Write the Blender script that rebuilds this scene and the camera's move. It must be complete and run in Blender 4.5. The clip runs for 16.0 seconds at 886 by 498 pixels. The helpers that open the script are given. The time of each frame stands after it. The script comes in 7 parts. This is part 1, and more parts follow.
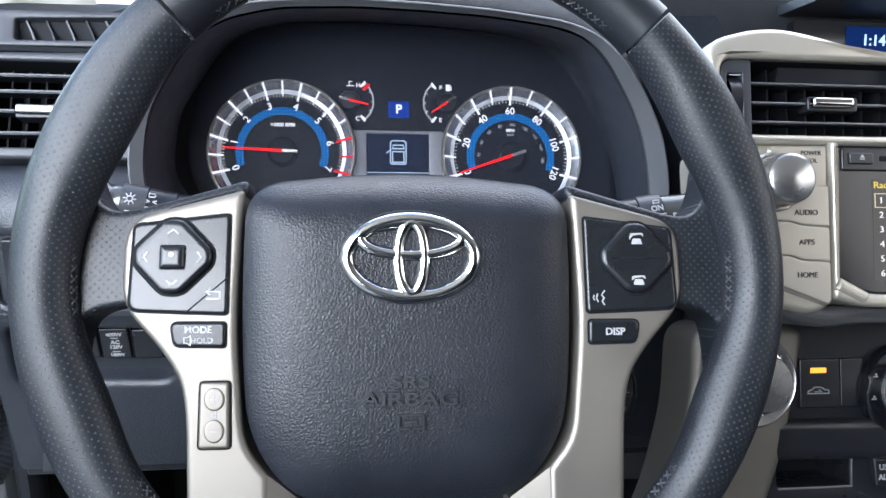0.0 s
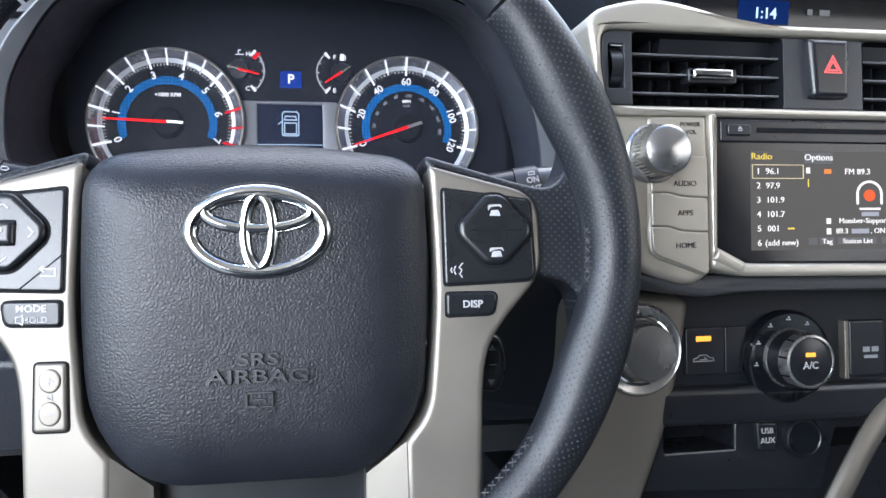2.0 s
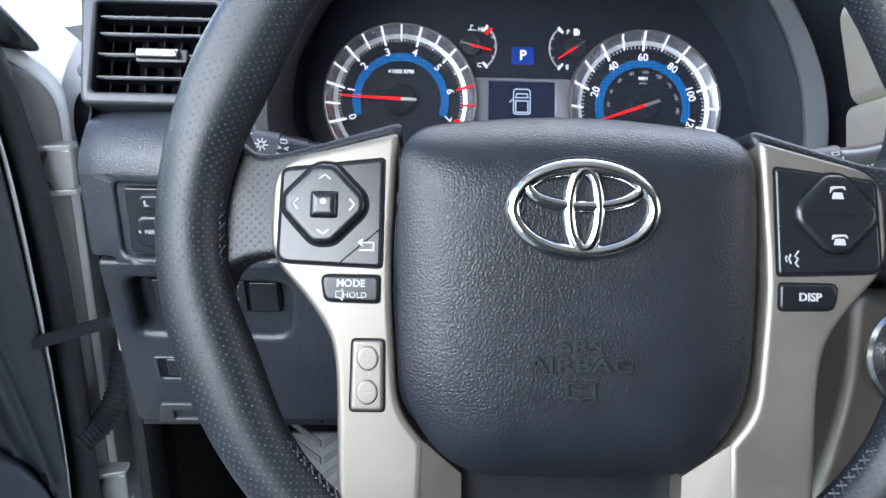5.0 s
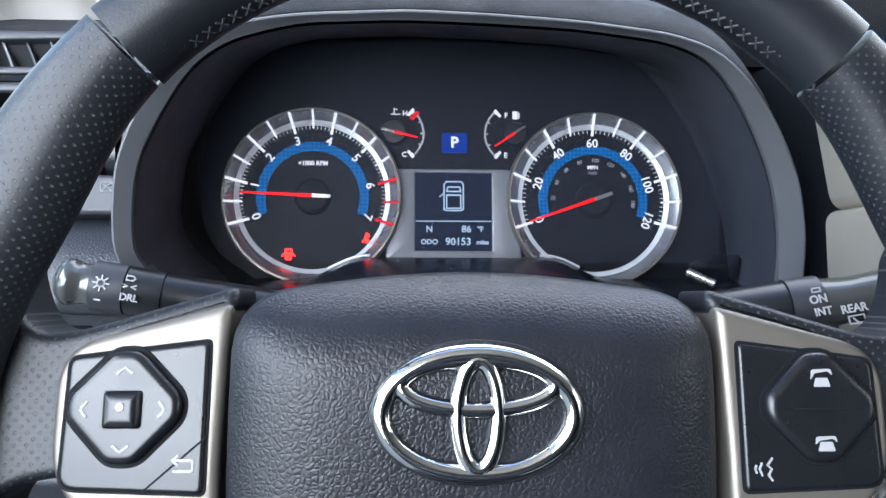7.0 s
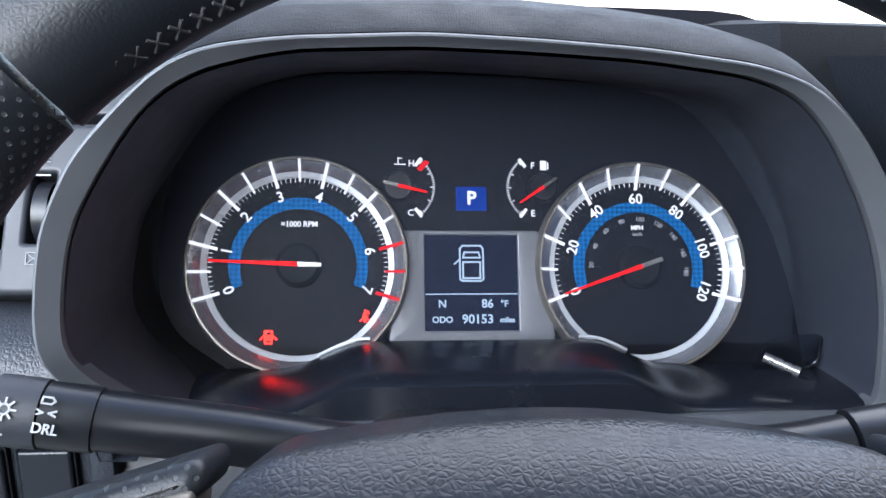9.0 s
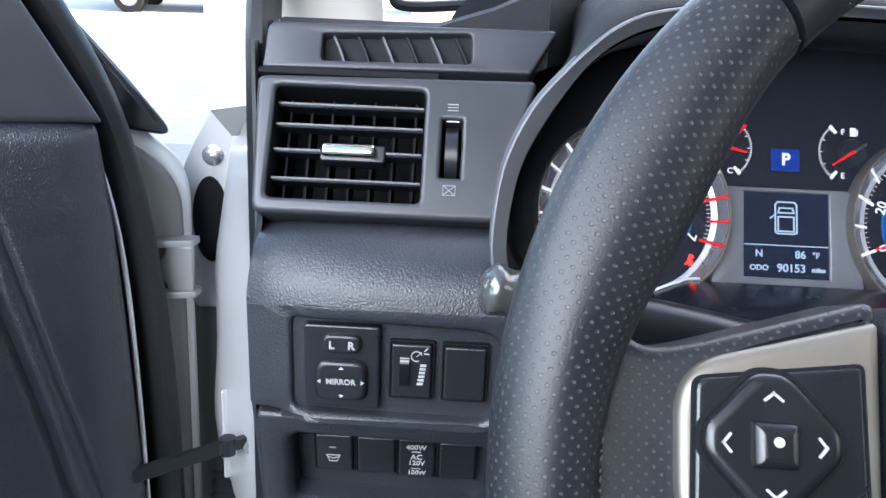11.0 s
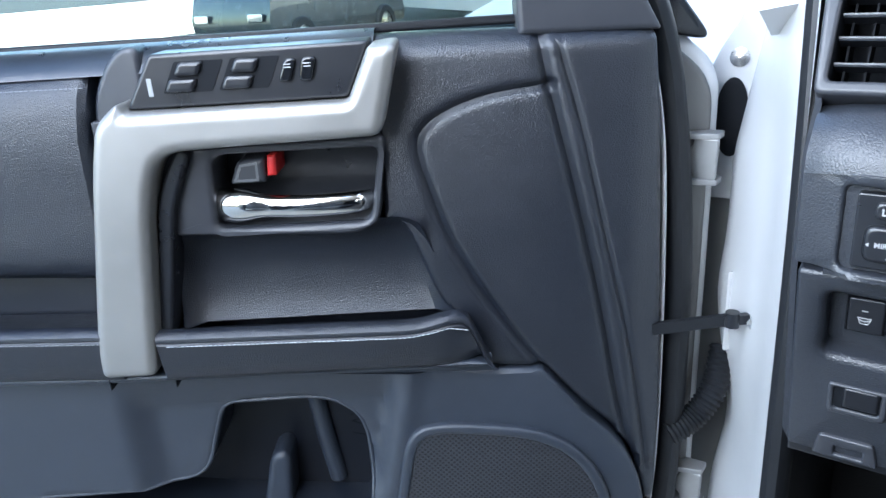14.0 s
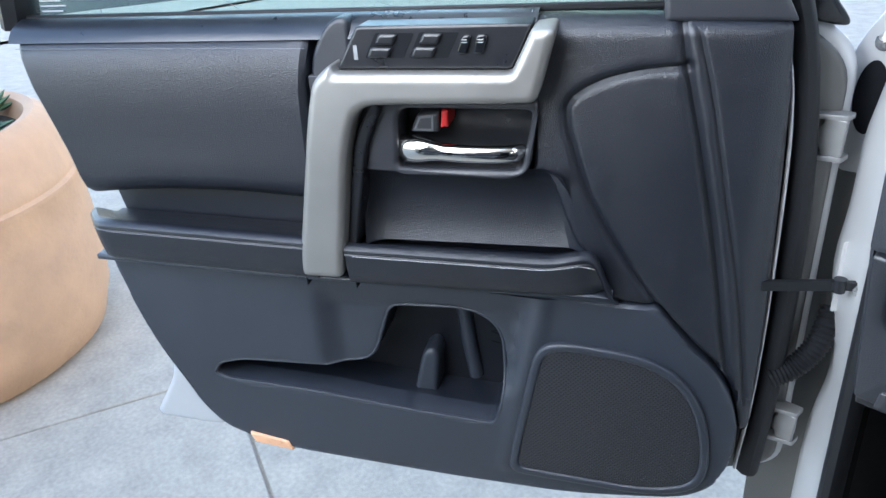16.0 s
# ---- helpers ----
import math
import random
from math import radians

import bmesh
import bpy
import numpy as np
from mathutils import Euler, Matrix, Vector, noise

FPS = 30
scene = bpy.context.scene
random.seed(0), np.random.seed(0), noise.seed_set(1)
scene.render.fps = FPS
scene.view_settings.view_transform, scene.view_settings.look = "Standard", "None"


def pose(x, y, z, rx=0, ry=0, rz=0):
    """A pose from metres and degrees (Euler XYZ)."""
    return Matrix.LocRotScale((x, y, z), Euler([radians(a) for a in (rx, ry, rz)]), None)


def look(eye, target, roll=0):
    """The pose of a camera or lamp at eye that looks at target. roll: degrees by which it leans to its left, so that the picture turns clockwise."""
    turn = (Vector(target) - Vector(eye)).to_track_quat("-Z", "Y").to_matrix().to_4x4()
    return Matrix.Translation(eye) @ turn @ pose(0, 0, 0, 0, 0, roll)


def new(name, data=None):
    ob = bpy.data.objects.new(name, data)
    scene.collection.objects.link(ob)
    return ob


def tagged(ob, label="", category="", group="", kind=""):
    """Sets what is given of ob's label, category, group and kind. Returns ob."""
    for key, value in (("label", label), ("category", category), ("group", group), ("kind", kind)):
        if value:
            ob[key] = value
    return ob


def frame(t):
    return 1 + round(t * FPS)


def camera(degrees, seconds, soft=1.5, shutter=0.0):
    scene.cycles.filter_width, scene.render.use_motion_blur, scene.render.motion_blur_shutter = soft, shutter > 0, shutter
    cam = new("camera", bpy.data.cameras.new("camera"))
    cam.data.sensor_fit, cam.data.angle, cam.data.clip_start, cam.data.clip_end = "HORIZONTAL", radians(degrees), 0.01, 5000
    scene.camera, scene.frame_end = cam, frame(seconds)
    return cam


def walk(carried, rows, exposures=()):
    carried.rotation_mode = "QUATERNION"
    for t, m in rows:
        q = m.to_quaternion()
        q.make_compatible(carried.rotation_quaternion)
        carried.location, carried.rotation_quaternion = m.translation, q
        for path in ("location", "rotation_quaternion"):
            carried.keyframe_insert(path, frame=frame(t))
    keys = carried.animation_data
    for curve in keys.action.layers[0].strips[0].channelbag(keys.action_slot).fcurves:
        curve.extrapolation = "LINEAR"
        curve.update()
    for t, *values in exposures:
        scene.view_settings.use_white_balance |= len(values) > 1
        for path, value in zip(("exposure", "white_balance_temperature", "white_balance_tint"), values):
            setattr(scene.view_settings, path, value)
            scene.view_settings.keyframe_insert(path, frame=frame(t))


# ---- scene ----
from mathutils.geometry import delaunay_2d_cdt

cam = camera(61.3, 16.0)
PATH = [
    (0, (0.011, 0.002, 1.32), (0.261, 1.893, 0.72), 2.2),
    (0.5, (0.009, -0.008, 1.322), (0.232, 1.877, 0.693), 2.0),
    (1, (0.011, -0.007, 1.323), (0.264, 1.867, 0.672), 2.1),
    (1.5, (0.036, -0.006, 1.319), (0.349, 1.857, 0.661), 2.5),
    (2, (0.056, 0.002, 1.319), (0.438, 1.851, 0.659), 3.0),
    (2.5, (0.057, 0.005, 1.319), (0.482, 1.844, 0.656), 3.4),
    (3, (0.055, 0.005, 1.318), (0.473, 1.844, 0.651), 3.4),
    (3.5, (0.034, 0.014, 1.312), (0.377, 1.862, 0.63), 3.0),
    (4, (-0.005, 0.026, 1.305), (0.211, 1.889, 0.61), 2.2),
    (4.2, (-0.02, 0.029, 1.304), (0.158, 1.893, 0.601), 2.1),
    (6.3, (-0.032, 0.056, 1.311), (-0.018, 1.943, 0.649), 0.9),
    (6.5, (-0.017, 0.073, 1.316), (0.021, 1.965, 0.669), 1.1),
    (7, (0.016, 0.128, 1.328), (0.13, 2.03, 0.72), 1.2),
    (7.5, (0.041, 0.187, 1.3285), (0.188, 2.098, 0.772), 1.2),
    (8, (0.034, 0.22, 1.3205), (0.2054, 2.135, 0.7976), 1.1),
    (8.2, (0.028, 0.225, 1.3165), (0.2094, 2.142, 0.8016), 1.1),
    (10.3, (-0.0923, 0.1885, 1.3225), (0.0526, 2.1238, 0.8374), 3.0),
    (10.5, (-0.1113, 0.1775, 1.3195), (-0.0134, 2.1138, 0.8284), 3.1),
    (11, (-0.1478, 0.1659, 1.3034), (-0.1890, 2.0931, 0.7706), 2.52),
    (11.5, (-0.1610, 0.1582, 1.2750), (-0.3150, 2.0686, 0.7030), 1.9),
    (12, (-0.165, 0.158, 1.25), (-0.358, 2.048, 0.624), 1.3),
    (12.5, (-0.164, 0.143, 1.252), (-0.408, 2.009, 0.576), 0.3),
    (13, (-0.162, 0.125, 1.257), (-0.48, 1.971, 0.557), -0.4),
    (13.5, (-0.171, 0.091, 1.27), (-0.855, 1.833, 0.563), -2.3),
    (14, (-0.176, 0.047, 1.301), (-1.286, 1.55, 0.588), -3.9),
    (14.5, (-0.17, 0.02, 1.351), (-1.5, 1.3, 0.58), -3.9),
    (15, (-0.146, -0.001, 1.394), (-1.509, 1.191, 0.546), -3.5),
    (15.5, (-0.111, -0.02, 1.39), (-1.472, 1.148, 0.505), -3.5),
    (16, (-0.088, -0.037, 1.385), (-1.446, 1.121, 0.483), -3.8),
]
walk(cam, [(t, look(eye, target, roll)) for t, eye, target, roll in PATH], [(0.0, 2.93, 6500, 14), (4.2, 2.95, 6500, 14), (6.5, 2.88, 6450, 13), (7.0, 2.76, 6400, 13), (8.0, 3.08, 6400, 13), (8.2, 3.05, 6400, 13), (10.3, 2.85, 6600, 15), (11.5, 2.9, 6450, 13), (12.0, 3.15, 6400, 13), (12.5, 3.31, 6400, 13), (13.0, 3.40, 6350, 12), (13.5, 3.6, 6250, 12), (14.0, 3.2, 6150, 12), (14.5, 3.02, 6200, 12), (15.0, 2.92, 6350, 13), (16.0, 2.90, 6550, 13)])

# ---- world and light ----
world = bpy.data.worlds.new("sky")
scene.world = world
world.use_nodes = True
wn = world.node_tree.nodes
sky = wn.new("ShaderNodeTexSky")
sky.sky_type, sky.sun_disc = "NISHITA", False
sky.sun_elevation, sky.sun_rotation = radians(22), radians(100.6)
world.node_tree.links.new(sky.outputs[0], wn["Background"].inputs[0])
wn["Background"].inputs[1].default_value = 0.15
sun = new("sun", bpy.data.lights.new("sun", "SUN"))
sun.data.energy, sun.data.angle, sun.data.color = 4.0, radians(0.5), (1.0, 0.94, 0.86)
sun.matrix_world = look((16, -3, 6.6), (0, 0, 0))


def opening_light(name, eye, target, sx, sy, watts, col):
    """An added area lamp that stands in for the sky's light at an opening of the cabin."""
    ob = new(name, bpy.data.lights.new(name, "AREA"))
    ob.data.shape, ob.data.size, ob.data.size_y, ob.data.energy, ob.data.color = "RECTANGLE", sx, sy, watts, col
    ob.matrix_world = look(eye, target)
    return ob


opening_light("doorway_light", (-0.45, -0.06, 1.64), (0.1, 0.22, 1.15), 1.15, 0.36, 2.2, (0.86, 0.94, 1.0))
# Added fill lamp outside the doorway, aimed at the open door's trim.
opening_light("door_trim_fill", (-0.60, -0.46, 1.56), (-0.34, 0.50, 1.00), 0.95, 0.58, 2.2, (0.90, 0.95, 1.0))
opening_light("windscreen_light", (0.30, 0.72, 1.66), (0.15, 0.35, 1.1), 1.1, 0.40, 0.75, (1.0, 0.98, 0.93))
opening_light("passenger_window_light", (1.10, 0.05, 1.52), (0.36, 0.55, 1.08), 0.80, 0.36, 0.30, (1.0, 0.96, 0.90))
EXPOSURE = 2.8


# ---- materials ----
def mat(name, col, rough=0.5, metal=0.0, var=0.12, vscale=60.0, bump=0.0, bscale=500.0, grain="noise", coat=0.0, emit=0.0, spec=0.5, alpha=None):
    """A painted, moulded or leather surface: two scales of colour change, gloss change and fine relief."""
    m = bpy.data.materials.new(name)
    m.use_nodes = True
    nt = m.node_tree
    N, L = nt.nodes, nt.links
    p = N["Principled BSDF"]
    p.inputs["Metallic"].default_value = metal
    p.inputs["Coat Weight"].default_value = coat
    p.inputs["Specular IOR Level"].default_value = spec
    tc = N.new("ShaderNodeTexCoord")
    n1 = N.new("ShaderNodeTexNoise")
    n1.inputs["Scale"].default_value, n1.inputs["Detail"].default_value = vscale, 5
    L.new(tc.outputs["Object"], n1.inputs["Vector"])
    n2 = N.new("ShaderNodeTexNoise")
    n2.inputs["Scale"].default_value, n2.inputs["Detail"].default_value = vscale * 0.12, 3
    L.new(tc.outputs["Object"], n2.inputs["Vector"])
    add = N.new("ShaderNodeMath")
    add.operation = "ADD"
    L.new(n1.outputs[0], add.inputs[0])
    L.new(n2.outputs[0], add.inputs[1])
    mr = N.new("ShaderNodeMapRange")
    mr.inputs[1].default_value, mr.inputs[2].default_value = 0.6, 1.4
    mr.inputs[3].default_value, mr.inputs[4].default_value = 1 - var, 1 + var
    L.new(add.outputs[0], mr.inputs[0])
    mix = N.new("ShaderNodeVectorMath")
    mix.operation = "SCALE"
    mix.inputs[0].default_value = col
    L.new(mr.outputs[0], mix.inputs["Scale"])
    L.new(mix.outputs[0], p.inputs["Base Color"])
    rr = N.new("ShaderNodeMapRange")
    rr.inputs[1].default_value, rr.inputs[2].default_value = 0.6, 1.4
    rr.inputs[3].default_value, rr.inputs[4].default_value = max(rough * 0.8, 0.02), min(rough * 1.2, 1)
    L.new(add.outputs[0], rr.inputs[0])
    L.new(rr.outputs[0], p.inputs["Roughness"])
    if bump:
        if grain == "leather":
            g = N.new("ShaderNodeTexVoronoi")
            g.feature = "DISTANCE_TO_EDGE"
            w = N.new("ShaderNodeTexNoise")
            w.inputs["Scale"].default_value = bscale * 0.5
            L.new(tc.outputs["Object"], w.inputs["Vector"])
            mv = N.new("ShaderNodeVectorMath")
            mv.operation = "MULTIPLY_ADD"
            mv.inputs[1].default_value = (1.2 / bscale,) * 3
            L.new(w.outputs["Color"], mv.inputs[0])
            L.new(tc.outputs["Object"], mv.inputs[2])
            L.new(mv.outputs[0], g.inputs["Vector"])
            g.inputs["Scale"].default_value = bscale
            cl = N.new("ShaderNodeMapRange")
            cl.inputs[2].default_value = 0.28
            L.new(g.outputs["Distance"], cl.inputs[0])
            out = cl.outputs[0]
        else:
            g = N.new("ShaderNodeTexNoise")
            g.inputs["Scale"].default_value, g.inputs["Detail"].default_value = bscale, 4
            L.new(tc.outputs["Object"], g.inputs["Vector"])
            out = g.outputs[0]
        b = N.new("ShaderNodeBump")
        b.inputs["Strength"].default_value, b.inputs["Distance"].default_value = bump, 0.5 / bscale
        L.new(out, b.inputs["Height"])
        L.new(b.outputs[0], p.inputs["Normal"])
    if emit:
        L.new(mix.outputs[0], p.inputs["Emission Color"])
        p.inputs["Emission Strength"].default_value = emit / 2 ** EXPOSURE * 1.3
    if alpha is not None:
        p.inputs["Alpha"].default_value = alpha
    return m


def dotted(base, name, pitch, size, col, recess=0.6, uv=True):
    """A copy of a material with a lattice of small punched dots."""
    m = base.copy()
    m.name = name
    N, L = m.node_tree.nodes, m.node_tree.links
    p = N["Principled BSDF"]
    tc = N.new("ShaderNodeTexCoord")
    v = N.new("ShaderNodeTexVoronoi")
    v.voronoi_dimensions = "2D"
    v.inputs["Randomness"].default_value = 0.0
    v.inputs["Scale"].default_value = 1.0
    mp = N.new("ShaderNodeMapping")
    mp.inputs["Scale"].default_value = (1 / pitch,) * 3
    mp.inputs["Rotation"].default_value = (0, 0, radians(45))
    L.new(tc.outputs["UV" if uv else "Object"], mp.inputs[0])
    L.new(mp.outputs[0], v.inputs["Vector"])
    r = N.new("ShaderNodeMapRange")
    r.inputs[1].default_value, r.inputs[2].default_value = size * 0.75, size
    r.inputs[3].default_value, r.inputs[4].default_value = 1, 0
    L.new(v.outputs["Distance"], r.inputs[0])
    mx = N.new("ShaderNodeMix")
    mx.data_type = "RGBA"
    old = p.inputs["Base Color"].links[0].from_socket
    L.new(r.outputs[0], mx.inputs[0])
    L.new(old, mx.inputs[6])
    mx.inputs[7].default_value = (*col, 1)
    L.new(mx.outputs[2], p.inputs["Base Color"])
    b = N.new("ShaderNodeBump")
    b.invert = True
    b.inputs["Strength"].default_value, b.inputs["Distance"].default_value = recess, pitch * 0.2
    L.new(r.outputs[0], b.inputs["Height"])
    if p.inputs["Normal"].links:
        L.new(p.inputs["Normal"].links[0].from_socket, b.inputs["Normal"])
    L.new(b.outputs[0], p.inputs["Normal"])
    return m


def glow(name, col, strength):
    m = bpy.data.materials.new(name)
    m.use_nodes = True
    p = m.node_tree.nodes["Principled BSDF"]
    p.inputs["Base Color"].default_value = (*[c * 0.15 for c in col], 1)
    p.inputs["Emission Color"].default_value = (*col, 1)
    p.inputs["Emission Strength"].default_value = strength / 2 ** EXPOSURE * 1.3
    p.inputs["Roughness"].default_value = 0.5
    p.inputs["Specular IOR Level"].default_value = 0.08
    return m


def clear_glass(name, tint, rough=0.0):
    m = bpy.data.materials.new(name)
    m.use_nodes = True
    N, L = m.node_tree.nodes, m.node_tree.links
    t = N.new("ShaderNodeBsdfTransparent")
    t.inputs[0].default_value = (*tint, 1)
    g = N.new("ShaderNodeBsdfGlossy")
    g.inputs["Roughness"].default_value = rough
    f = N.new("ShaderNodeFresnel")
    f.inputs[0].default_value = 1.45
    mx = N.new("ShaderNodeMixShader")
    L.new(f.outputs[0], mx.inputs[0])
    L.new(t.outputs[0], mx.inputs[1])
    L.new(g.outputs[0], mx.inputs[2])
    L.new(mx.outputs[0], N["Material Output"].inputs[0])
    return m


HUB = mat("airbag_vinyl", (0.0095, 0.011, 0.0150), 0.36, var=0.14, bump=0.17, bscale=560, grain="leather", spec=0.34)
LEATHER = mat("rim_leather", (0.0095, 0.0112, 0.0146), 0.37, var=0.12, bump=0.08, bscale=800, grain="leather", spec=0.36)
# Holes paler than the leather: the glint on their lips is put into the colour.
PERF = dotted(LEATHER, "perforated_leather", 0.0027, 0.20, (0.034, 0.038, 0.043), 0.6)
PLASTIC = mat("dash_plastic", (0.017, 0.0195, 0.025), 0.35, var=0.14, bump=0.19, bscale=480, grain="leather")
PLASTIC_FINE = mat("fine_plastic", (0.026, 0.028, 0.034), 0.40, var=0.10, bump=0.2, bscale=1500)
SMOOTH = mat("smooth_black_plastic", (0.0095, 0.0105, 0.0135), 0.31, var=0.1, bump=0.05, bscale=1500)
SOFT = mat("soft_dash_skin", (0.010, 0.0112, 0.0135), 0.70, var=0.12, bump=0.3, bscale=800, grain="leather", spec=0.22)
GLOSSY = mat("gloss_black_plastic", (0.006, 0.007, 0.009), 0.13, var=0.1)
DARK = mat("dark_cavity", (0.006, 0.007, 0.009), 0.7, spec=0.12)
PANEL = mat("black_switch_panel", (0.007, 0.008, 0.010), 0.27, var=0.1, bump=0.03, bscale=1800)
RUBBER = mat("weatherstrip_rubber", (0.009, 0.010, 0.012), 0.5, bump=0.1, bscale=900, spec=0.25)
SILVER_TRIM = mat("cool_silver_plastic", (0.262, 0.258, 0.250), 0.46, metal=0.75, var=0.05, bump=0.04, bscale=2500)
SILVER = mat("silver_painted_plastic", (0.200, 0.182, 0.158), 0.46, metal=0.75, var=0.05, bump=0.04, bscale=2500)
CHROME = mat("chrome", (0.66, 0.66, 0.65), 0.07, metal=1.0, var=0.03)
SATIN = mat("satin_metal", (0.42, 0.415, 0.41), 0.27, metal=0.9, var=0.05)
WHITE_INK = mat("white_ink", (0.32, 0.32, 0.33), 0.5, var=0.04)
GREY_INK = mat("grey_ink", (0.22, 0.23, 0.24), 0.5, var=0.04)
PAINT = mat("silver_car_paint", (0.47, 0.475, 0.48), 0.36, metal=0.1, var=0.03, coat=0.4)
# A darker, rougher version of the silver body paint.
PAINT_DARK = mat("dark_body_paint", (0.10, 0.098, 0.095), 0.45, metal=0.3, var=0.12, vscale=25, coat=0.2)
DOORPAD = mat("door_leatherette", (0.0068, 0.0090, 0.0145), 0.37, var=0.14, bump=0.30, bscale=480, grain="leather", spec=0.66)
DOORPLASTIC = mat("door_plastic", (0.0080, 0.0106, 0.0165), 0.36, var=0.14, bump=0.22, bscale=850, grain="leather", spec=0.65)
LOWDOOR = mat("hard_door_plastic", (0.0205, 0.0258, 0.0362), 0.38, var=0.14, bump=0.26, bscale=850, grain="leather", spec=0.6)
BELTSKIN = mat("smooth_belt_skin", (0.0085, 0.0112, 0.0165), 0.30, var=0.1, bump=0.08, bscale=700, grain="leather", spec=0.85)
FACE = mat("gauge_face", (0.0035, 0.0042, 0.0075), 0.55, var=0.2, spec=0.15)
LIT_WHITE = glow("lit_white", (0.85, 0.90, 1.0), 0.74)
LIT_BLUE = glow("lit_blue", (0.0, 0.135, 0.44), 0.7)
LIT_RED = glow("lit_red", (1.0, 0.018, 0.012), 6.0)
LIT_AMBER = glow("lit_amber", (1.0, 0.35, 0.05), 1.5)
RED = glow("needle_red", (0.85, 0.012, 0.02), 0.6)
SCREEN = glow("screen_blue", (0.010, 0.017, 0.050), 0.35)
CONCRETE = mat("concrete", (0.40, 0.345, 0.270), 0.9, var=0.26, vscale=75, bump=0.6, bscale=260)
ASPHALT = mat("asphalt", (0.055, 0.056, 0.055), 0.95, var=0.2, vscale=12, bump=0.6, bscale=150, spec=0.08)
TERRACOTTA = mat("terracotta", (0.52, 0.30, 0.17), 0.75, var=0.2, vscale=9, bump=0.3, bscale=60)
CREAM = mat("headliner_cloth", (0.45, 0.43, 0.40), 0.9, var=0.06, bump=0.3, bscale=900)
# Clear lens with a painted veil: pale diffuse haze that lifts the dial blacks.
HAZE = bpy.data.materials.new("veiled_clear_lens")
HAZE.use_nodes = True
zn, zl = HAZE.node_tree.nodes, HAZE.node_tree.links
zt, zd, zx = zn.new("ShaderNodeBsdfTransparent"), zn.new("ShaderNodeBsdfDiffuse"), zn.new("ShaderNodeMixShader")
zd.inputs[0].default_value = (0.42, 0.50, 0.70, 1)
zx.inputs[0].default_value = 0.013
zl.new(zt.outputs[0], zx.inputs[1])
zl.new(zd.outputs[0], zx.inputs[2])
zl.new(zx.outputs[0], zn["Material Output"].inputs[0])
GLASS = clear_glass("window_glass", (0.80, 0.90, 0.87))


# ---- shape helpers ----
def B():
    return bmesh.new()


def part(name, bm, material, parent=None, label=""):
    """One bmesh as one mesh object under a thing or a part."""
    bmesh.ops.recalc_face_normals(bm, faces=bm.faces)
    me = bpy.data.meshes.new(name)
    bm.to_mesh(me)
    bm.free()
    me.materials.append(material)
    ob = new(name, me)
    if parent is not None:
        ob.parent = parent
    if label:
        ob["label"] = label
    me.shade_smooth()
    me.set_sharp_from_angle(angle=radians(38))
    return ob


def thing(name, m, label, category, group="", kind=""):
    ob = new(name)
    ob.empty_display_size = 0.02
    ob.matrix_world = m
    return tagged(ob, label, category, group, kind)


def plane_at(o, lean=0.0, yaw=0.0):
    """A frame at o: x to the right, y up the surface, z towards the driver; its top leans forward by lean degrees."""
    return Matrix.Translation(o) @ pose(0, 0, 0, 90 - lean, 0, yaw)


class Outline(list):
    """A rounded polygon that remembers its corners."""


def rpoly(pts, seg=5):
    """A polygon with rounded corners from (x, y, radius)."""
    area = sum(pts[i - 1][0] * pts[i][1] - pts[i][0] * pts[i - 1][1] for i in range(len(pts)))
    pts = list(pts) if area > 0 else list(pts)[::-1]
    out, n = Outline(), len(pts)
    for i, (x, y, r) in enumerate(pts):
        p = Vector((x, y))
        a, b = Vector(pts[i - 1][:2]) - p, Vector(pts[(i + 1) % n][:2]) - p
        if r <= 0:
            out.append(p)
            continue
        da, db = min(r, a.length * 0.48), min(r, b.length * 0.48)
        pa, pb = p + a.normalized() * da, p + b.normalized() * db
        for k in range(seg + 1):
            t = k / seg
            out.append(pa * (1 - t) ** 2 + p * 2 * t * (1 - t) + pb * t * t)
    out.corners, out.seg = pts, seg
    return out


def rect(x0, y0, x1, y1, r=0.0, seg=4):
    return rpoly([(x0, y0, r), (x1, y0, r), (x1, y1, r), (x0, y1, r)], seg)


def ellipse(cx, cy, a, b, n=48):
    return [Vector((cx + a * math.cos(2 * math.pi * k / n), cy + b * math.sin(2 * math.pi * k / n))) for k in range(n)]


def inset(poly, d):
    """The outline drawn inwards by d."""
    if type(poly) is Outline:
        pts, n, new_pts = poly.corners, len(poly.corners), []
        for i, (x, y, r) in enumerate(pts):
            p = Vector((x, y))
            e1, e2 = (p - Vector(pts[i - 1][:2])).normalized(), (Vector(pts[(i + 1) % n][:2]) - p).normalized()
            n1, n2 = Vector((-e1.y, e1.x)), Vector((-e2.y, e2.x))
            m = (n1 + n2).normalized() if (n1 + n2).length > 1e-6 else n1
            q = p + m * (d / max(m.dot(n1), 0.45))
            turn = e1.x * e2.y - e1.y * e2.x
            new_pts.append((q.x, q.y, max(r - d * 0.6 * (1 if turn > 0 else -1), 0.15 * r) if r > 0 else 0))
        return rpoly(new_pts, poly.seg)
    out, n = [], len(poly)
    for i, p in enumerate(poly):
        e1, e2 = (p - poly[i - 1]), (poly[(i + 1) % n] - p)
        if e1.length < 1e-9:
            e1 = e2
        if e2.length < 1e-9:
            e2 = e1
        n1, n2 = Vector((-e1.y, e1.x)).normalized(), Vector((-e2.y, e2.x)).normalized()
        m = n1 + n2
        if m.length < 1e-6:
            m = n1
        m.normalize()
        out.append(p + m * (d / max(m.dot(n1), 0.5)))
    return out


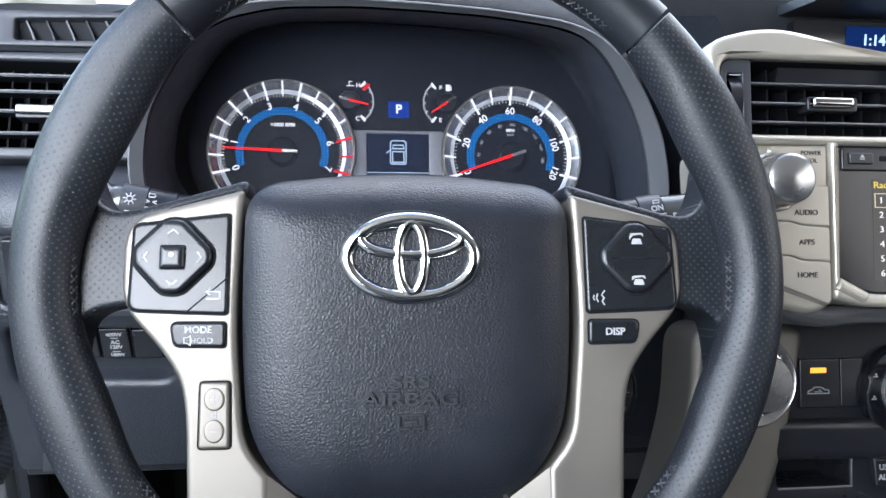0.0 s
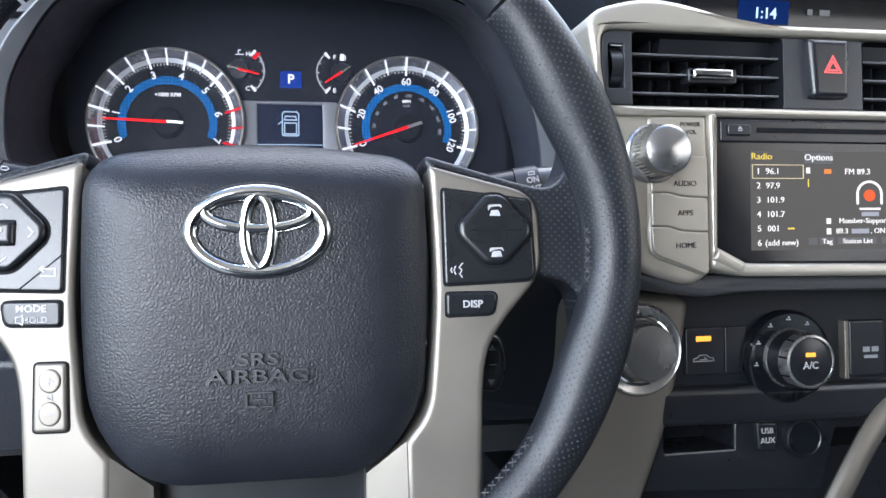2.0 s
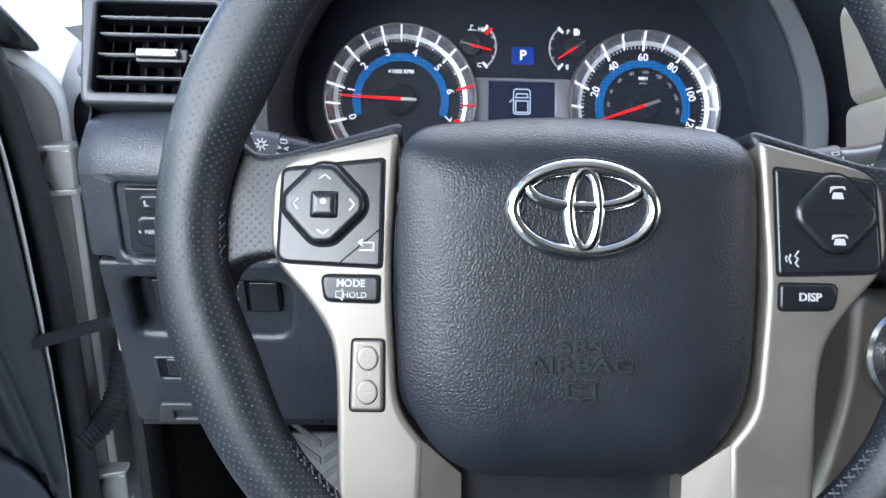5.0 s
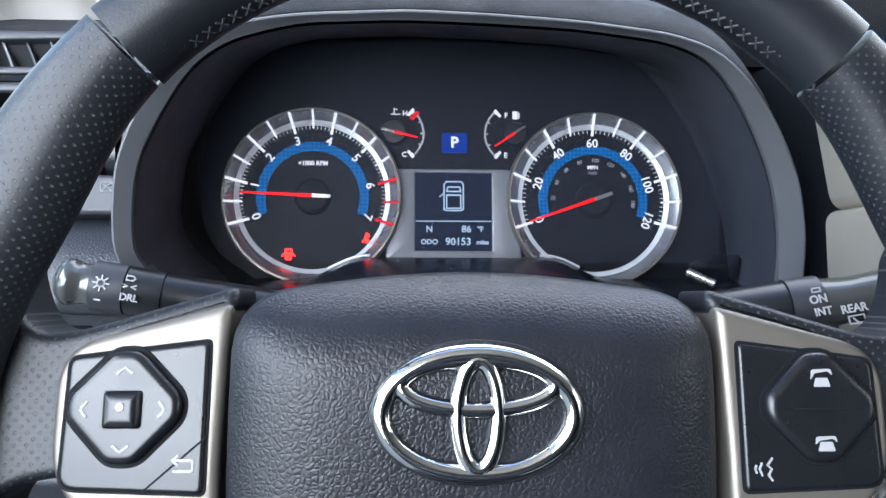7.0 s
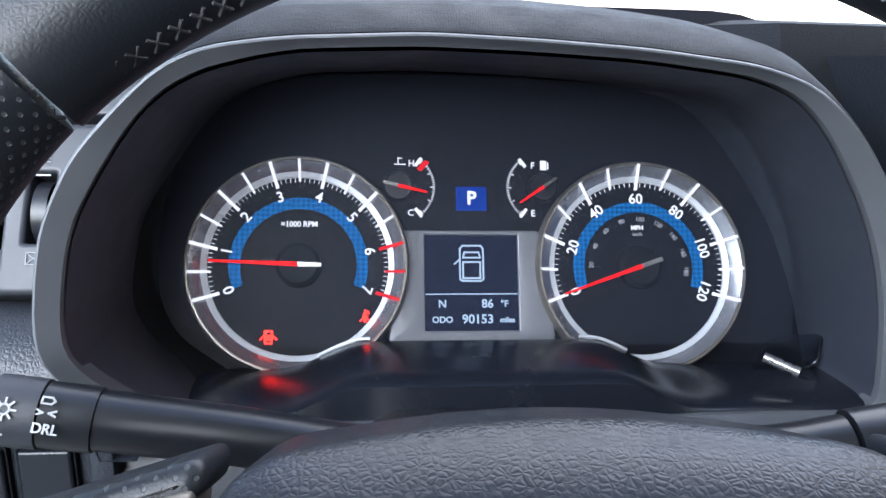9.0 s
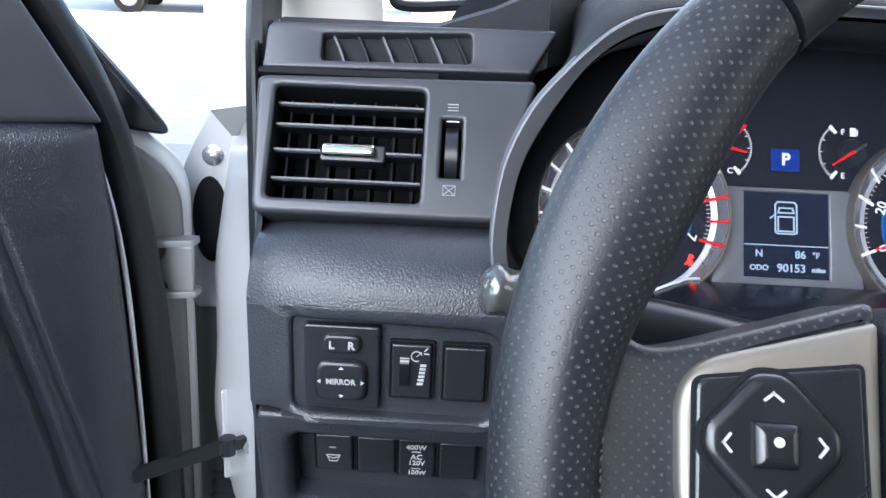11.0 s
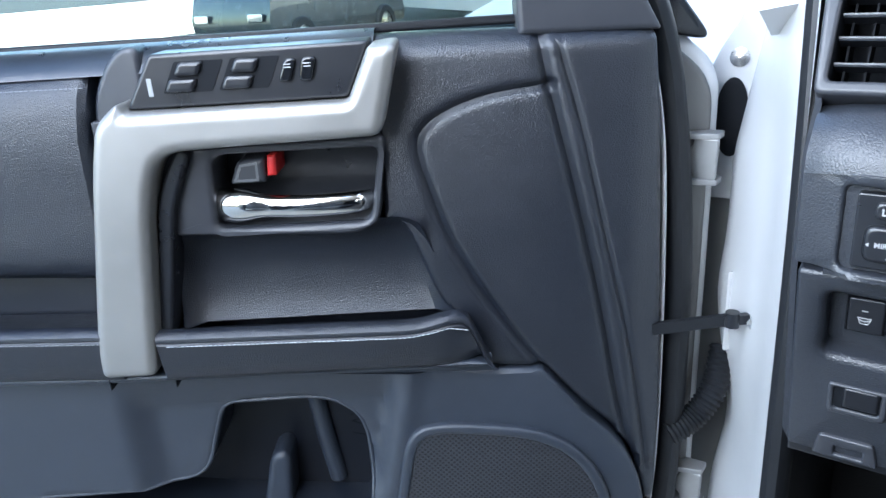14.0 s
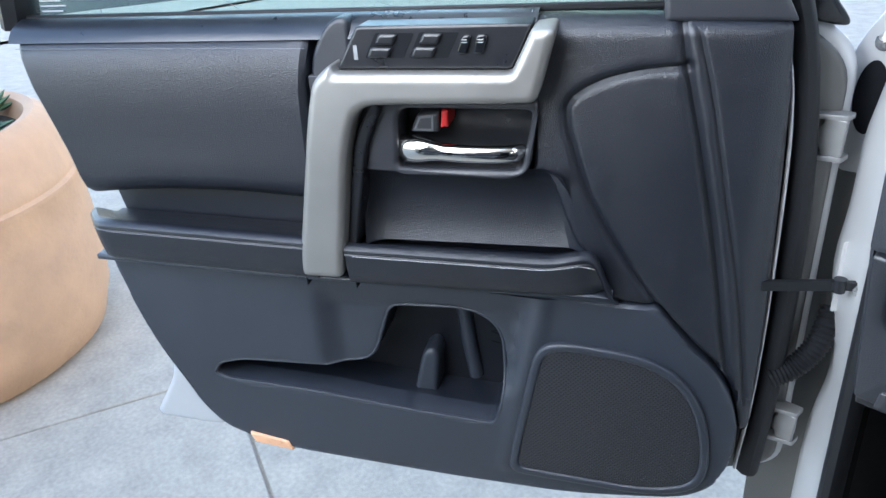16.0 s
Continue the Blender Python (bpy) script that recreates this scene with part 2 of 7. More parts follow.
def rows_of(bm, rows, closed=True, cap0=False, cap1=False):
    """Skins rows of points of equal length."""
    vs = [[bm.verts.new(p) for p in row] for row in rows]
    n = len(vs[0])
    for r0, r1 in zip(vs, vs[1:]):
        for k in range(n if closed else n - 1):
            bm.faces.new((r0[k], r0[(k + 1) % n], r1[(k + 1) % n], r1[k]))
    if cap0:
        bm.faces.new(vs[0][::-1])
    if cap1:
        bm.faces.new(vs[-1])
    return vs


def plate(poly, w0, w1, b=0.0, seg=3, bm=None, draft=0.0):
    """A slab from w0 to w1 with a rounded upper edge of radius b."""
    bm = bm or B()
    rows = [[(p.x, p.y, w0) for p in (inset(poly, -draft) if draft else poly)]]
    if b <= 0:
        rows.append([(p.x, p.y, w1) for p in poly])
    else:
        for k in range(seg + 1):
            a = math.pi / 2 * k / seg
            rows.append([(p.x, p.y, w1 - b * (1 - math.sin(a))) for p in inset(poly, b * (1 - math.cos(a)))])
        rows.append([(p.x, p.y, w1) for p in inset(poly, b * 1.25)])
    rows_of(bm, rows, cap0=True, cap1=True)
    return bm


def polar(poly, angles, c):
    out, n = [], len(poly)
    for a in angles:
        d = Vector((math.cos(a), math.sin(a)))
        best = None
        for i in range(n):
            p, q = poly[i - 1] - c, poly[i] - c
            e = q - p
            det = d.x * -e.y + e.x * d.y
            if abs(det) < 1e-12:
                continue
            t = (p.x * -e.y + e.x * p.y) / det
            s = (d.x * p.y - d.y * p.x) / det
            if t > 0 and -1e-6 <= s <= 1 + 1e-6 and (best is None or t > best):
                best = t
        out.append(c + d * (best or 0.0))
    return out


def ring_plate(outer, inner, w0, w1, b=0.0, floor=None, n=72, bi=None, bm=None, seg=3):
    """A slab with an opening; floor: the depth to which the opening's wall goes down."""
    bm = bm or B()
    bi = b if bi is None else bi
    c = sum(inner, Vector((0, 0))) / len(inner)
    ang = sorted({round(2 * math.pi * k / n, 5) for k in range(n)} | {round(math.atan2((p - c).y, (p - c).x) % (2 * math.pi), 5) for p in (*outer, *inner)})
    o, i = polar(outer, ang, c), polar(inner, ang, c)
    rows = [[(p.x, p.y, w0) for p in o]]
    for k in range(seg + 1):
        a = math.pi / 2 * k / seg
        rows.append([(p.x, p.y, w1 - b * (1 - math.sin(a))) for p in inset(o, b * (1 - math.cos(a)))])
    for k in range(seg + 1):
        a = math.pi / 2 * (1 - k / seg)
        rows.append([(p.x, p.y, w1 - bi * (1 - math.sin(a))) for p in inset(i, -bi * (1 - math.cos(a)))])
    rows.append([(p.x, p.y, w0 if floor is None else floor) for p in i])
    rows_of(bm, rows)
    return bm


def box(x0, y0, z0, x1, y1, z1, b=0.0, bm=None):
    return plate(rect(x0, y0, x1, y1, b * 1.5, 3), z0, z1, b, 2, bm)


def sweep(path, section, closed=False, up=(0, 0, 1), bm=None, scale=None):
    """A section of (side, up) points carried along a path."""
    bm = bm or B()
    path, n = [Vector(p) for p in path], len(path)
    rows = []
    for i, p in enumerate(path):
        a = path[(i - 1) % n] if closed or i else p
        b = path[(i + 1) % n] if closed or i < n - 1 else p
        t = (b - a).normalized()
        side = t.cross(Vector(up)).normalized()
        top = side.cross(t)
        k = scale[i] if scale else 1.0
        rows.append([p + side * (x * k) + top * (y * k) for x, y in section])
    if closed:
        rows.append(rows[0])
    rows_of(bm, rows, cap0=not closed, cap1=not closed)
    if closed:
        bmesh.ops.remove_doubles(bm, verts=bm.verts, dist=1e-6)
    return bm


def circle(r, n=12, b=None):
    return [(r * math.cos(2 * math.pi * k / n), (b or r) * math.sin(2 * math.pi * k / n)) for k in range(n)]


def tube(path, r, n=10, up=(0, 0, 1), bm=None, closed=False):
    return sweep(path, circle(r, n), closed, up, bm)


def holed(outer, holes, w0, w1, b, floor, bi):
    """A slab with openings of any shape, rounded at its rim and at the openings."""
    bm = B()
    edges = []
    for poly, sign, rb, low in [(outer, 1, b, w0)] + [(h, -1, bi, floor) for h in holes]:
        rows = [[(p.x, p.y, low) for p in poly]]
        rows += [[(p.x, p.y, w1 - rb * (1 - math.sin(a))) for p in inset(poly, sign * rb * (1 - math.cos(a)))] for a in (0, 0.52, 1.05, 1.57)]
        rows.append([(p.x, p.y, w1) for p in inset(poly, sign * rb * 1.2)])
        vs = rows_of(bm, rows)
        edges += [bm.edges.get((vs[-1][k - 1], vs[-1][k])) for k in range(len(poly))]
    bmesh.ops.triangle_fill(bm, use_beauty=True, use_dissolve=False, edges=edges)
    return bm


def loop_distance(pts, loops):
    """How far each of the 2-D points lies from the nearest edge of closed loops."""
    best = np.full(len(pts), 9.0)
    for loop in loops:
        a = np.array([(p.x, p.y) for p in loop])
        e = np.roll(a, -1, 0) - a
        for p, d in zip(a, e):
            t = np.clip(((pts - p) @ d) / max(d @ d, 1e-12), 0, 1)
            best = np.minimum(best, np.hypot(*(pts - p - t[:, None] * d).T))
    return best


def within(pts, loop):
    """Which of the 2-D points lie inside a closed loop."""
    a = np.array([(p.x, p.y) for p in loop])
    b = np.roll(a, -1, 0)
    odd = np.zeros(len(pts), bool)
    for (x0, y0), (x1, y1) in zip(a, b):
        if y0 != y1:
            hit = (y0 > pts[:, 1]) != (y1 > pts[:, 1])
            odd ^= hit & (pts[:, 0] < (x1 - x0) * (pts[:, 1] - y0) / (y1 - y0) + x0)
    return odd


def moulded(outer, holes, depth, step, back, r=0.004, creases=()):
    """A moulded skin over an outline: depth(x, y) gives its height, its rims are rounded and turned back to the height back."""
    loops = [outer, *holes]
    pts, edges = [], []
    for loop in loops:
        n0 = len(pts)
        pts += [Vector((p.x, p.y)) for p in loop]
        edges += [(n0 + k, n0 + (k + 1) % len(loop)) for k in range(len(loop))]
    xs, ys = [p.x for p in outer], [p.y for p in outer]
    grid = np.array([(x, y) for x in np.arange(min(xs), max(xs), step) for y in np.arange(min(ys), max(ys), step)])
    for k, f in enumerate((0.3, 0.8)):
        grid = np.vstack([grid] + [np.array([(p.x, p.y) for p in inset(q, r * f * (1 if i == 0 else -1))]) for i, q in enumerate(loops)])
    inside = within(grid, outer)
    for h in holes:
        inside &= ~within(grid, h)
    inside &= loop_distance(grid, loops) > r * 0.2
    for line, wide in creases:
        inside &= np.array([to_line(x, y, line) > wide * 2.6 for x, y in grid])
    for line, wide in creases:
        fine = [Vector(a).lerp(Vector(b), k / 4) for a, b in zip(line, line[1:]) for k in range(4)]
        for p, q in zip(fine, fine[1:]):
            side = Vector((p.y - q.y, q.x - p.x)).normalized() * wide
            for f in (-2.2, -1.5, -0.9, -0.45, 0.0, 0.45, 0.9, 1.5, 2.2):
                c = p + side * f
                at = np.array([c])
                if within(at, outer)[0] and loop_distance(at, loops)[0] > r * 0.2:
                    pts.append(c)
    pts += [Vector(p) for p in grid[inside]]
    verts, _, faces = delaunay_2d_cdt(pts, edges, [], 0, 1e-6)[:3]
    flat = np.array([(p.x, p.y) for p in verts])
    mid = np.array([sum((flat[i] for i in f), np.zeros(2)) / len(f) for f in faces])
    keep = within(mid, outer)
    for h in holes:
        keep &= ~within(mid, h)
    rim = np.clip(loop_distance(flat, loops) / r, 0, 1)
    high = np.array([depth(x, y) for x, y in flat]) - r * (1 - np.sqrt(1 - (1 - rim) ** 2))
    bm = B()
    vs = [bm.verts.new((x, y, h)) for (x, y), h in zip(flat, high)]
    for f, k in zip(faces, keep):
        if k:
            bm.faces.new([vs[i] for i in f])
    edge = [e for e in bm.edges if len(e.link_faces) == 1]
    low = {}
    for e in edge:
        for v in e.verts:
            low.setdefault(v, bm.verts.new((v.co.x, v.co.y, back)) if v not in low else low[v])
    for e in edge:
        a, b = e.verts
        bm.faces.new((a, b, low[b], low[a]))
    bmesh.ops.delete(bm, geom=[v for v in bm.verts if not v.link_faces], context="VERTS")
    return bm


def ease(t):
    t = min(1.0, max(0.0, t))
    return t * t * (3 - 2 * t)


def to_line(x, y, line):
    """The distance of a point from an open line of points."""
    best = 9.0
    for (ax, ay), (bx, by) in zip(line, line[1:]):
        dx, dy = bx - ax, by - ay
        t = min(1.0, max(0.0, ((x - ax) * dx + (y - ay) * dy) / (dx * dx + dy * dy)))
        best = min(best, math.hypot(x - ax - t * dx, y - ay - t * dy))
    return best


def lathe(profile, n=40, bm=None, c=(0, 0), ring=False):
    """Rings of (radius, height) about the local z axis."""
    bm = bm or B()
    rows = [[(c[0] + r * math.cos(2 * math.pi * k / n), c[1] + r * math.sin(2 * math.pi * k / n), h) for k in range(n)] for r, h in profile]
    rows_of(bm, rows, cap0=not ring and profile[0][0] > 1e-6, cap1=not ring and profile[-1][0] > 1e-6)
    bmesh.ops.remove_doubles(bm, verts=bm.verts, dist=1e-6)
    return bm


def smooth_path(pts, n=8):
    """A smooth line through points (Catmull-Rom)."""
    pts = [Vector(p) for p in pts]
    q = [pts[0] * 2 - pts[1], *pts, pts[-1] * 2 - pts[-2]]
    out = []
    for i in range(1, len(q) - 2):
        for k in range(n):
            t = k / n
            a, b, c, d = q[i - 1 : i + 3]
            out.append(0.5 * (2 * b + (c - a) * t + (2 * a - 5 * b + 4 * c - d) * t * t + (3 * b - a - 3 * c + d) * t ** 3))
    out.append(pts[-1])
    return out


def words(text, size, x, y, w, material, parent, name="lettering", turn=0.0, depth=0.0002, bold=0.0, wide=1.0, label=""):
    """Raised lettering in the built-in font, centred at x, y."""
    cu = bpy.data.curves.new("text", "FONT")
    cu.body, cu.size, cu.align_x, cu.align_y, cu.extrude, cu.offset = text, size, "CENTER", "CENTER", depth, bold
    cu.resolution_u = 3
    tmp = new("text", cu)
    bpy.context.view_layer.update()
    me = bpy.data.meshes.new_from_object(tmp.evaluated_get(bpy.context.evaluated_depsgraph_get()))
    bpy.data.objects.remove(tmp)
    me.transform(Matrix.Translation((x, y, w)) @ Matrix.Rotation(radians(turn), 4, "Z") @ Matrix.Diagonal((wide, 1, 1, 1)))
    me.materials.clear()
    me.materials.append(material)
    ob = new(name, me)
    ob.parent = parent
    if label:
        ob["label"] = label
    return ob


def bars(rows, material, parent, name="marking", w=0.0, t=0.0002):
    """Small flat bars (x0, y0, x1, y1) as one marking."""
    bm = B()
    for x0, y0, x1, y1 in rows:
        box(x0, y0, w - t, x1, y1, w + t, bm=bm)
    return part(name, bm, material, parent)


def stroke(lines, width, material, parent, name="marking", w=0.0, t=0.0002, bm=None):
    """Flat lines drawn through 2-D points, as one marking."""
    bm = bm or B()
    for line in lines:
        pts = [Vector(p) for p in line]
        for a, b in zip(pts, pts[1:]):
            d = (b - a).normalized() * (width / 2)
            s = Vector((-d.y, d.x))
            plate([a - d - s, b + d - s, b + d + s, a - d + s], w - t, w + t, bm=bm)
    return part(name, bm, material, parent)


# ---- scene parts ----
# ---- the ground and the closed cabin ----
def slab(name, x0, y0, x1, y1, z0, z1, material, label, category):
    bm = B()
    box(x0, y0, z0, x1, y1, z1, bm=bm)
    return tagged(part(name, bm, material), label, category, kind="structure")


slab("ground", -300, -300, 300, 300, -0.6, -0.16, ASPHALT, "wide grey asphalt ground of the car park", "ground")
PAVE = thing("pavement", pose(0, 0, 0), "pale grey concrete pavement slabs with tooled joints", "pavement", kind="structure")

# ---- steering wheel ----
WHEEL = plane_at((0.0393, 0.3292, 1.2115), 21.5, -1.0)
wheel = thing("steering_wheel", WHEEL, "black leather-wrapped steering wheel with silver spokes", "steering wheel")
RIM_R, RIM_A, RIM_D, RIM_W = 0.1666, 0.0140, 0.0138, -0.0062
RIM = Matrix.Translation((0.0032, -0.0070, 0))


def rim_arc(a0, a1, n, grow=0.0, uv=True):
    """A length of the rim between two angles, with a grid for the leather's holes."""
    bm = B()
    rows = []
    for i in range(n + 1):
        a = radians(a0 + (a1 - a0) * i / n)
        c = Vector((math.cos(a), math.sin(a), 0))
        thumb = 0.008 * (math.exp(-((math.degrees(a) % 360 - 26) / 16) ** 2) + math.exp(-((math.degrees(a) % 360 - 154) / 16) ** 2))
        thumb += 0.005 * (math.exp(-((math.degrees(a) % 360 - 338) / 12) ** 2) + math.exp(-((math.degrees(a) % 360 - 202) / 12) ** 2))
        row = []
        for k in range(28):
            b = 2 * math.pi * k / 28
            r = RIM_R - thumb * 0.5 + (RIM_A + grow + thumb * 0.5) * math.cos(b)
            row.append(Vector((c.x, c.y, 0)) * r + Vector((0, 0, RIM_W + (RIM_D + grow) * math.sin(b))))
        rows.append(row)
    rows_of(bm, rows, cap0=True, cap1=True)
    lay = bm.loops.layers.uv.new("grid")
    bm.verts.index_update()
    for f in bm.faces:
        ids = [(l.vert.index // 28, l.vert.index % 28) for l in f.loops]
        wrap = max(k for _, k in ids) - min(k for _, k in ids) > 14
        for l, (i, k) in zip(f.loops, ids):
            kk = k + 28 if wrap and k < 14 else k
            l[lay].uv = (radians(a1 - a0) * i / n * RIM_R, kk / 28 * 2 * math.pi * RIM_A)
    bm.transform(RIM)
    return bm


part("rim_grip", rim_arc(-62, 46, 60), PERF, wheel, "perforated black leather grip")
part("rim_grip", rim_arc(134, 242, 60), PERF, wheel, "perforated black leather grip")
part("rim_top", rim_arc(46.7, 133.3, 44, 0.0006), LEATHER, wheel, "smooth black leather upper rim")
part("rim_bottom", rim_arc(242.7, 297.3, 30, 0.0006), LEATHER, wheel, "smooth black leather lower rim")

# cross stitching along the inner side of the rim
bm = B()
n = 200
for k in range(n):
    for side in (0, 1):
        ends = []
        for da, b in ((0.2, 158 if side else 174), (0.8, 174 if side else 158)):
            a, b = 2 * math.pi * (k + da) / n, radians(b)
            r = RIM_R + (RIM_A + 0.0008) * math.cos(b)
            ends.append(Vector((r * math.cos(a), r * math.sin(a), RIM_W + (RIM_D + 0.0008) * math.sin(b))))
        tube(ends, 0.00045, 5, (0.1, 0.2, 1), bm)
bm.transform(RIM)
part("rim_stitching", bm, mat("black_thread", (0.045, 0.047, 0.052), 0.6, var=0.15), wheel, "dark cross stitching")

# airbag cover
hub = rpoly([(-0.0755, 0.036, 0.018), (0, 0.046, 0.06), (0.0755, 0.036, 0.018), (0.077, -0.03, 0.03), (0.0735, -0.082, 0.02), (0.05, -0.112, 0.02), (-0.05, -0.112, 0.02), (-0.0735, -0.082, 0.02), (-0.077, -0.03, 0.03)], 6)
bm = B()
rows = []
cen = Vector((0, -0.03))
for s in (0.02, 0.2, 0.4, 0.55, 0.7, 0.8, 0.88, 0.94, 0.98, 1.0):
    row = []
    for p in hub:
        q = cen + (p - cen) * s
        w = 0.005 - 0.011 * s ** 7 - 0.022 * max(0.0, (q.y - 0.012) / 0.034) ** 2.2
        row.append((q.x, q.y, w))
    rows.append(row)
rows.append([(p.x * 1.005, p.y * 1.005, -0.013 - 0.022 * max(0.0, (p.y - 0.012) / 0.034) ** 2.2) for p in hub])
rows.append([(p.x * 0.99, p.y, -0.055) for p in hub])
rows_of(bm, rows, cap0=True, cap1=True)
airbag = part("airbag_cover", bm, HUB, wheel, "black grained vinyl airbag cover")


def oval_ring(cx, cy, a, b, w, t, h, n=64):
    return sweep([(cx + a * math.cos(2 * math.pi * k / n), cy + b * math.sin(2 * math.pi * k / n), w) for k in range(n)], [(t * math.cos(x), h * math.sin(x)) for x in [2 * math.pi * i / 10 for i in range(10)]], True)


part("badge", oval_ring(0, 0, 0.0289, 0.0178, 0.0055, 0.0031, 0.0028), CHROME, airbag, "chrome oval badge")
bm = oval_ring(0, 0.0088, 0.0230, 0.0075, 0.0058, 0.0026, 0.0024)
oval_ring(0, 0.0, 0.0061, 0.0161, 0.0060, 0.0026, 0.0024).to_mesh(tmp := bpy.data.meshes.new("tmp"))
bm.from_mesh(tmp)
part("badge", bm, CHROME, airbag, "chrome oval badge")
bpy.data.meshes.remove(tmp)
part("badge_recess", plate(ellipse(0, 0, 0.0335, 0.0222), -0.002, 0.0042, 0.0006), HUB, airbag)
EMBOSS = mat("embossed_vinyl", (0.012, 0.014, 0.018), 0.27, var=0.1, spec=0.8)
words("SRS", 0.0078, -0.0005, -0.0560, 0.0064, EMBOSS, airbag, "embossed_lettering", depth=0.0008, bold=0.0001, wide=1.5)
words("AIRBAG", 0.0084, -0.0005, -0.0635, 0.0064, EMBOSS, airbag, "embossed_lettering", depth=0.0008, bold=0.0001, wide=1.5)
stroke([[(-0.0055, -0.0705), (0.0055, -0.0705), (0.0055, -0.0765), (0.001, -0.0765), (0, -0.0778), (-0.001, -0.0765), (-0.0055, -0.0765), (-0.0055, -0.0705)], [(-0.002, -0.0735), (0.002, -0.0735)]], 0.0008, EMBOSS, airbag, "embossed_symbol", 0.0056, 0.0009)

# spokes, leather at the rim and silver trim
before_spokes = set(bpy.data.objects)
for sx, nm in ((-1, "left"), (1, "right")):
    def fl(pts):
        return rpoly([(sx * x, y, r) for x, y, r in pts], 6)

    pad = fl([(0.160, 0.066, 0.01), (0.1495, 0.050, 0.004), (0.1475, 0.038, 0.008), (0.142, 0.0262, 0.008), (0.135, 0.0222, 0.006), (0.1246, 0.0236, 0.01), (0.075, 0.0385, 0.004), (0.075, 0.030, 0.004), (0.115, 0.018, 0.01), (0.115, -0.020, 0.01), (0.127, -0.0215, 0.006), (0.140, -0.0236, 0.006), (0.1478, -0.0295, 0.008), (0.1505, -0.045, 0.01), (0.152, -0.09, 0.01), (0.168, -0.05, 0.02), (0.171, 0.03, 0.02)])
    p = part("spoke_pad", plate(pad, -0.030, -0.0035, 0.0036, 4), PERF, wheel, "perforated black leather spoke")
    lay = p.data.uv_layers.new(name="grid")
    for lp in p.data.loops:
        v = p.data.vertices[lp.vertex_index].co
        lay.data[lp.index].uv = (v.x, v.y)
    trim_o = fl([(0.0765, 0.0325, 0.002), (0.1225, 0.0202, 0.008), (0.1288, 0.012, 0.008), (0.1288, -0.0205, 0.010), (0.1085, -0.044, 0.012), (0.1000, -0.060, 0.02), (0.0975, -0.145, 0.004), (0.0640, -0.145, 0.0), (0.0632, -0.0980, 0.0), (0.0742, -0.084, 0.010), (0.0785, -0.03, 0.02)])
    trim = part("spoke_trim", plate(trim_o, -0.020, 0.0002, 0.0028, 4), SILVER, wheel, "satin silver spoke trim")
    bm = B()
    quad = ((0.0645, -0.145, -0.0002), (0.0465, -0.145, -0.0068), (0.0470, -0.1125, -0.0068), (0.0637, -0.0972, -0.0002))
    rows_of(bm, [[(sx * x, y, z) for x, y, z in quad], [(sx * x, y, -0.022) for x, y, z in quad]], True, True, True)
    part("spoke_facet", bm, SILVER, trim, "slanting inner facet of the silver trim")
    panel_o = fl([(0.0822, 0.0208, 0.002), (0.1243, 0.0155, 0.003), (0.1252, -0.0235, 0.005), (0.0822, -0.0252, 0.002)])
    part("panel_gap", plate(inset(panel_o, -0.0008), -0.004, 0.0005, 0.0002), DARK, trim)
    panel = part("switch_panel", plate(panel_o, -0.004, 0.0014, 0.0012), PANEL, trim, "black switch panel")
    cx = sx * 0.1062
    dia = rpoly([(cx + x * 1.0, 0.0008 + y, 0.003) for x, y in ((-0.0172, 0.0036), (-0.0172, -0.0032), (-0.0046, -0.0168), (0.0040, -0.0168), (0.0172, -0.0032), (0.0172, 0.0036), (0.0040, 0.0172), (-0.0040, 0.0172))], 4)
    part("rocker_gap", plate(inset(dia, -0.0013), 0.0, 0.0017, 0.0002), DARK, panel)
    pad_b = part("thumb_pad" if sx < 0 else "phone_rocker", plate(dia, 0.0, 0.0046, 0.0026, 3), PANEL, panel)
    if sx < 0:
        part("centre_button", plate(rect(cx - 0.0058, -0.0052, cx + 0.0058, 0.0062, 0.0012), 0.002, 0.0072, 0.0028), PANEL, pad_b)
        words("\u2022", 0.0105, cx, 0.0012, 0.0074, WHITE_INK, pad_b, "marking")
        for a in (0, 90, 180, 270):
            c, s = math.cos(radians(a)), math.sin(radians(a))
            pts = [(cx + c * 0.0108 - s * k, 0.0006 + s * 0.0108 + c * k) for k in (-0.0021, 0.0021)]
            tip = (cx + c * 0.0125, 0.0006 + s * 0.0125)
            stroke([[pts[0], tip, pts[1]]], 0.0007, WHITE_INK, pad_b, w=0.0048)
        stroke([[(-0.0823, -0.0085), (-0.1005, -0.0246)]], 0.0006, DARK, panel, "button_seam", 0.0014)
        stroke([[(-0.0915, -0.0150), (-0.0855, -0.0150), (-0.0855, -0.0182), (-0.0910, -0.0182)], [(-0.0902, -0.0138), (-0.0917, -0.0150), (-0.0902, -0.0162)]], 0.0007, WHITE_INK, panel, w=0.0015)
    else:
        stroke([[(cx - 0.012, 0.0006), (cx + 0.012, 0.0006)]], 0.0008, DARK, pad_b, "rocker_groove", 0.0046)
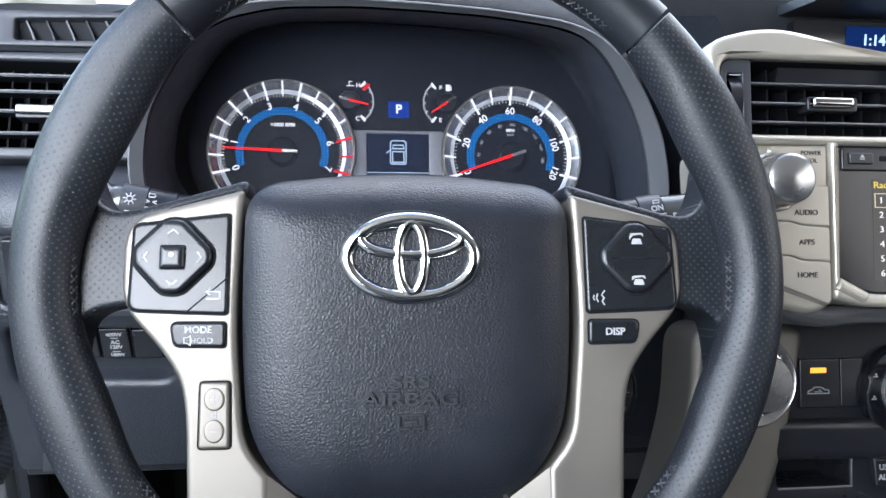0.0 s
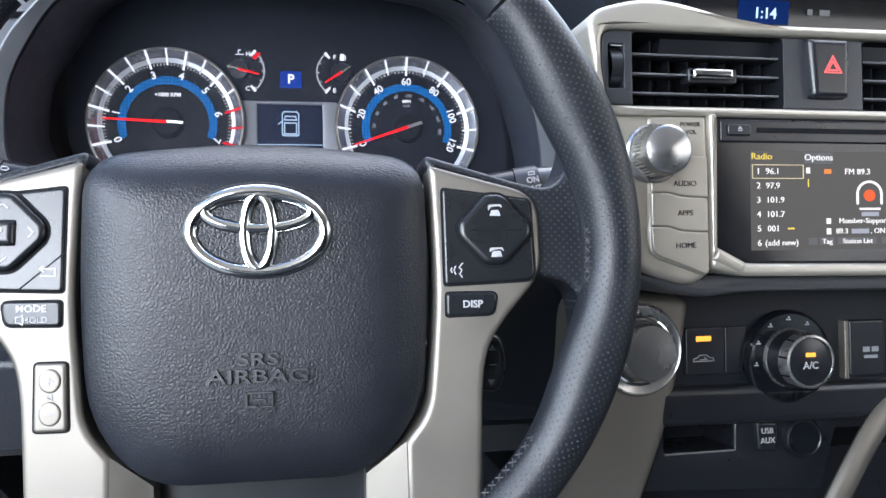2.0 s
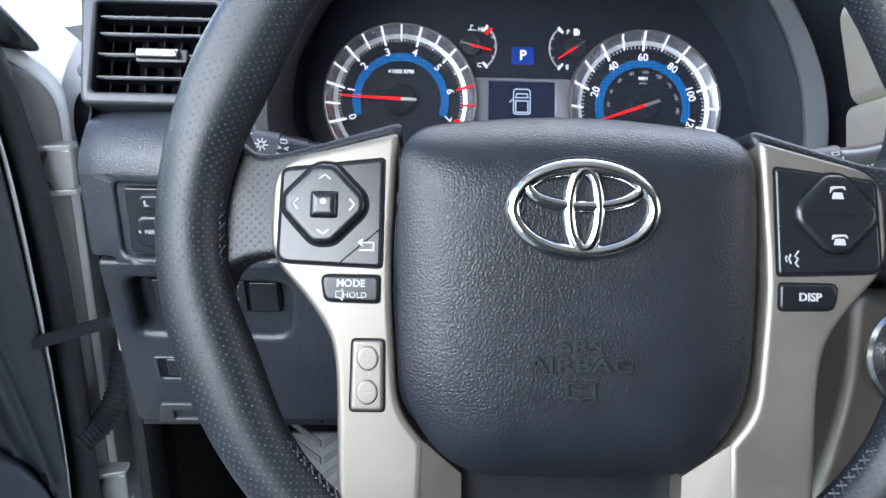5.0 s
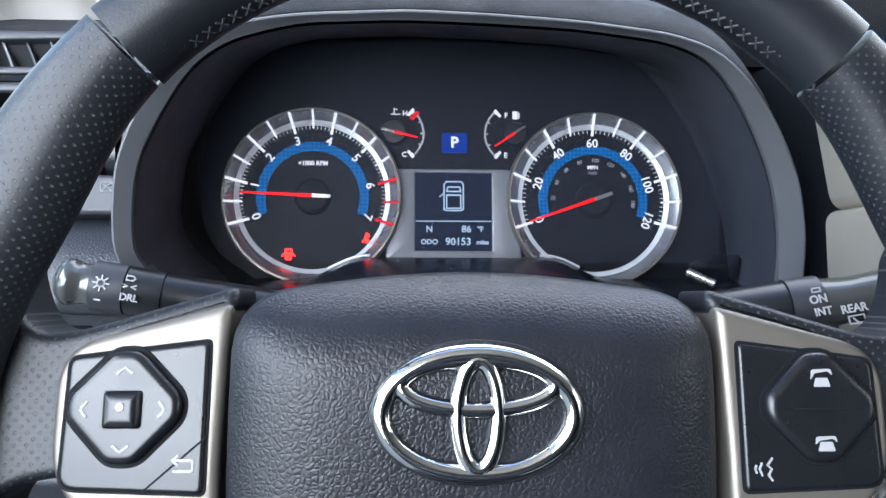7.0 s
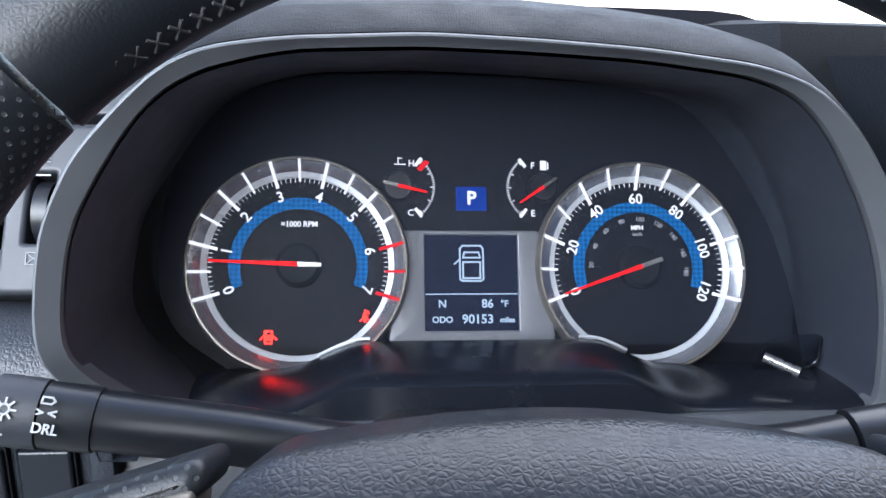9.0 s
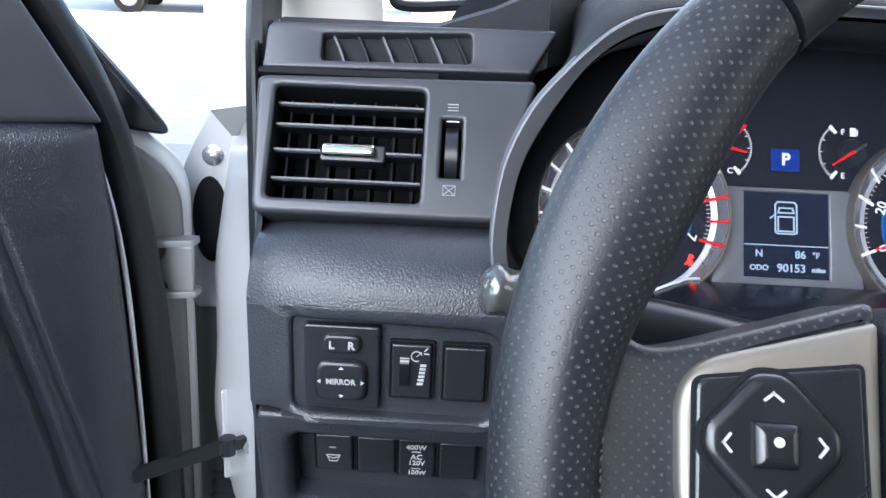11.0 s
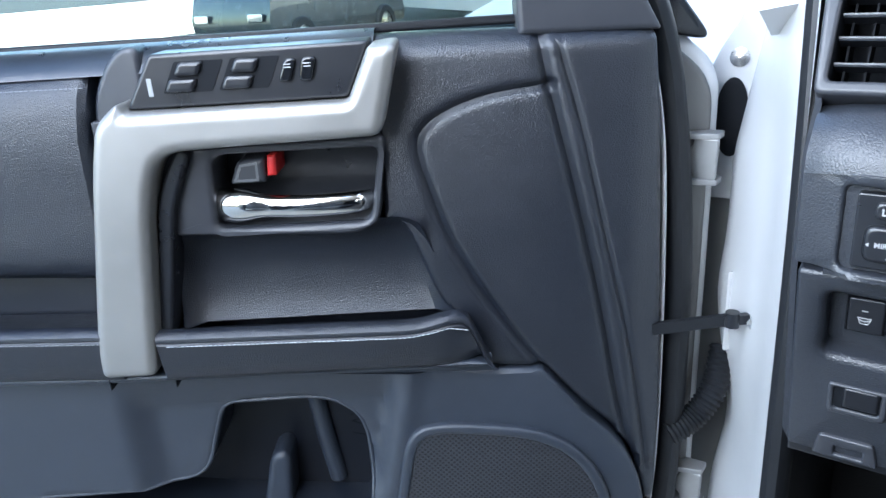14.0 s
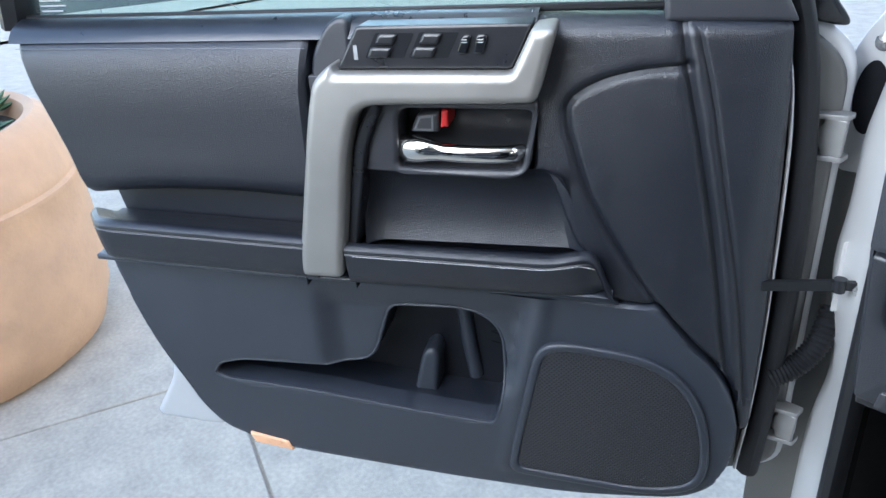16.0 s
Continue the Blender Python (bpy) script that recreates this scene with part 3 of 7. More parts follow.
        for yy, lift in ((0.0098, 1), (-0.0098, 0)):
            bmk = B()
            plate(rpoly([(cx - 0.0026, yy - 0.0024, 0.0004), (cx + 0.0026, yy - 0.0024, 0.0004), (cx + 0.0018, yy + 0.0004, 0.0004), (cx - 0.0018, yy + 0.0004, 0.0004)]), 0.004, 0.0049, bm=bmk)
            d = 0.0010 if lift else 0.0
            plate(rpoly([(cx - 0.0034, yy - 0.0004 + d * 0.2, 0.0004), (cx - 0.002, yy + 0.0008 + d, 0.0004), (cx + 0.002, yy + 0.0014 + d, 0.0004), (cx + 0.0034, yy + 0.0002 + d, 0.0004), (cx + 0.003, yy + 0.0022 + d, 0.0008), (cx - 0.003, yy + 0.0020 + d, 0.0008)]), 0.004, 0.0049, bm=bmk)
            part("handset_symbol", bmk, WHITE_INK, pad_b)
        stroke([[(0.0905, -0.0150), (0.0890, -0.0170), (0.0902, -0.0182), (0.0892, -0.0200), (0.0902, -0.0215)], [(0.0872, -0.0165), (0.0865, -0.0182), (0.0872, -0.02)], [(0.0855, -0.0172), (0.0851, -0.0182), (0.0855, -0.0192)]], 0.0006, WHITE_INK, panel, "voice_symbol", 0.0015)
    bo = fl([(0.0826, -0.0288, 0.002), (0.1068, -0.0288, 0.004), (0.1050, -0.0395, 0.003), (0.0826, -0.0400, 0.002)])
    part("panel_gap", plate(inset(bo, -0.0006), -0.004, 0.0006, 0.0002), DARK, trim)
    btn = part("button", plate(bo, -0.004, 0.0016, 0.0012), PANEL, trim, "black push button")
    if sx < 0:
        words("MODE", 0.0042, -0.0945, -0.0322, 0.0018, WHITE_INK, btn, bold=0.0001)
        words("HOLD", 0.0036, -0.0928, -0.0370, 0.0018, WHITE_INK, btn)
        stroke([[(-0.1005, -0.0355), (-0.0990, -0.0355), (-0.0978, -0.0345), (-0.0978, -0.0391), (-0.0990, -0.0380), (-0.1005, -0.0380), (-0.1005, -0.0355)]], 0.0004, WHITE_INK, btn, w=0.0017)
        vo = rpoly([(-0.0932, -0.0556, 0.002), (-0.0805, -0.0556, 0.002), (-0.0800, -0.0848, 0.002), (-0.0936, -0.0848, 0.002)])
        part("panel_gap", plate(inset(vo, -0.0008), -0.004, 0.0006, 0.0002), DARK, trim)
        rock = part("volume_rocker", plate(vo, -0.004, 0.0022, 0.0014), SILVER, trim, "silver volume rocker")
        for yy in (-0.0630, -0.0770):
            part("rocker_pad", plate(ellipse(-0.0868, yy, 0.0045, 0.0052, 24), 0.0, 0.0030, 0.0009), SILVER, rock)
        stroke([[(-0.0883, -0.0630), (-0.0853, -0.0630)], [(-0.0868, -0.0615), (-0.0868, -0.0645)], [(-0.0883, -0.0770), (-0.0853, -0.0770)]], 0.0005, GREY_INK, rock, w=0.0031)
        stroke([[(-0.0878, -0.0706), (-0.0870, -0.0706), (-0.0860, -0.0712), (-0.0860, -0.0688), (-0.0870, -0.0694), (-0.0878, -0.0694), (-0.0878, -0.0706)]], 0.0004, GREY_INK, rock, w=0.0024)
    else:
        words("DISP", 0.0048, 0.0948, -0.0344, 0.0018, WHITE_INK, btn, bold=0.0001)
for ob in set(bpy.data.objects) - before_spokes:
    for v in ob.data.vertices:
        v.co.z -= 0.0065 + 0.10 * max(v.co.y, -0.03)
        v.co.x *= 1.03 if v.co.x > 0.05 else 1.007
part("column_shroud", plate(rpoly([(-0.055, 0.03, 0.03), (0.055, 0.03, 0.03), (0.062, -0.05, 0.04), (0, -0.075, 0.04), (-0.062, -0.05, 0.04)]), -0.30, -0.05, 0.02), SMOOTH, wheel)
part("lower_spoke_web", plate(rect(-0.06, -0.15, 0.06, -0.10, 0.01), -0.05, -0.026, 0.004), SMOOTH, wheel)

# ---- instrument cluster ----
CLUSTER = plane_at((0.052, 0.631, 1.237), 23)
cluster = thing("instrument_cluster", CLUSTER, "lit black instrument cluster with two blue-ringed dials", "instrument cluster")
part("backing", plate(rpoly([(-0.235, -0.14, 0.03), (0.245, -0.14, 0.03), (0.245, 0.03, 0.05), (0.20, 0.125, 0.05), (-0.20, 0.125, 0.05), (-0.235, 0.03, 0.05)]), -0.02, -0.004), FACE, cluster)
HATCH = LIT_BLUE.copy()
HATCH.name = "hatched_lit_blue"
hn, hl = HATCH.node_tree.nodes, HATCH.node_tree.links
hc, ha = hn.new("ShaderNodeTexCoord"), hn.new("ShaderNodeTexChecker")
hm, hx = hn.new("ShaderNodeMapping"), hn.new("ShaderNodeMapRange")
hm.inputs["Rotation"].default_value, hm.inputs["Scale"].default_value = (0, 0, radians(45)), (520,) * 3
hl.new(hc.outputs["Object"], hm.inputs[0])
hl.new(hm.outputs[0], ha.inputs["Vector"])
ha.inputs["Scale"].default_value = 1.0
hx.inputs[3].default_value, hx.inputs[4].default_value = 0.035, 0.165
hl.new(ha.outputs["Fac"], hx.inputs[0])
hl.new(hx.outputs[0], hn["Principled BSDF"].inputs["Emission Strength"])


def dial(cx, cy, R, values, label, needle_at, per, minor, red_from=None, name="dial"):
    """A round dial that runs from 200 to -20 degrees."""
    ob = part(name, lathe([(R * 0.84, -0.002), (R * 0.84, -0.001), (0.0001, -0.001)], 64, c=(cx, cy)), FACE, cluster, label)
    part("dial_ring", lathe([(R * 0.885, 0.0015), (R * 0.89, 0.002), (R * 0.975, 0.0065), (R * 0.98, 0.0065)], 80, c=(cx, cy), ring=True), RINGMAT, ob, "smoky clear ring")
    part("dial_line", lathe([(R * 0.832, -0.0008), (R * 0.834, 0.0006), (R * 0.882, 0.0018), (R * 0.886, 0.0012)], 80, c=(cx, cy), ring=True), RINGLINE, ob, "pale inner ring")
    part("dial_edge", lathe([(R * 0.972, 0.0062), (R * 0.98, 0.0075), (R * 1.0, 0.0075), (R * 1.02, 0.004), (R * 1.02, -0.004)], 80, c=(cx, cy), ring=True), SILVER, ob, "silver edge")
    at = lambda f, r: (cx + r * math.cos(radians(200 - 220 * f)), cy + r * math.sin(radians(200 - 220 * f)))  # noqa: E731
    bm, br = B(), B()
    n = len(values) - 1
    for k in range(n * per + 1):
        f = k / (n * per)
        a = radians(200 - 220 * f)
        d, s = Vector((math.cos(a), math.sin(a))), Vector((-math.sin(a), math.cos(a)))
        c = Vector((cx, cy))
        red = red_from is not None and f >= red_from - 1e-6
        wd = 0.0009 if k % per == 0 else 0.0007
        rows = [[c + d * r0 + s * q for q in (-wd, wd)] for r0 in ((R * 0.755 if k % per == 0 else R * 0.80), R * 0.985)]
        hs = (0.0004, 0.0080)
        tgt = br if red else bm
        v = [tgt.verts.new((*p, h)) for row, h in zip(rows, hs) for p in row]
        w2 = [tgt.verts.new((*p, h - 0.0008)) for row, h in zip(rows, hs) for p in row]
        for q in ((0, 1, 3, 2),):
            tgt.faces.new([v[i] for i in q])
            tgt.faces.new([w2[i] for i in q][::-1])
        for i, j in ((0, 1), (1, 3), (3, 2), (2, 0)):
            tgt.faces.new((v[i], v[j], w2[j], w2[i]))
    part("scale_mark", bm, LIT_WHITE, ob)
    if red_from is not None:
        part("scale_mark", br, RED, ob)
    bm = B()
    for k in range(n * minor + 1):
        f = k / (n * minor)
        a, b = Vector(at(f, R * 0.79)), Vector(at(f, R * 0.83))
        d = (b - a).normalized() * 0.0
        s = Vector((-(b - a).y, (b - a).x)).normalized() * 0.00018
        plate([a - s, b - s, b + s, a + s], -0.001, -0.0006, bm=bm)
    part("scale_mark", bm, LIT_WHITE, ob)
    bm = B()
    rows = [[(*at(f, R * r), h) for f in [k / 60 for k in range(61)]] for r, h in ((0.535, -0.001), (0.535, -0.0006), (0.640, -0.0006), (0.640, -0.001))]
    rows_of(bm, rows, False)
    part("blue_band", bm, HATCH, ob, "lit blue band")
    for k, v in enumerate(values):
        if v:
            words(v, 0.0083, *at(k / n, R * 0.665), -0.0003, LIT_WHITE, ob, "numeral", turn=90 + 200 - 220 * k / n - 180, bold=0.00012)
    part("needle_cap", lathe([(0.0001, 0.0045), (R * 0.17, 0.0045), (R * 0.205, 0.0025), (R * 0.21, -0.001)], 32, c=(cx, cy)), DARK, ob)
    a, tail, tip = radians(200 - 220 * needle_at), -R * 0.21, R * 0.80
    d, s = Vector((math.cos(a), math.sin(a))), Vector((-math.sin(a), math.cos(a)))
    c = Vector((cx, cy))
    part("needle", plate([c - s * 0.0012, c + d * tip - s * 0.0005, c + d * tip + s * 0.0005, c + s * 0.0012], 0.0045, 0.0055), NEEDLE, ob, "lit red needle")
    part("needle_tail", plate([c + d * tail - s * 0.0012, c - s * 0.0012, c + s * 0.0012, c + d * tail + s * 0.0012], 0.0045, 0.0056), SATIN, ob)
    return ob, at


PALE_INK = glow("lit_grey", (0.40, 0.43, 0.50), 0.6)
RINGMAT = mat("clear_ring", (0.34, 0.35, 0.39), 0.26, metal=0.75, var=0.1, vscale=30)
RINGLINE = mat("pale_ring", (0.50, 0.53, 0.58), 0.3, metal=0.3, var=0.05, emit=0.10)
NEEDLE = glow("needle_lit", (1.0, 0.006, 0.006), 1.0)
tach, tat = dial(-0.0946, -0.0318, 0.0585, ["0", "1", "2", "3", "4", "5", "6", "7"], "black tachometer with lit white numerals", 0.102, 2, 10, 6 / 7 - 0.001, "tachometer")
words("\u00d71000 RPM", 0.0042, -0.0946, -0.0092, -0.0003, LIT_WHITE, tach, bold=0.00012)
speedo, sat = dial(0.0955, -0.0330, 0.0590, ["0", "20", "40", "60", "80", "100", "120"], "black speedometer with lit white numerals", 0.004, 2, 10, None, "speedometer")
words("MPH", 0.0036, 0.0955, -0.0105, -0.0003, LIT_WHITE, speedo, bold=0.0001)
words("km/h", 0.0028, 0.0955, -0.0142, -0.0003, PALE_INK, speedo)
for k, v in enumerate(("20", "40", "60", "80", "100", "120", "140", "160", "180")):
    f = (k + 1) * 20 / 193
    a = 200 - 220 * f
    words(v, 0.0036, 0.0955 + 0.0275 * math.cos(radians(a)), -0.0330 + 0.0275 * math.sin(radians(a)), -0.0003, PALE_INK, speedo, "numeral", turn=a - 90)


def small_gauge(cx, cy, side, marks, needle_deg, name, label):
    ob = part(name, lathe([(0.0001, 0.0), (0.0075, 0.0), (0.0085, -0.002), (0.009, -0.004)], 24, c=(cx, cy)), SMOOTH, cluster, label)
    bm = B()
    for k in range(25):
        a = radians(-48 + 96 * k / 24)
        d = Vector((side * math.cos(a), math.sin(a)))
        c = Vector((cx, cy))
        s = Vector((-d.y, d.x)) * 0.00025
        r0 = 0.0195 if k % 6 else 0.0180
        plate([c + d * r0 - s, c + d * 0.0208 - s, c + d * 0.0208 + s, c + d * r0 + s][:: int(side)], -0.0035, -0.003, bm=bm)
    for k in (-52, 52):
        d = Vector((side * math.cos(radians(k)), math.sin(radians(k))))
        s = Vector((-d.y, d.x)) * 0.0009
        c = Vector((cx, cy))
        plate([c + d * 0.0155 - s, c + d * 0.0215 - s, c + d * 0.0215 + s, c + d * 0.0155 + s][:: int(side)], -0.0035, -0.003, bm=bm)
    part("scale_mark", bm, LIT_WHITE, ob)
    for t, x, y in marks:
        words(t, 0.0050, cx + x, cy + y, -0.003, LIT_WHITE, ob, bold=0.0001)
    a = radians(needle_deg)
    d, s = Vector((math.cos(a), math.sin(a))), Vector((-math.sin(a), math.cos(a)))
    c = Vector((cx, cy))
    part("needle", plate([c - s * 0.0009, c + d * 0.0165 - s * 0.0004, c + d * 0.0165 + s * 0.0004, c + s * 0.0009], 0.0, 0.001), NEEDLE, ob)
    part("needle_tail", plate([c - d * 0.009 - s * 0.0009, c - s * 0.0009, c + s * 0.0009, c - d * 0.009 + s * 0.0009], 0.0, 0.0011), SATIN, ob)
    return ob


tg = small_gauge(-0.0405, 0.0130, 1, [("H", 0.0075, 0.0135), ("C", 0.0070, -0.0150)], -13, "temperature_gauge", "small lit coolant temperature gauge")
part("red_zone", plate(rpoly([(-0.030, 0.0235, 0.0005), (-0.0255, 0.0285, 0.001), (-0.0225, 0.0275, 0.001), (-0.0275, 0.0220, 0.0005)]), -0.0035, -0.0028), RED, tg)
stroke([[(-0.0425, 0.0260), (-0.0365, 0.0260)], [(-0.0405, 0.0265), (-0.0405, 0.0300)], [(-0.0405, 0.0295), (-0.0385, 0.0295)]], 0.0006, LIT_WHITE, tg, w=-0.003)
fg = small_gauge(0.0420, 0.0130, -1, [("F", -0.0055, 0.0130), ("E", -0.0060, -0.0150)], 214, "fuel_gauge", "small lit fuel gauge")
bars([(0.0410, 0.0235, 0.0445, 0.0290), (0.0450, 0.0240, 0.0458, 0.0280)], LIT_WHITE, fg, "pump_symbol", -0.003)
gear = part("gear_display", plate(rect(-0.0078, -0.0004, 0.0094, 0.0132, 0.0003), -0.004, -0.0026), glow("gear_blue", (0.0, 0.028, 0.25), 0.85), cluster, "small lit blue gear display")
words("P", 0.0105, 0.0008, 0.0064, -0.0024, LIT_WHITE, gear, bold=0.0003)
# middle display and its grey surround
part("display_surround", ring_plate(rpoly([(-0.046, -0.074, 0.003), (0.046, -0.074, 0.003), (0.0385, -0.0125, 0.003), (-0.0405, -0.0125, 0.003)]), rect(-0.0262, -0.0680, 0.0258, -0.0150, 0.0005), -0.004, 0.0006, 0.0008), mat("grey_display_trim", (0.16, 0.165, 0.18), 0.35, metal=0.3, var=0.08), cluster, "grey display surround")
lcd = part("display", plate(rect(-0.0262, -0.0680, 0.0258, -0.0150), -0.004, -0.0012), SCREEN, cluster, "lit dark blue trip display")
LCD_INK = glow("display_pale_blue", (0.55, 0.75, 1.0), 0.55)
stroke([[(-0.0262, -0.0478), (0.0258, -0.0478)]], 0.0006, LCD_INK, lcd, w=-0.001)
for t, sz, x, y in (("N", 0.0060, -0.0165, -0.0533), ("86", 0.0066, 0.0085, -0.0533), ("\u00b0F", 0.0050, 0.0180, -0.0533), ("ODO", 0.0048, -0.0165, -0.0620), ("90153", 0.0070, 0.0030, -0.0618), ("miles", 0.0040, 0.0195, -0.0622)):
    words(t, sz, x, y, -0.001, LCD_INK, lcd, bold=0.00012)
stroke([[(-0.0065, -0.0395), (-0.0065, -0.0225), (-0.0050, -0.0208), (0.0050, -0.0208), (0.0065, -0.0225), (0.0065, -0.0395), (0.005, -0.0405), (-0.005, -0.0405), (-0.0065, -0.0395)], [(-0.0048, -0.0275), (0.0048, -0.0275), (0.0040, -0.0245), (-0.0040, -0.0245), (-0.0048, -0.0275)], [(-0.0048, -0.030), (-0.0048, -0.039), (0.0048, -0.039), (0.0048, -0.030), (-0.0048, -0.030)], [(-0.0065, -0.0285), (-0.0095, -0.0310)]], 0.0009, LCD_INK, lcd, "car_symbol", -0.001)
stroke([[(-0.1117, -0.0738), (-0.1083, -0.0738)], [(-0.1117, -0.0738), (-0.1119, -0.0672)], [(-0.1083, -0.0738), (-0.1081, -0.0672)], [(-0.1119, -0.0672), (-0.1081, -0.0672)], [(-0.1119, -0.0697), (-0.1081, -0.0697)], [(-0.1108, -0.0709), (-0.1092, -0.0709)], [(-0.1108, -0.0719), (-0.1092, -0.0719)], [(-0.1120, -0.0694), (-0.1142, -0.0716)], [(-0.1080, -0.0694), (-0.1058, -0.0716)]], 0.0008, LIT_RED, tach, "door_warning_light", -0.0003)
stroke([[(-0.0587, -0.0566), (-0.0587, -0.0573)], [(-0.0594, -0.0585), (-0.0580, -0.0585)], [(-0.0598, -0.0598), (-0.0576, -0.0598)], [(-0.0594, -0.0606), (-0.0612, -0.0621)], [(-0.0580, -0.0606), (-0.0562, -0.0621)], [(-0.0590, -0.0612), (-0.0590, -0.0626)], [(-0.0584, -0.0612), (-0.0584, -0.0626)], [(-0.0577, -0.0567), (-0.0567, -0.0580)]], 0.0008, LIT_RED, tach, "belt_warning_light", -0.0003)

# ---- binnacle: hooded frame round the cluster ----
LIP = plane_at((0.052, 0.531, 1.237), 0)
RIM_IN = [(0.192, -0.080), (0.1869, -0.0318), (0.1777, 0.0007), (0.1646, 0.0266), (0.1466, 0.0535), (0.1295, 0.0699), (0.1066, 0.0776), (0.0584, 0.0829), (0.0119, 0.0850), (-0.0332, 0.0860), (-0.0882, 0.0837), (-0.1130, 0.0778), (-0.1240, 0.0740), (-0.1370, 0.0663), (-0.1475, 0.0555), (-0.1600, 0.0370), (-0.1725, 0.0140), (-0.1765, -0.0100), (-0.1775, -0.0300), (-0.1725, -0.0470), (-0.1610, -0.0620), (-0.1350, -0.0800)]
RIM_OUT = [(0.205, -0.084), (0.2000, -0.0300), (0.1905, 0.0033), (0.1735, 0.0335), (0.1535, 0.0584), (0.1335, 0.0743), (0.1080, 0.0822), (0.0585, 0.0876), (0.0119, 0.0901), (-0.0332, 0.0914), (-0.0890, 0.0886), (-0.1140, 0.0850), (-0.1260, 0.0812), (-0.1375, 0.0745), (-0.1500, 0.0628), (-0.1690, 0.0420), (-0.1815, 0.0150), (-0.1848, -0.0090), (-0.1856, -0.0290), (-0.1802, -0.0495), (-0.1675, -0.0665), (-0.1380, -0.0835)]
LIPO = rpoly([(x, y, 0.012) for x, y in RIM_IN], 3)
LIPX = rpoly([(x, y, 0.012) for x, y in RIM_OUT], 3)


def reach(p):
    """How far the lip comes forward towards its left foot."""
    return (0.014 + 0.13 * (0.06 - p.y) - 0.02 * ease((-0.030 - p.y) / 0.04)) * ease((-p.x - 0.07) / 0.07)


def flank(p):
    """1 on the upright left flank of the hood, 0 on its top."""
    return ease((-p.x - 0.10) / 0.05) * ease((0.085 - p.y) / 0.03)


binnacle = thing("instrument_hood", LIP, "black hooded binnacle with a grey inner lip", "instrument hood")
bm = B()
rows_of(bm, [[(p.x, p.y, h + reach(p)) for p in q] for q, h in ((LIPX, -0.012), (LIPX, -0.0012), (inset(LIPX, 0.0006), -0.0002), (inset(LIPX, 0.0014), 0.0), (inset(LIPO, -0.0014), -0.0050), (LIPO, -0.0062), (LIPO, -0.016))])
part("lip", bm, mat("grey_lip_plastic", (0.085, 0.09, 0.10), 0.42, var=0.06, bump=0.05, bscale=1500), binnacle, "grey lip of the hood")
bm = B()
inner = []
for k, (d, h) in enumerate(((0.0004, -0.010), (0.002, -0.03), (0.004, -0.06))):
    inner.append([(p.x, p.y + h * 0.12, h + reach(p) * (1 - 0.4 * k) - 0.35 * max(0, p.y) * (k > 1)) for p in inset(LIPO, d)])
inner.append([(p.x * 1.0, p.y - 0.012, -0.10 - 0.42 * (p.y + 0.0)) for p in LIPO])
rows_of(bm, inner)
part("inner_wall", bm, mat("matt_black_hood", (0.026, 0.030, 0.042), 0.5, var=0.1), binnacle)
bm = B()
rows = []
for d, h in ((0.0, -0.002), (-0.0012, -0.004), (-0.0035, -0.014), (-0.006, -0.03), (-0.008, -0.07), (-0.008, -0.16), (-0.002, -0.30)):
    row = []
    for p, o in zip(inset(LIPX, d), LIPX):
        f = flank(o)
        top = Vector((p.x * (1 - 0.02 * (h < -0.05)), p.y + (0.012 * min(1, -h / 0.05) if p.y > 0.04 else 0) - (0.05 * max(0, -h - 0.07) if p.y > 0 else 0), h + reach(o) * max(0.0, 1 + h / 0.10)))
        side = Vector((o.x - 0.0004 - 0.13 * h, o.y, h + reach(o)))
        row.append(top * (1 - f) + side * f)
    rows.append(row)
rows_of(bm, rows)
part("cowl", bm, SOFT, binnacle, "black grained outer cowl")
bm = B()
rows = []


def hump(u):
    """How far the shelf has risen between the two dials, 0 to 1."""
    f = min(1.0, max(0.0, (0.103 - abs(u - 0.001)) / 0.044))
    return f * f * (3 - 2 * f)


for t in range(65):
    u = -0.1500 + 0.354 * t / 64
    rows.append([(u, v + hump(u) * k, h) for v, h, k in ((-0.085, -0.004, 0.0), (-0.0815, -0.0055, 0.004), (-0.0790, -0.0075, 0.0142), (-0.0778, -0.011, 0.0152), (-0.0768, -0.020, 0.0150), (-0.0766, -0.034, 0.0152), (-0.0768, -0.048, 0.0150), (-0.0775, -0.058, 0.0150), (-0.0782, -0.0625, 0.0145), (-0.0900, -0.064, 0.012))])
rows_of(bm, rows, False)
part("lower_shelf", bm, mat("smooth_black_shelf", (0.010, 0.012, 0.018), 0.24, var=0.1, bump=0.02, bscale=900), binnacle, "dark shelf below the dials")
for lo, hi in ((-0.083, -0.056), (0.056, 0.083)):
    part("ring_edge", tube([(lo + (hi - lo) * k / 8, -0.0771 + 0.0150 * hump(lo + (hi - lo) * k / 8), -0.0620) for k in range(9)], 0.0009, 8, (0, 0, 1)), RINGLINE, binnacle, "pale rim edge")
part("clear_tab", plate(rpoly([(0.148, -0.0765, 0.004), (0.186, -0.0765, 0.010), (0.186, -0.057, 0.004), (0.165, -0.058, 0.004), (0.152, -0.0625, 0.006)]), -0.050, -0.047, 0.001), clear_glass("smoky_tab", (0.80, 0.83, 0.88), 0.05), binnacle, "smoky clear tab")
lens = part("lens", plate(inset(LIPO, 0.012), -0.0655, -0.0645), HAZE, binnacle, "thin clear lens with a painted veil")
lens.visible_shadow = False
part("reset_stalk", tube([(0.1445, -0.0625, -0.032), (0.1585, -0.0670, -0.022)], 0.0026, 12, (0, 1, 0)), SATIN, binnacle, "small trip reset pin")


# ---- left end of the dashboard ----
VENT = plane_at((-0.21, 0.575, 1.24), 28)


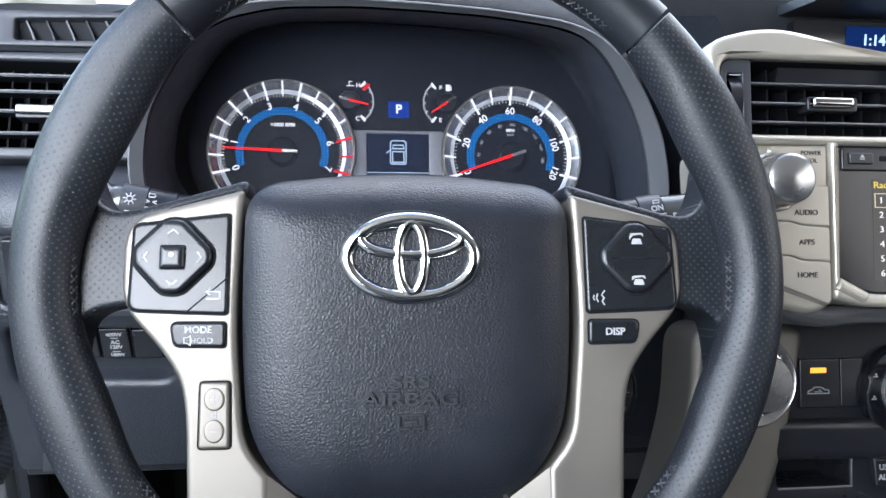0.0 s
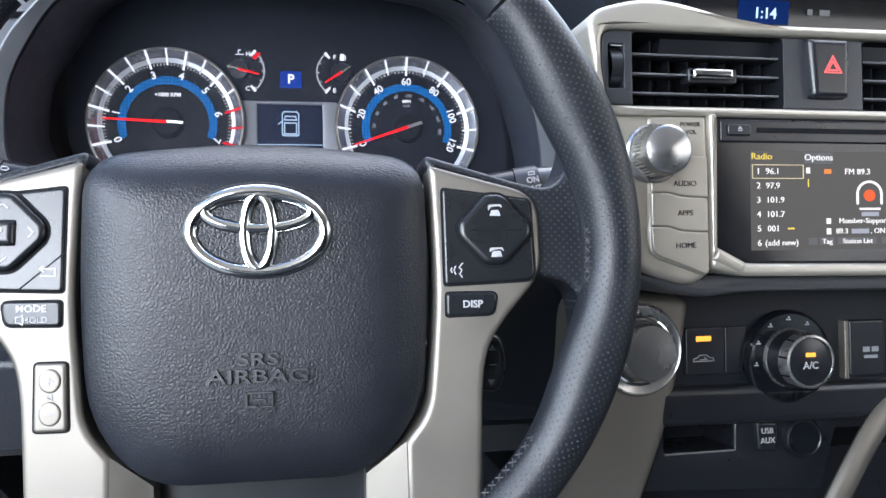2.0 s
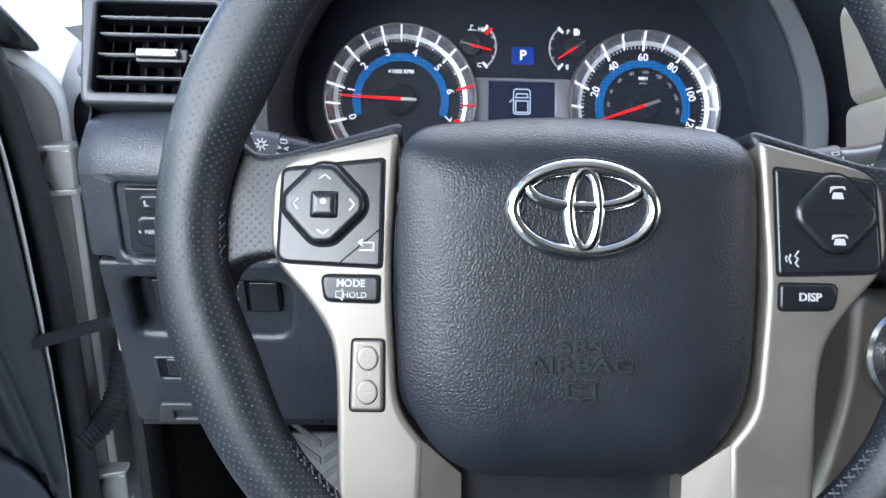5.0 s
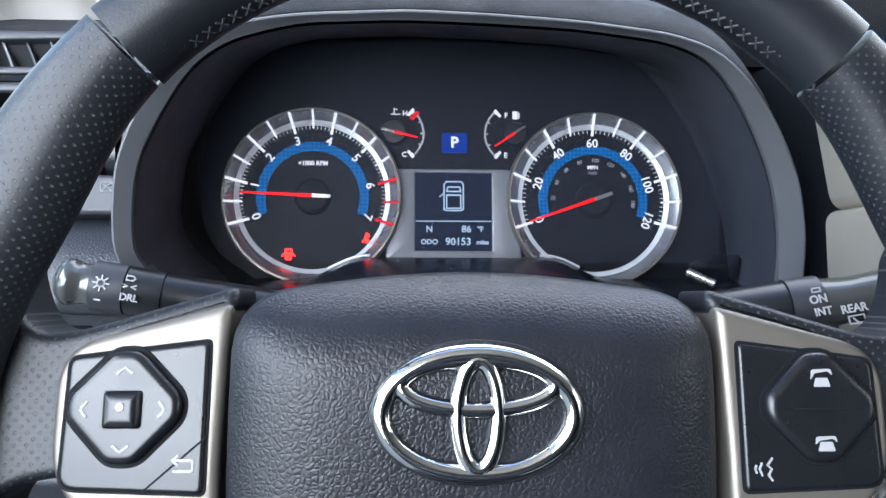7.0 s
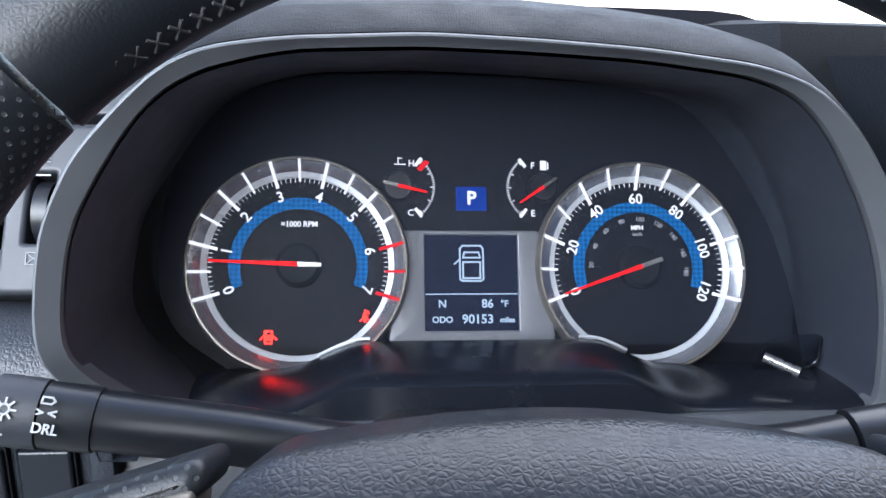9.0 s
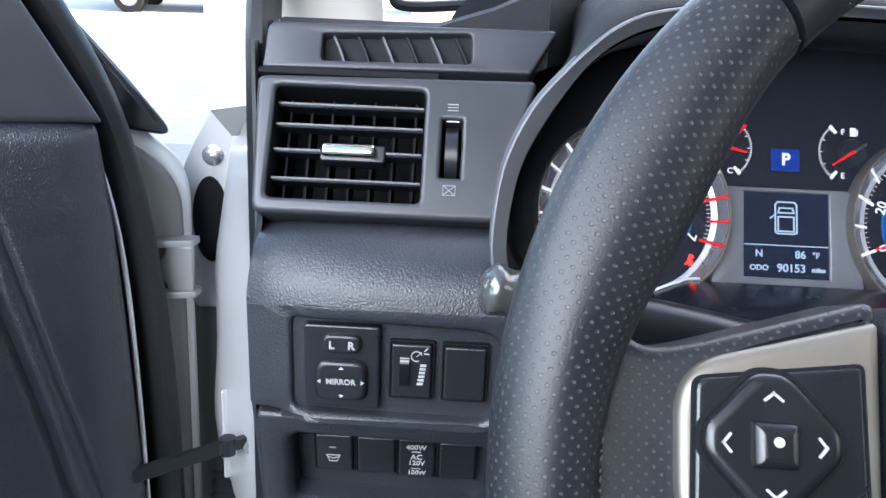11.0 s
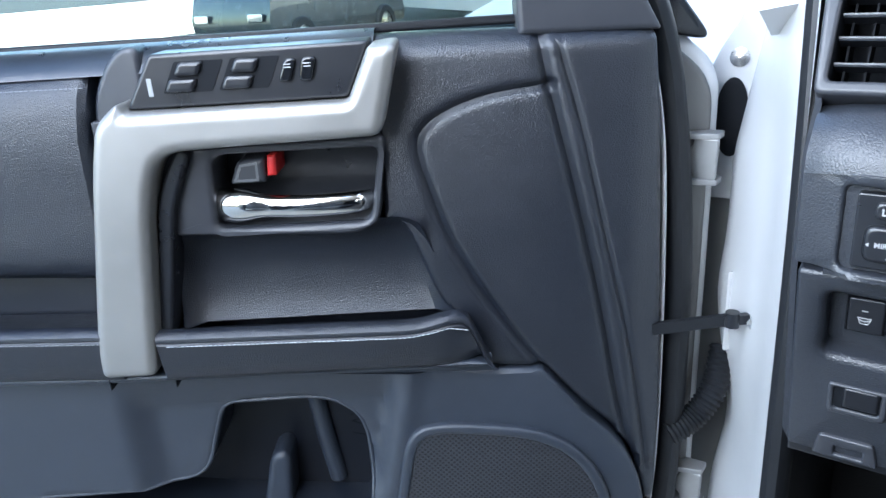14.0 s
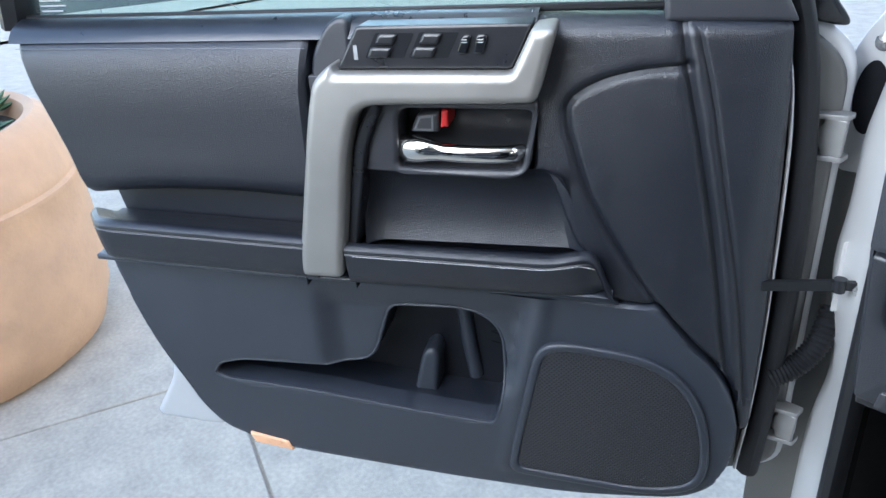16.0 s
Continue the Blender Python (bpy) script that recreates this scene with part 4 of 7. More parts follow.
def air_vent(m, x0, y0, x1, y1, slats, vanes, label, tab, bezel, lean_vanes=0.0, slots=(), levels=()):
    """A louvred outlet: bezel, dark duct, cross slats with bright edges, upright vanes and a chrome slider."""
    ob = thing("air_vent", m, label, "air vent", "dashboard air vents")
    o, i = bezel, rect(x0, y0, x1, y1, 0.004)
    bm = B()
    rows_of(bm, [[(p.x, p.y, h) for p in inset(i, d)] for d, h in ((0.0, 0.001), (0.001, -0.02), (0.003, -0.05))], cap1=True)
    part("duct", bm, DARK, ob)
    for k in range(slats):
        y = y0 + (y1 - y0) * levels[k]
        s = part("slat", sweep([(x0 + 0.001, y, -0.005), (x1 - 0.001, y, -0.005)], [(-0.0012, 0.0), (-0.0010, 0.0010), (-0.012, 0.0008), (-0.012, -0.0008), (-0.0010, -0.0010)], False, (0, 1, 0)), SMOOTH, ob)
        # A paler strip along the front of each slat.
        part("slat_edge", sweep([(x0 + 0.001, y, -0.0035), (x1 - 0.001, y, -0.0035)], circle(0.0008, 8), False, (0, 1, 0)), EDGE, s, "pale slat edge")
    for k in range(vanes):
        x = x0 + (x1 - x0) * (k + 0.5) / vanes
        part("vane", plate([Vector((x - 0.0007, y0)), Vector((x + 0.0007, y0)), Vector((x + 0.0007 + lean_vanes, y1)), Vector((x - 0.0007 + lean_vanes, y1))], -0.034, -0.015), DARK, ob)
    tx, ty, tw = tab
    t = part("slider", plate(rect(tx - tw, ty - 0.0034, tx + tw, ty + 0.0034, 0.002), -0.006, 0.0045, 0.0022), CHROME, ob, "chrome vent slider")
    part("slider_pad", plate(rect(tx - tw - 0.001, ty - 0.0055, tx + tw + 0.005, ty + 0.0045, 0.002), -0.012, -0.001, 0.001), SMOOTH, t)
    if o:
        part("bezel", holed(o, [i, *slots], -0.020, 0.004, 0.003, -0.012, 0.0022), PLASTIC_FINE, ob, "black outlet surround")
    return ob


EDGE = mat("slat_edge_plastic", (0.10, 0.104, 0.11), 0.36, var=0.05)
air_vent(VENT, -0.0445, -0.0255, 0.0400, 0.0400, 4, 7, "black louvred side vent with a chrome slider", (-0.0010, 0.0035, 0.0150),
              rpoly([(-0.0555, 0.046, 0.006), (0.1020, 0.0490, 0.004), (0.0830, -0.034, 0.004), (-0.0510, -0.034, 0.006)]), slots=[rect(0.0500, -0.0102, 0.0610, 0.0235, 0.001)], levels=(0.20, 0.455, 0.685, 0.875))
dash = thing("dashboard", pose(0, 0, 0), "black grained plastic dashboard", "dashboard")


def dash_part(name, bm, material, m, label=""):
    bm.transform(m)
    return part(name, bm, material, dash, label)


bm = B()
plate(rpoly([(-0.0560, 0.0475, 0.004), (0.0465, 0.0475, 0.001), (0.0465, 0.0515, 0.001), (-0.0560, 0.0515, 0.004)]), -0.02, 0.002, 0.0006, bm=bm)
dash_part("panel_joint", bm, DARK, VENT)
tw = thing("vent_thumbwheel", VENT, "ridged black vent thumbwheel", "thumbwheel", "vent thumbwheels")
bm = B()
rows = []
for k in range(33):
    a = math.pi * (k / 32)
    r = 0.016 + (0.0005 if k % 2 else 0)
    rows.append([(x, 0.0065 - r * math.cos(a) , -0.010 + 0.0155 * math.sin(a)) for x in (0.0522, 0.0590)])
rows_of(bm, rows, False)
part("wheel", bm, SMOOTH, tw)
stroke([[(0.0525, 0.0218), (0.0588, 0.0218)]], 0.0008, WHITE_INK, tw, "open_mark", 0.0047)
stroke([[(0.0522, -0.0150), (0.0588, -0.0150), (0.0588, -0.0205), (0.0522, -0.0205), (0.0522, -0.0150), (0.0588, -0.0205)], [(0.0588, -0.0150), (0.0522, -0.0205)]], 0.0004, GREY_INK, tw, "closed_mark", 0.0046)
bars([(0.0525, 0.028 + k * 0.0018, 0.0585, 0.0286 + k * 0.0018) for k in range(3)], GREY_INK, tw, "open_mark", 0.0046)

# strip above the vent with the side demister
dash_part("demister_strip", ring_plate(rpoly([(-0.054, 0.0515, 0.002), (0.098, 0.0540, 0.002), (0.113, 0.0815, 0.004), (-0.053, 0.0800, 0.006)]), rpoly([(-0.0215, 0.0570, 0.003), (0.0645, 0.0585, 0.003), (0.0640, 0.0770, 0.003), (-0.0215, 0.0738, 0.003)]), -0.02, 0.0015, 0.0015, -0.010), PLASTIC_FINE, VENT, "black upper strip")
dv = thing("demister_vent", VENT, "narrow black side demister slot with slanted fins", "demister vent")
slot = rpoly([(-0.0218, 0.0567, 0.003), (0.0648, 0.0582, 0.003), (0.0643, 0.0773, 0.003), (-0.0218, 0.0741, 0.003)])
bm = B()
rows_of(bm, [[(p.x, p.y, h) for p in slot] for h in (-0.004, -0.045)], cap1=True)
part("duct", bm, DARK, dv)
for k in range(6):
    x = -0.0125 + 0.0142 * k
    part("fin", sweep([(x + 0.0045, 0.0575, -0.003), (x + 0.001, 0.066, -0.003), (x - 0.004, 0.0765, -0.003)], [(-0.0006, -0.012), (0.0006, -0.012), (0.0006, 0.0), (-0.0006, 0.0)], False, (0, 0, 1)), SMOOTH if k % 2 else EDGE, dv)

# dash top, to the windscreen
bm = B()
rows = []
for t in range(41):
    x = -0.262 + 1.28 * t / 40
    edge = 0.616 if x < -0.100 else 0.70 if x < 0.20 else 0.628
    swell = min(1.0, max(0.0, (x + 0.172) / 0.095))
    z0 = 1.3115 + 0.0300 * swell * swell * (3 - 2 * swell)
    rows.append([(x, edge - 0.004, z0 - 0.045), (x, edge - 0.002, z0 - 0.012), (x, edge + 0.002, z0), (x, edge + 0.03, z0 + 0.003), (x, 0.80, z0 + 0.006), (x, 1.05, z0 + 0.004), (x, 1.12, z0 - 0.02)])
rows_of(bm, rows, False)
part("dash_top", bm, SOFT, dash, "black grained dashboard top")

# knee panel below the vent: rounded ledge, upright face with a switch recess
bm = B()
rows = []
XS = [-0.2565, -0.2545, -0.249, -0.24, -0.20, -0.16, -0.131, -0.124, -0.117, -0.111, -0.106, -0.102]
PROF = [(0.600, 1.2030), (0.556, 1.2060), (0.540, 1.2030), (0.5290, 1.1940), (0.5218, 1.1860), (0.5187, 1.1795), (0.5173, 1.1728)]
for x in XS:
    off = 0.012 * min(1.0, max(0.0, (-0.2315 - x) / 0.025))
    rows.append([(x, y + off, max(min(z - off * 0.4, 1.206 - 4.4 * max(0.0, x + 0.131)), 1.15)) for y, z in PROF])
rows_of(bm, rows, False)
part("knee_panel_ledge", bm, PLASTIC, dash, "rounded black grained ledge")
bm = B()
rows_of(bm, [[(x, y, z) for y, z in ((0.62, 1.150), (0.545, 1.152), (0.530, 1.146), (0.5215, 1.130), (0.521, 1.108), (0.56, 1.105))] for x in (-0.112, 0.0, 0.1, 0.32)], False)
part("column_surround", bm, PLASTIC_FINE, dash, "black panel behind the steering column")
KNEE = plane_at((-0.205, 0.522, 1.131), -2)
kp = dash_part("knee_panel", ring_plate(rpoly([(-0.0515, -0.0215, 0.004), (0.093, -0.0215, 0.001), (0.093, 0.0420, 0.001), (-0.0515, 0.0420, 0.001)]), rpoly([(-0.0265, -0.0190, 0.006), (0.0800, -0.0205, 0.012), (0.0825, 0.0315, 0.014), (-0.0265, 0.0345, 0.006)]), -0.018, 0.0032, 0.0004, -0.010, bi=0.0045), PLASTIC, KNEE, "black grained panel with a switch recess")
for v in kp.data.vertices:
    v.co.y += 0.012 * min(1.0, max(0.0, (-0.2236 - v.co.x) / 0.022))
dash_part("recess_floor", plate(rect(-0.034, -0.026, 0.092, 0.040), -0.012, -0.0055), PLASTIC, KNEE)
KNEE2 = plane_at((-0.19, 0.552, 1.07), -12)
dash_part("lower_panel", ring_plate(rpoly([(-0.064, -0.1165, 0.006), (0.51, -0.1165, 0.001), (0.51, 0.0385, 0.001), (-0.064, 0.0385, 0.004)]), rpoly([(-0.0455, -0.0255, 0.007), (0.0655, -0.0285, 0.012), (0.0705, 0.0195, 0.012), (-0.0455, 0.0235, 0.007)]), -0.02, 0.0135, 0.003, -0.008, bi=0.006), PLASTIC, KNEE2, "black lower knee panel")
dash_part("recess_floor", plate(rect(-0.052, -0.036, 0.078, 0.030), -0.012, -0.0045), PLASTIC, KNEE2)
# side face of the dash and its seam
bm = B()
rows = []
for z, y0 in ((1.312, 0.616), (1.284, 0.602), (1.213, 0.566), (1.204, 0.560), (1.175, 0.538), (1.10, 0.539), (1.02, 0.560), (0.950, 0.576)):
    x0 = -0.2575 if z > 1.21 else -0.2555
    rows.append([(x0, y0, z), (x0 - 0.006, y0 + 0.012, z), (-0.264, y0 + 0.04, z), (-0.266, 0.62, z)])
rows_of(bm, rows, False)
part("dash_side", bm, PLASTIC_FINE, dash, "side panel of the dashboard")
# inner face between the hood and the centre stack
bm = B()
rows_of(bm, [[(x + dx, y, z) for x, y in ((0.215, 0.700), (0.252, 0.640), (0.268, 0.590), (0.274, 0.540), (0.268, 0.500))] for z, dx in ((1.325, -0.012), (1.300, 0.0), (1.240, 0.004), (1.150, 0.006), (1.020, 0.006))], False)
part("dash_inner_face", bm, PLASTIC, dash, "black grained face beside the centre stack")
# underside and fuse flap
dash_part("underside", plate(rect(-0.064, -0.13, 0.51, -0.112), -0.30, 0.006, 0.002), SMOOTH, KNEE2)
dash_part("fuse_flap", ring_plate(rpoly([(-0.046, -0.116, 0.002), (-0.004, -0.116, 0.002), (-0.008, -0.096, 0.003), (-0.042, -0.096, 0.003)]), rect(-0.032, -0.112, -0.014, -0.104, 0.001), 0.008, 0.0165, 0.0015), PLASTIC_FINE, KNEE2)
hr = thing("bonnet_release", KNEE2, "small black bonnet release lever in its recess", "release lever")
part("surround", ring_plate(rpoly([(-0.0395, -0.0740, 0.004), (-0.0040, -0.0745, 0.005), (-0.0030, -0.0480, 0.004), (-0.0395, -0.0475, 0.003)]), rpoly([(-0.0360, -0.0690, 0.003), (-0.0080, -0.0690, 0.003), (-0.0075, -0.0505, 0.002), (-0.0360, -0.0500, 0.002)]), 0.012, 0.0155, 0.0015), PLASTIC_FINE, hr)
part("cavity", plate(rect(-0.037, -0.070, -0.007, -0.049), 0.010, 0.0139), DARK, hr)
part("lever", plate(rect(-0.0300, -0.0665, -0.0090, -0.0495, 0.002), 0.0125, 0.0160, 0.0015), SMOOTH, hr)

# ---- switches left of the wheel ----
def switch_blank(m, x0, y0, x1, y1, w, name, label, category="switch", group=""):
    ob = thing(name, m, label, category, group)
    part("frame", ring_plate(rect(x0 - 0.0010, y0 - 0.0010, x1 + 0.0010, y1 + 0.0010, 0.0015), rect(x0, y0, x1, y1, 0.0012), w - 0.004, w - 0.0004, 0.0003), DARK, ob)
    part("cap", plate(rect(x0 + 0.0004, y0 + 0.0004, x1 - 0.0004, y1 - 0.0004, 0.0014), w - 0.004, w + 0.0016, 0.0012), SMOOTH, ob)
    return ob


sw = thing("mirror_switch", KNEE, "black mirror adjuster with white lettering", "switch")
part("plate", plate(rect(-0.0198, -0.0160, 0.0195, 0.0310, 0.002), -0.0060, 0.0000, 0.0012), SMOOTH, sw)
sel = part("selector", plate(rect(-0.0100, 0.0165, 0.0100, 0.0268, 0.0045), -0.002, 0.0030, 0.0016), SMOOTH, sw)
words("L", 0.0058, -0.0050, 0.0212, 0.0032, WHITE_INK, sel, bold=0.0002)
words("R", 0.0058, 0.0050, 0.0212, 0.0032, WHITE_INK, sel, bold=0.0002)
part("ring", plate(rect(-0.0145, -0.0110, 0.0138, 0.0128, 0.007), -0.002, 0.0008, 0.0006), DARK, sw)
pad = part("adjuster_pad", plate(rect(-0.0136, -0.0102, 0.0130, 0.0120, 0.0065), -0.002, 0.0034, 0.0022), SMOOTH, sw)
words("MIRROR", 0.0042, -0.0003, 0.0009, 0.0036, WHITE_INK, pad, bold=0.0001)
for x, y, a in ((0, 0.0088, 90), (0, -0.0072, -90), (0.0108, 0.0009, 0), (-0.0114, 0.0009, 180)):
    c, s = math.cos(radians(a)), math.sin(radians(a))
    pts = [Vector((x + c * p - s * q, y + s * p + c * q)) for p, q in ((-0.0007, -0.0013), (0.0011, 0), (-0.0007, 0.0013))]
    part("arrow_mark", plate(pts, 0.0032, 0.0036), WHITE_INK, pad)
dm = switch_blank(KNEE, 0.0250, -0.0088, 0.0468, 0.0225, -0.0022, "dimmer_switch", "black dashboard light dimmer wheel")
bm = B()
rows = []
for k in range(25):
    a = math.pi * k / 24
    r = 0.0086 + (0.0003 if k % 2 else 0)
    rows.append([(x, 0.0068 - r * math.cos(a), -0.0015 + 0.0035 * math.sin(a)) for x in (0.0300, 0.0348)])
rows_of(bm, rows, False)
part("wheel", bm, GLOSSY, dm)
bars([(0.0405 - 0.0003 * k, 0.0102 - 0.0021 * k, 0.0428 + 0.0003 * (3 - k), 0.0115 - 0.0021 * k) for k in range(6)], WHITE_INK, dm, "scale_mark", -0.0004)
stroke([[(0.0385 + 0.0028 * math.cos(radians(a)), 0.0158 + 0.0028 * math.sin(radians(a))) for a in range(20, 300, 30)], [(0.0385, 0.0158), (0.0408, 0.0180)], [(0.0425, 0.0190), (0.0440, 0.0205)], [(0.0425, 0.0175), (0.0445, 0.0175)]], 0.0005, WHITE_INK, dm, "dimmer_symbol", -0.0004)
switch_blank(KNEE, 0.0524, -0.0086, 0.0748, 0.0223, -0.0018, "switch_blank", "plain black blanking plug beside the dimmer", "blanking plug", "blanking plugs")
b1 = switch_blank(KNEE2, -0.0348, -0.0118, -0.0128, 0.0154, 0.0, "washer_switch", "black wiper de-icer switch with a white symbol")
stroke([[(-0.0283, 0.0005), (-0.0205, 0.0005), (-0.0222, -0.0040), (-0.0266, -0.0040), (-0.0283, 0.0005)], [(-0.0275, -0.0008), (-0.0244, -0.0020), (-0.0213, -0.0008)]], 0.0005, WHITE_INK, b1, w=0.0018)
bars([(-0.0262, 0.0058, -0.0228, 0.0066)], GREY_INK, b1, w=0.0018)
switch_blank(KNEE2, -0.0106, -0.0123, 0.0120, 0.0149, 0.0, "switch_blank", "plain black blanking plug in the lower switch row", "blanking plug", "blanking plugs")
b3 = switch_blank(KNEE2, 0.0131, -0.0134, 0.0350, 0.0148, 0.0, "outlet_switch", "black mains outlet switch with white lettering")
words("400W", 0.0046, 0.0238, 0.0092, 0.0018, WHITE_INK, b3, bold=0.0001)
words("AC", 0.0050, 0.0240, 0.0020, 0.0018, WHITE_INK, b3, bold=0.0001)
words("120V", 0.0046, 0.0240, -0.0024, 0.0018, WHITE_INK, b3, bold=0.0001)
words("100W", 0.0042, 0.0242, -0.0098, 0.0018, WHITE_INK, b3, bold=0.0001)
bars([(0.0210, 0.0056, 0.0265, 0.0064), (0.0210, -0.0070, 0.0265, -0.0062)], GREY_INK, b3, w=0.0018)
switch_blank(KNEE2, 0.0366, -0.0140, 0.0586, 0.0136, 0.0, "switch_blank", "plain black blanking plug at the end of the row", "blanking plug", "blanking plugs")

# ---- stalks on the steering column ----
KNOB = mat("dark_glossy_knob", (0.10, 0.105, 0.105), 0.12, metal=0.6, var=0.05)
def stalk(name, label, pts, rings, knob, thick=0.0112):
    """A column stalk: arm, twist rings and a rounded end, along a line."""
    ob = thing(name, pose(0, 0, 0), label, "stalk")
    part("arm", tube(smooth_path(pts), 0.0100, 18), SMOOTH, ob)
    for a, b, r, m in rings:
        part("twist_ring", tube([a, b], r, 24), m, ob)
    a, b = Vector(knob[0]), Vector(knob[1])
    part("end_knob", sweep([a + (b - a) * (k / 10) for k in range(11)], circle(thick, 24), False, scale=[1, 0.96, 0.92, 0.92, 0.96, 1.02, 1.04, 1.0, 0.88, 0.64, 0.25]), KNOB, ob, "glossy dark rounded end")
    return ob


ls = stalk("light_stalk", "black headlamp stalk with white symbols and a glossy rounded end", [(0.007, 0.455, 1.180), (-0.050, 0.454, 1.192), (-0.097, 0.452, 1.2005)],
           [((-0.0975, 0.4520, 1.2005), (-0.1130, 0.4510, 1.2035), 0.0108, SMOOTH), ((-0.1135, 0.4510, 1.2035), (-0.1275, 0.4502, 1.2060), 0.0114, PLASTIC_FINE)], ((-0.1280, 0.4500, 1.2060), (-0.1440, 0.4480, 1.2100)), 0.0104)
ls.location = (0.005, 0.004, 0.0)
rs = stalk("wiper_stalk", "black wiper stalk with white lettering", [(0.08, 0.440, 1.186), (0.13, 0.434, 1.194), (0.152, 0.431, 1.199)],
           [((0.153, 0.431, 1.199), (0.186, 0.4275, 1.2055), 0.0115, SMOOTH), ((0.1865, 0.4275, 1.2055), (0.2000, 0.426, 1.208), 0.0124, PLASTIC_FINE)], ((0.2005, 0.426, 1.208), (0.252, 0.421, 1.217)))


def on_stalk(ob, x, y, z, texts, lines=()):
    """White markings on the driver's side of a stalk."""
    m = plane_at((x, y, z), 30) @ Matrix.Rotation(radians(9 if x > 0 else -9), 4, "Z")
    for t, size, dx, dy in texts:
        w = words(t, size, dx, dy, 0.0, WHITE_INK, ob, bold=0.0001)
        w.data.transform(m)
    if lines:
        st_ = stroke(lines, 0.0006, WHITE_INK, ob, "symbol", 0.0)
        st_.data.transform(m)


on_stalk(rs, 0.1935, 0.4150, 1.2140, [("ON", 0.0050, 0.0, 0.0002), ("INT", 0.0048, 0.0008, -0.0052)], [[(-0.0018, 0.0035), (-0.0018, 0.0052), (0.0018, 0.0052), (0.0018, 0.0035), (-0.0018, 0.0035)]])
on_stalk(rs, 0.2085, 0.4128, 1.2110, [("REAR", 0.0050, 0.0, 0.0)], [[(-0.0035, -0.0030), (0.0035, -0.0030), (0.0035, -0.0062), (-0.0035, -0.0062), (-0.0035, -0.0030)], [(-0.0015, -0.0040), (0.0010, -0.0068)]])
on_stalk(rs, 0.1720, 0.4185, 1.2080, [("MIST", 0.0042, -0.006, -0.002)], [[(0.0000, 0.0010), (0.0045, 0.0010), (0.0035, -0.0020), (0.0010, -0.0020), (0.0000, 0.0010)]])
on_stalk(ls, -0.1090, 0.4414, 1.2084, [("DRL", 0.0044, 0.0008, -0.0048)], [[(-0.003, 0.0010), (-0.001, 0.0002), (-0.003, -0.0006)], [(0.003, 0.0010), (0.001, 0.0002), (0.003, -0.0006)], [(-0.002, 0.0050), (0.001, 0.0050), (0.002, 0.0040), (0.001, 0.0030), (-0.002, 0.0030), (-0.002, 0.0050)]])
on_stalk(ls, -0.1205, 0.4402, 1.2108, [], [[(0.0016 * math.cos(a * math.pi / 6), 0.0016 * math.sin(a * math.pi / 6)) for a in range(13)]] + [[(0.0022 * math.cos(a * math.pi / 4), 0.0022 * math.sin(a * math.pi / 4)), (0.0034 * math.cos(a * math.pi / 4), 0.0034 * math.sin(a * math.pi / 4))] for a in range(8)] + [[(-0.001, -0.0075), (0.0012, -0.0075)]])
cs_ = thing("cruise_stalk", plane_at((0.151, 0.345, 1.131), 15, -4), "small black cruise control stalk with grey markings", "stalk")
part("arm", sweep([(-0.08, 0.01, -0.06), (-0.02, 0.002, -0.02)], circle(0.006, 10), False), SMOOTH, cs_)
part("end_knob", plate(rpoly([(-0.015, -0.013, 0.004), (0.010, -0.016, 0.005), (0.015, 0.0, 0.008), (0.010, 0.016, 0.005), (-0.015, 0.015, 0.004)]), -0.022, 0.0, 0.003), PANEL, cs_)
words("RES", 0.0056, -0.0050, 0.0085, 0.0003, WHITE_INK, cs_)
words("SET", 0.0056, -0.0050, -0.0085, 0.0003, WHITE_INK, cs_)
for y, up in ((0.0090, 1), (-0.0095, -1)):
    part("arrow_mark", plate([Vector(p) for p in ((0.0035, y - 0.0014 * up), (0.0075, y - 0.0014 * up), (0.0055, y + 0.0018 * up))][::up], -0.0002, 0.0004), GREY_INK, cs_)
stroke([[(0.0030 * math.cos(a) - 0.001, 0.0030 * math.sin(a)) for a in (0.5, 1.2, 1.9, 2.6, 3.3, 4.0, 4.7)], [(-0.001, 0.0), (0.0008, 0.0016)], [(0.0045, 0.0), (0.0080, 0.0)]], 0.0005, GREY_INK, cs_, "dial_symbol", 0.0003)

# ---- footwell ----
fw = thing("footwell", pose(0, 0, 0), "dark carpeted footwell below the dashboard", "footwell", kind="structure")
CARPET = mat("carpet", (0.018, 0.019, 0.021), 0.95, var=0.3, vscale=200, bump=0.8, bscale=500)
bm = B()
box(-0.30, -0.9, 0.50, 1.05, 1.10, 0.53, bm=bm)
box(-0.30, 1.05, 0.50, 1.05, 1.10, 1.30, bm=bm)
box(-0.285, 0.66, 0.50, -0.262, 1.10, 1.29, bm=bm)
box(0.20, 0.70, 0.50, 1.14, 0.74, 1.28, bm=bm)
part("carpet", bm, CARPET, fw)
fr = thing("foot_rest", plane_at((-0.145, 0.80, 0.66), 35), "grey rubber driver's foot rest with chevron tread", "foot rest")
part("base", plate(rect(-0.045, -0.14, 0.045, 0.10, 0.006), -0.02, 0.0, 0.004), mat("foot_rest_rubber", (0.14, 0.15, 0.16), 0.5, bump=0.2), fr)
TREAD = mat("tread_rubber", (0.09, 0.095, 0.10), 0.5, bump=0.2)
for k in range(11):
    y = -0.12 + 0.020 * k
    bm = B()
    for s in (-1, 1):
        plate([Vector(p) for p in ((s * 0.002, y), (s * 0.040, y + 0.026), (s * 0.040, y + 0.034), (s * 0.002, y + 0.008))][::s], -0.001, 0.003, 0.0008, 2, bm=bm)
    part("tread_bar", bm, TREAD, fr)


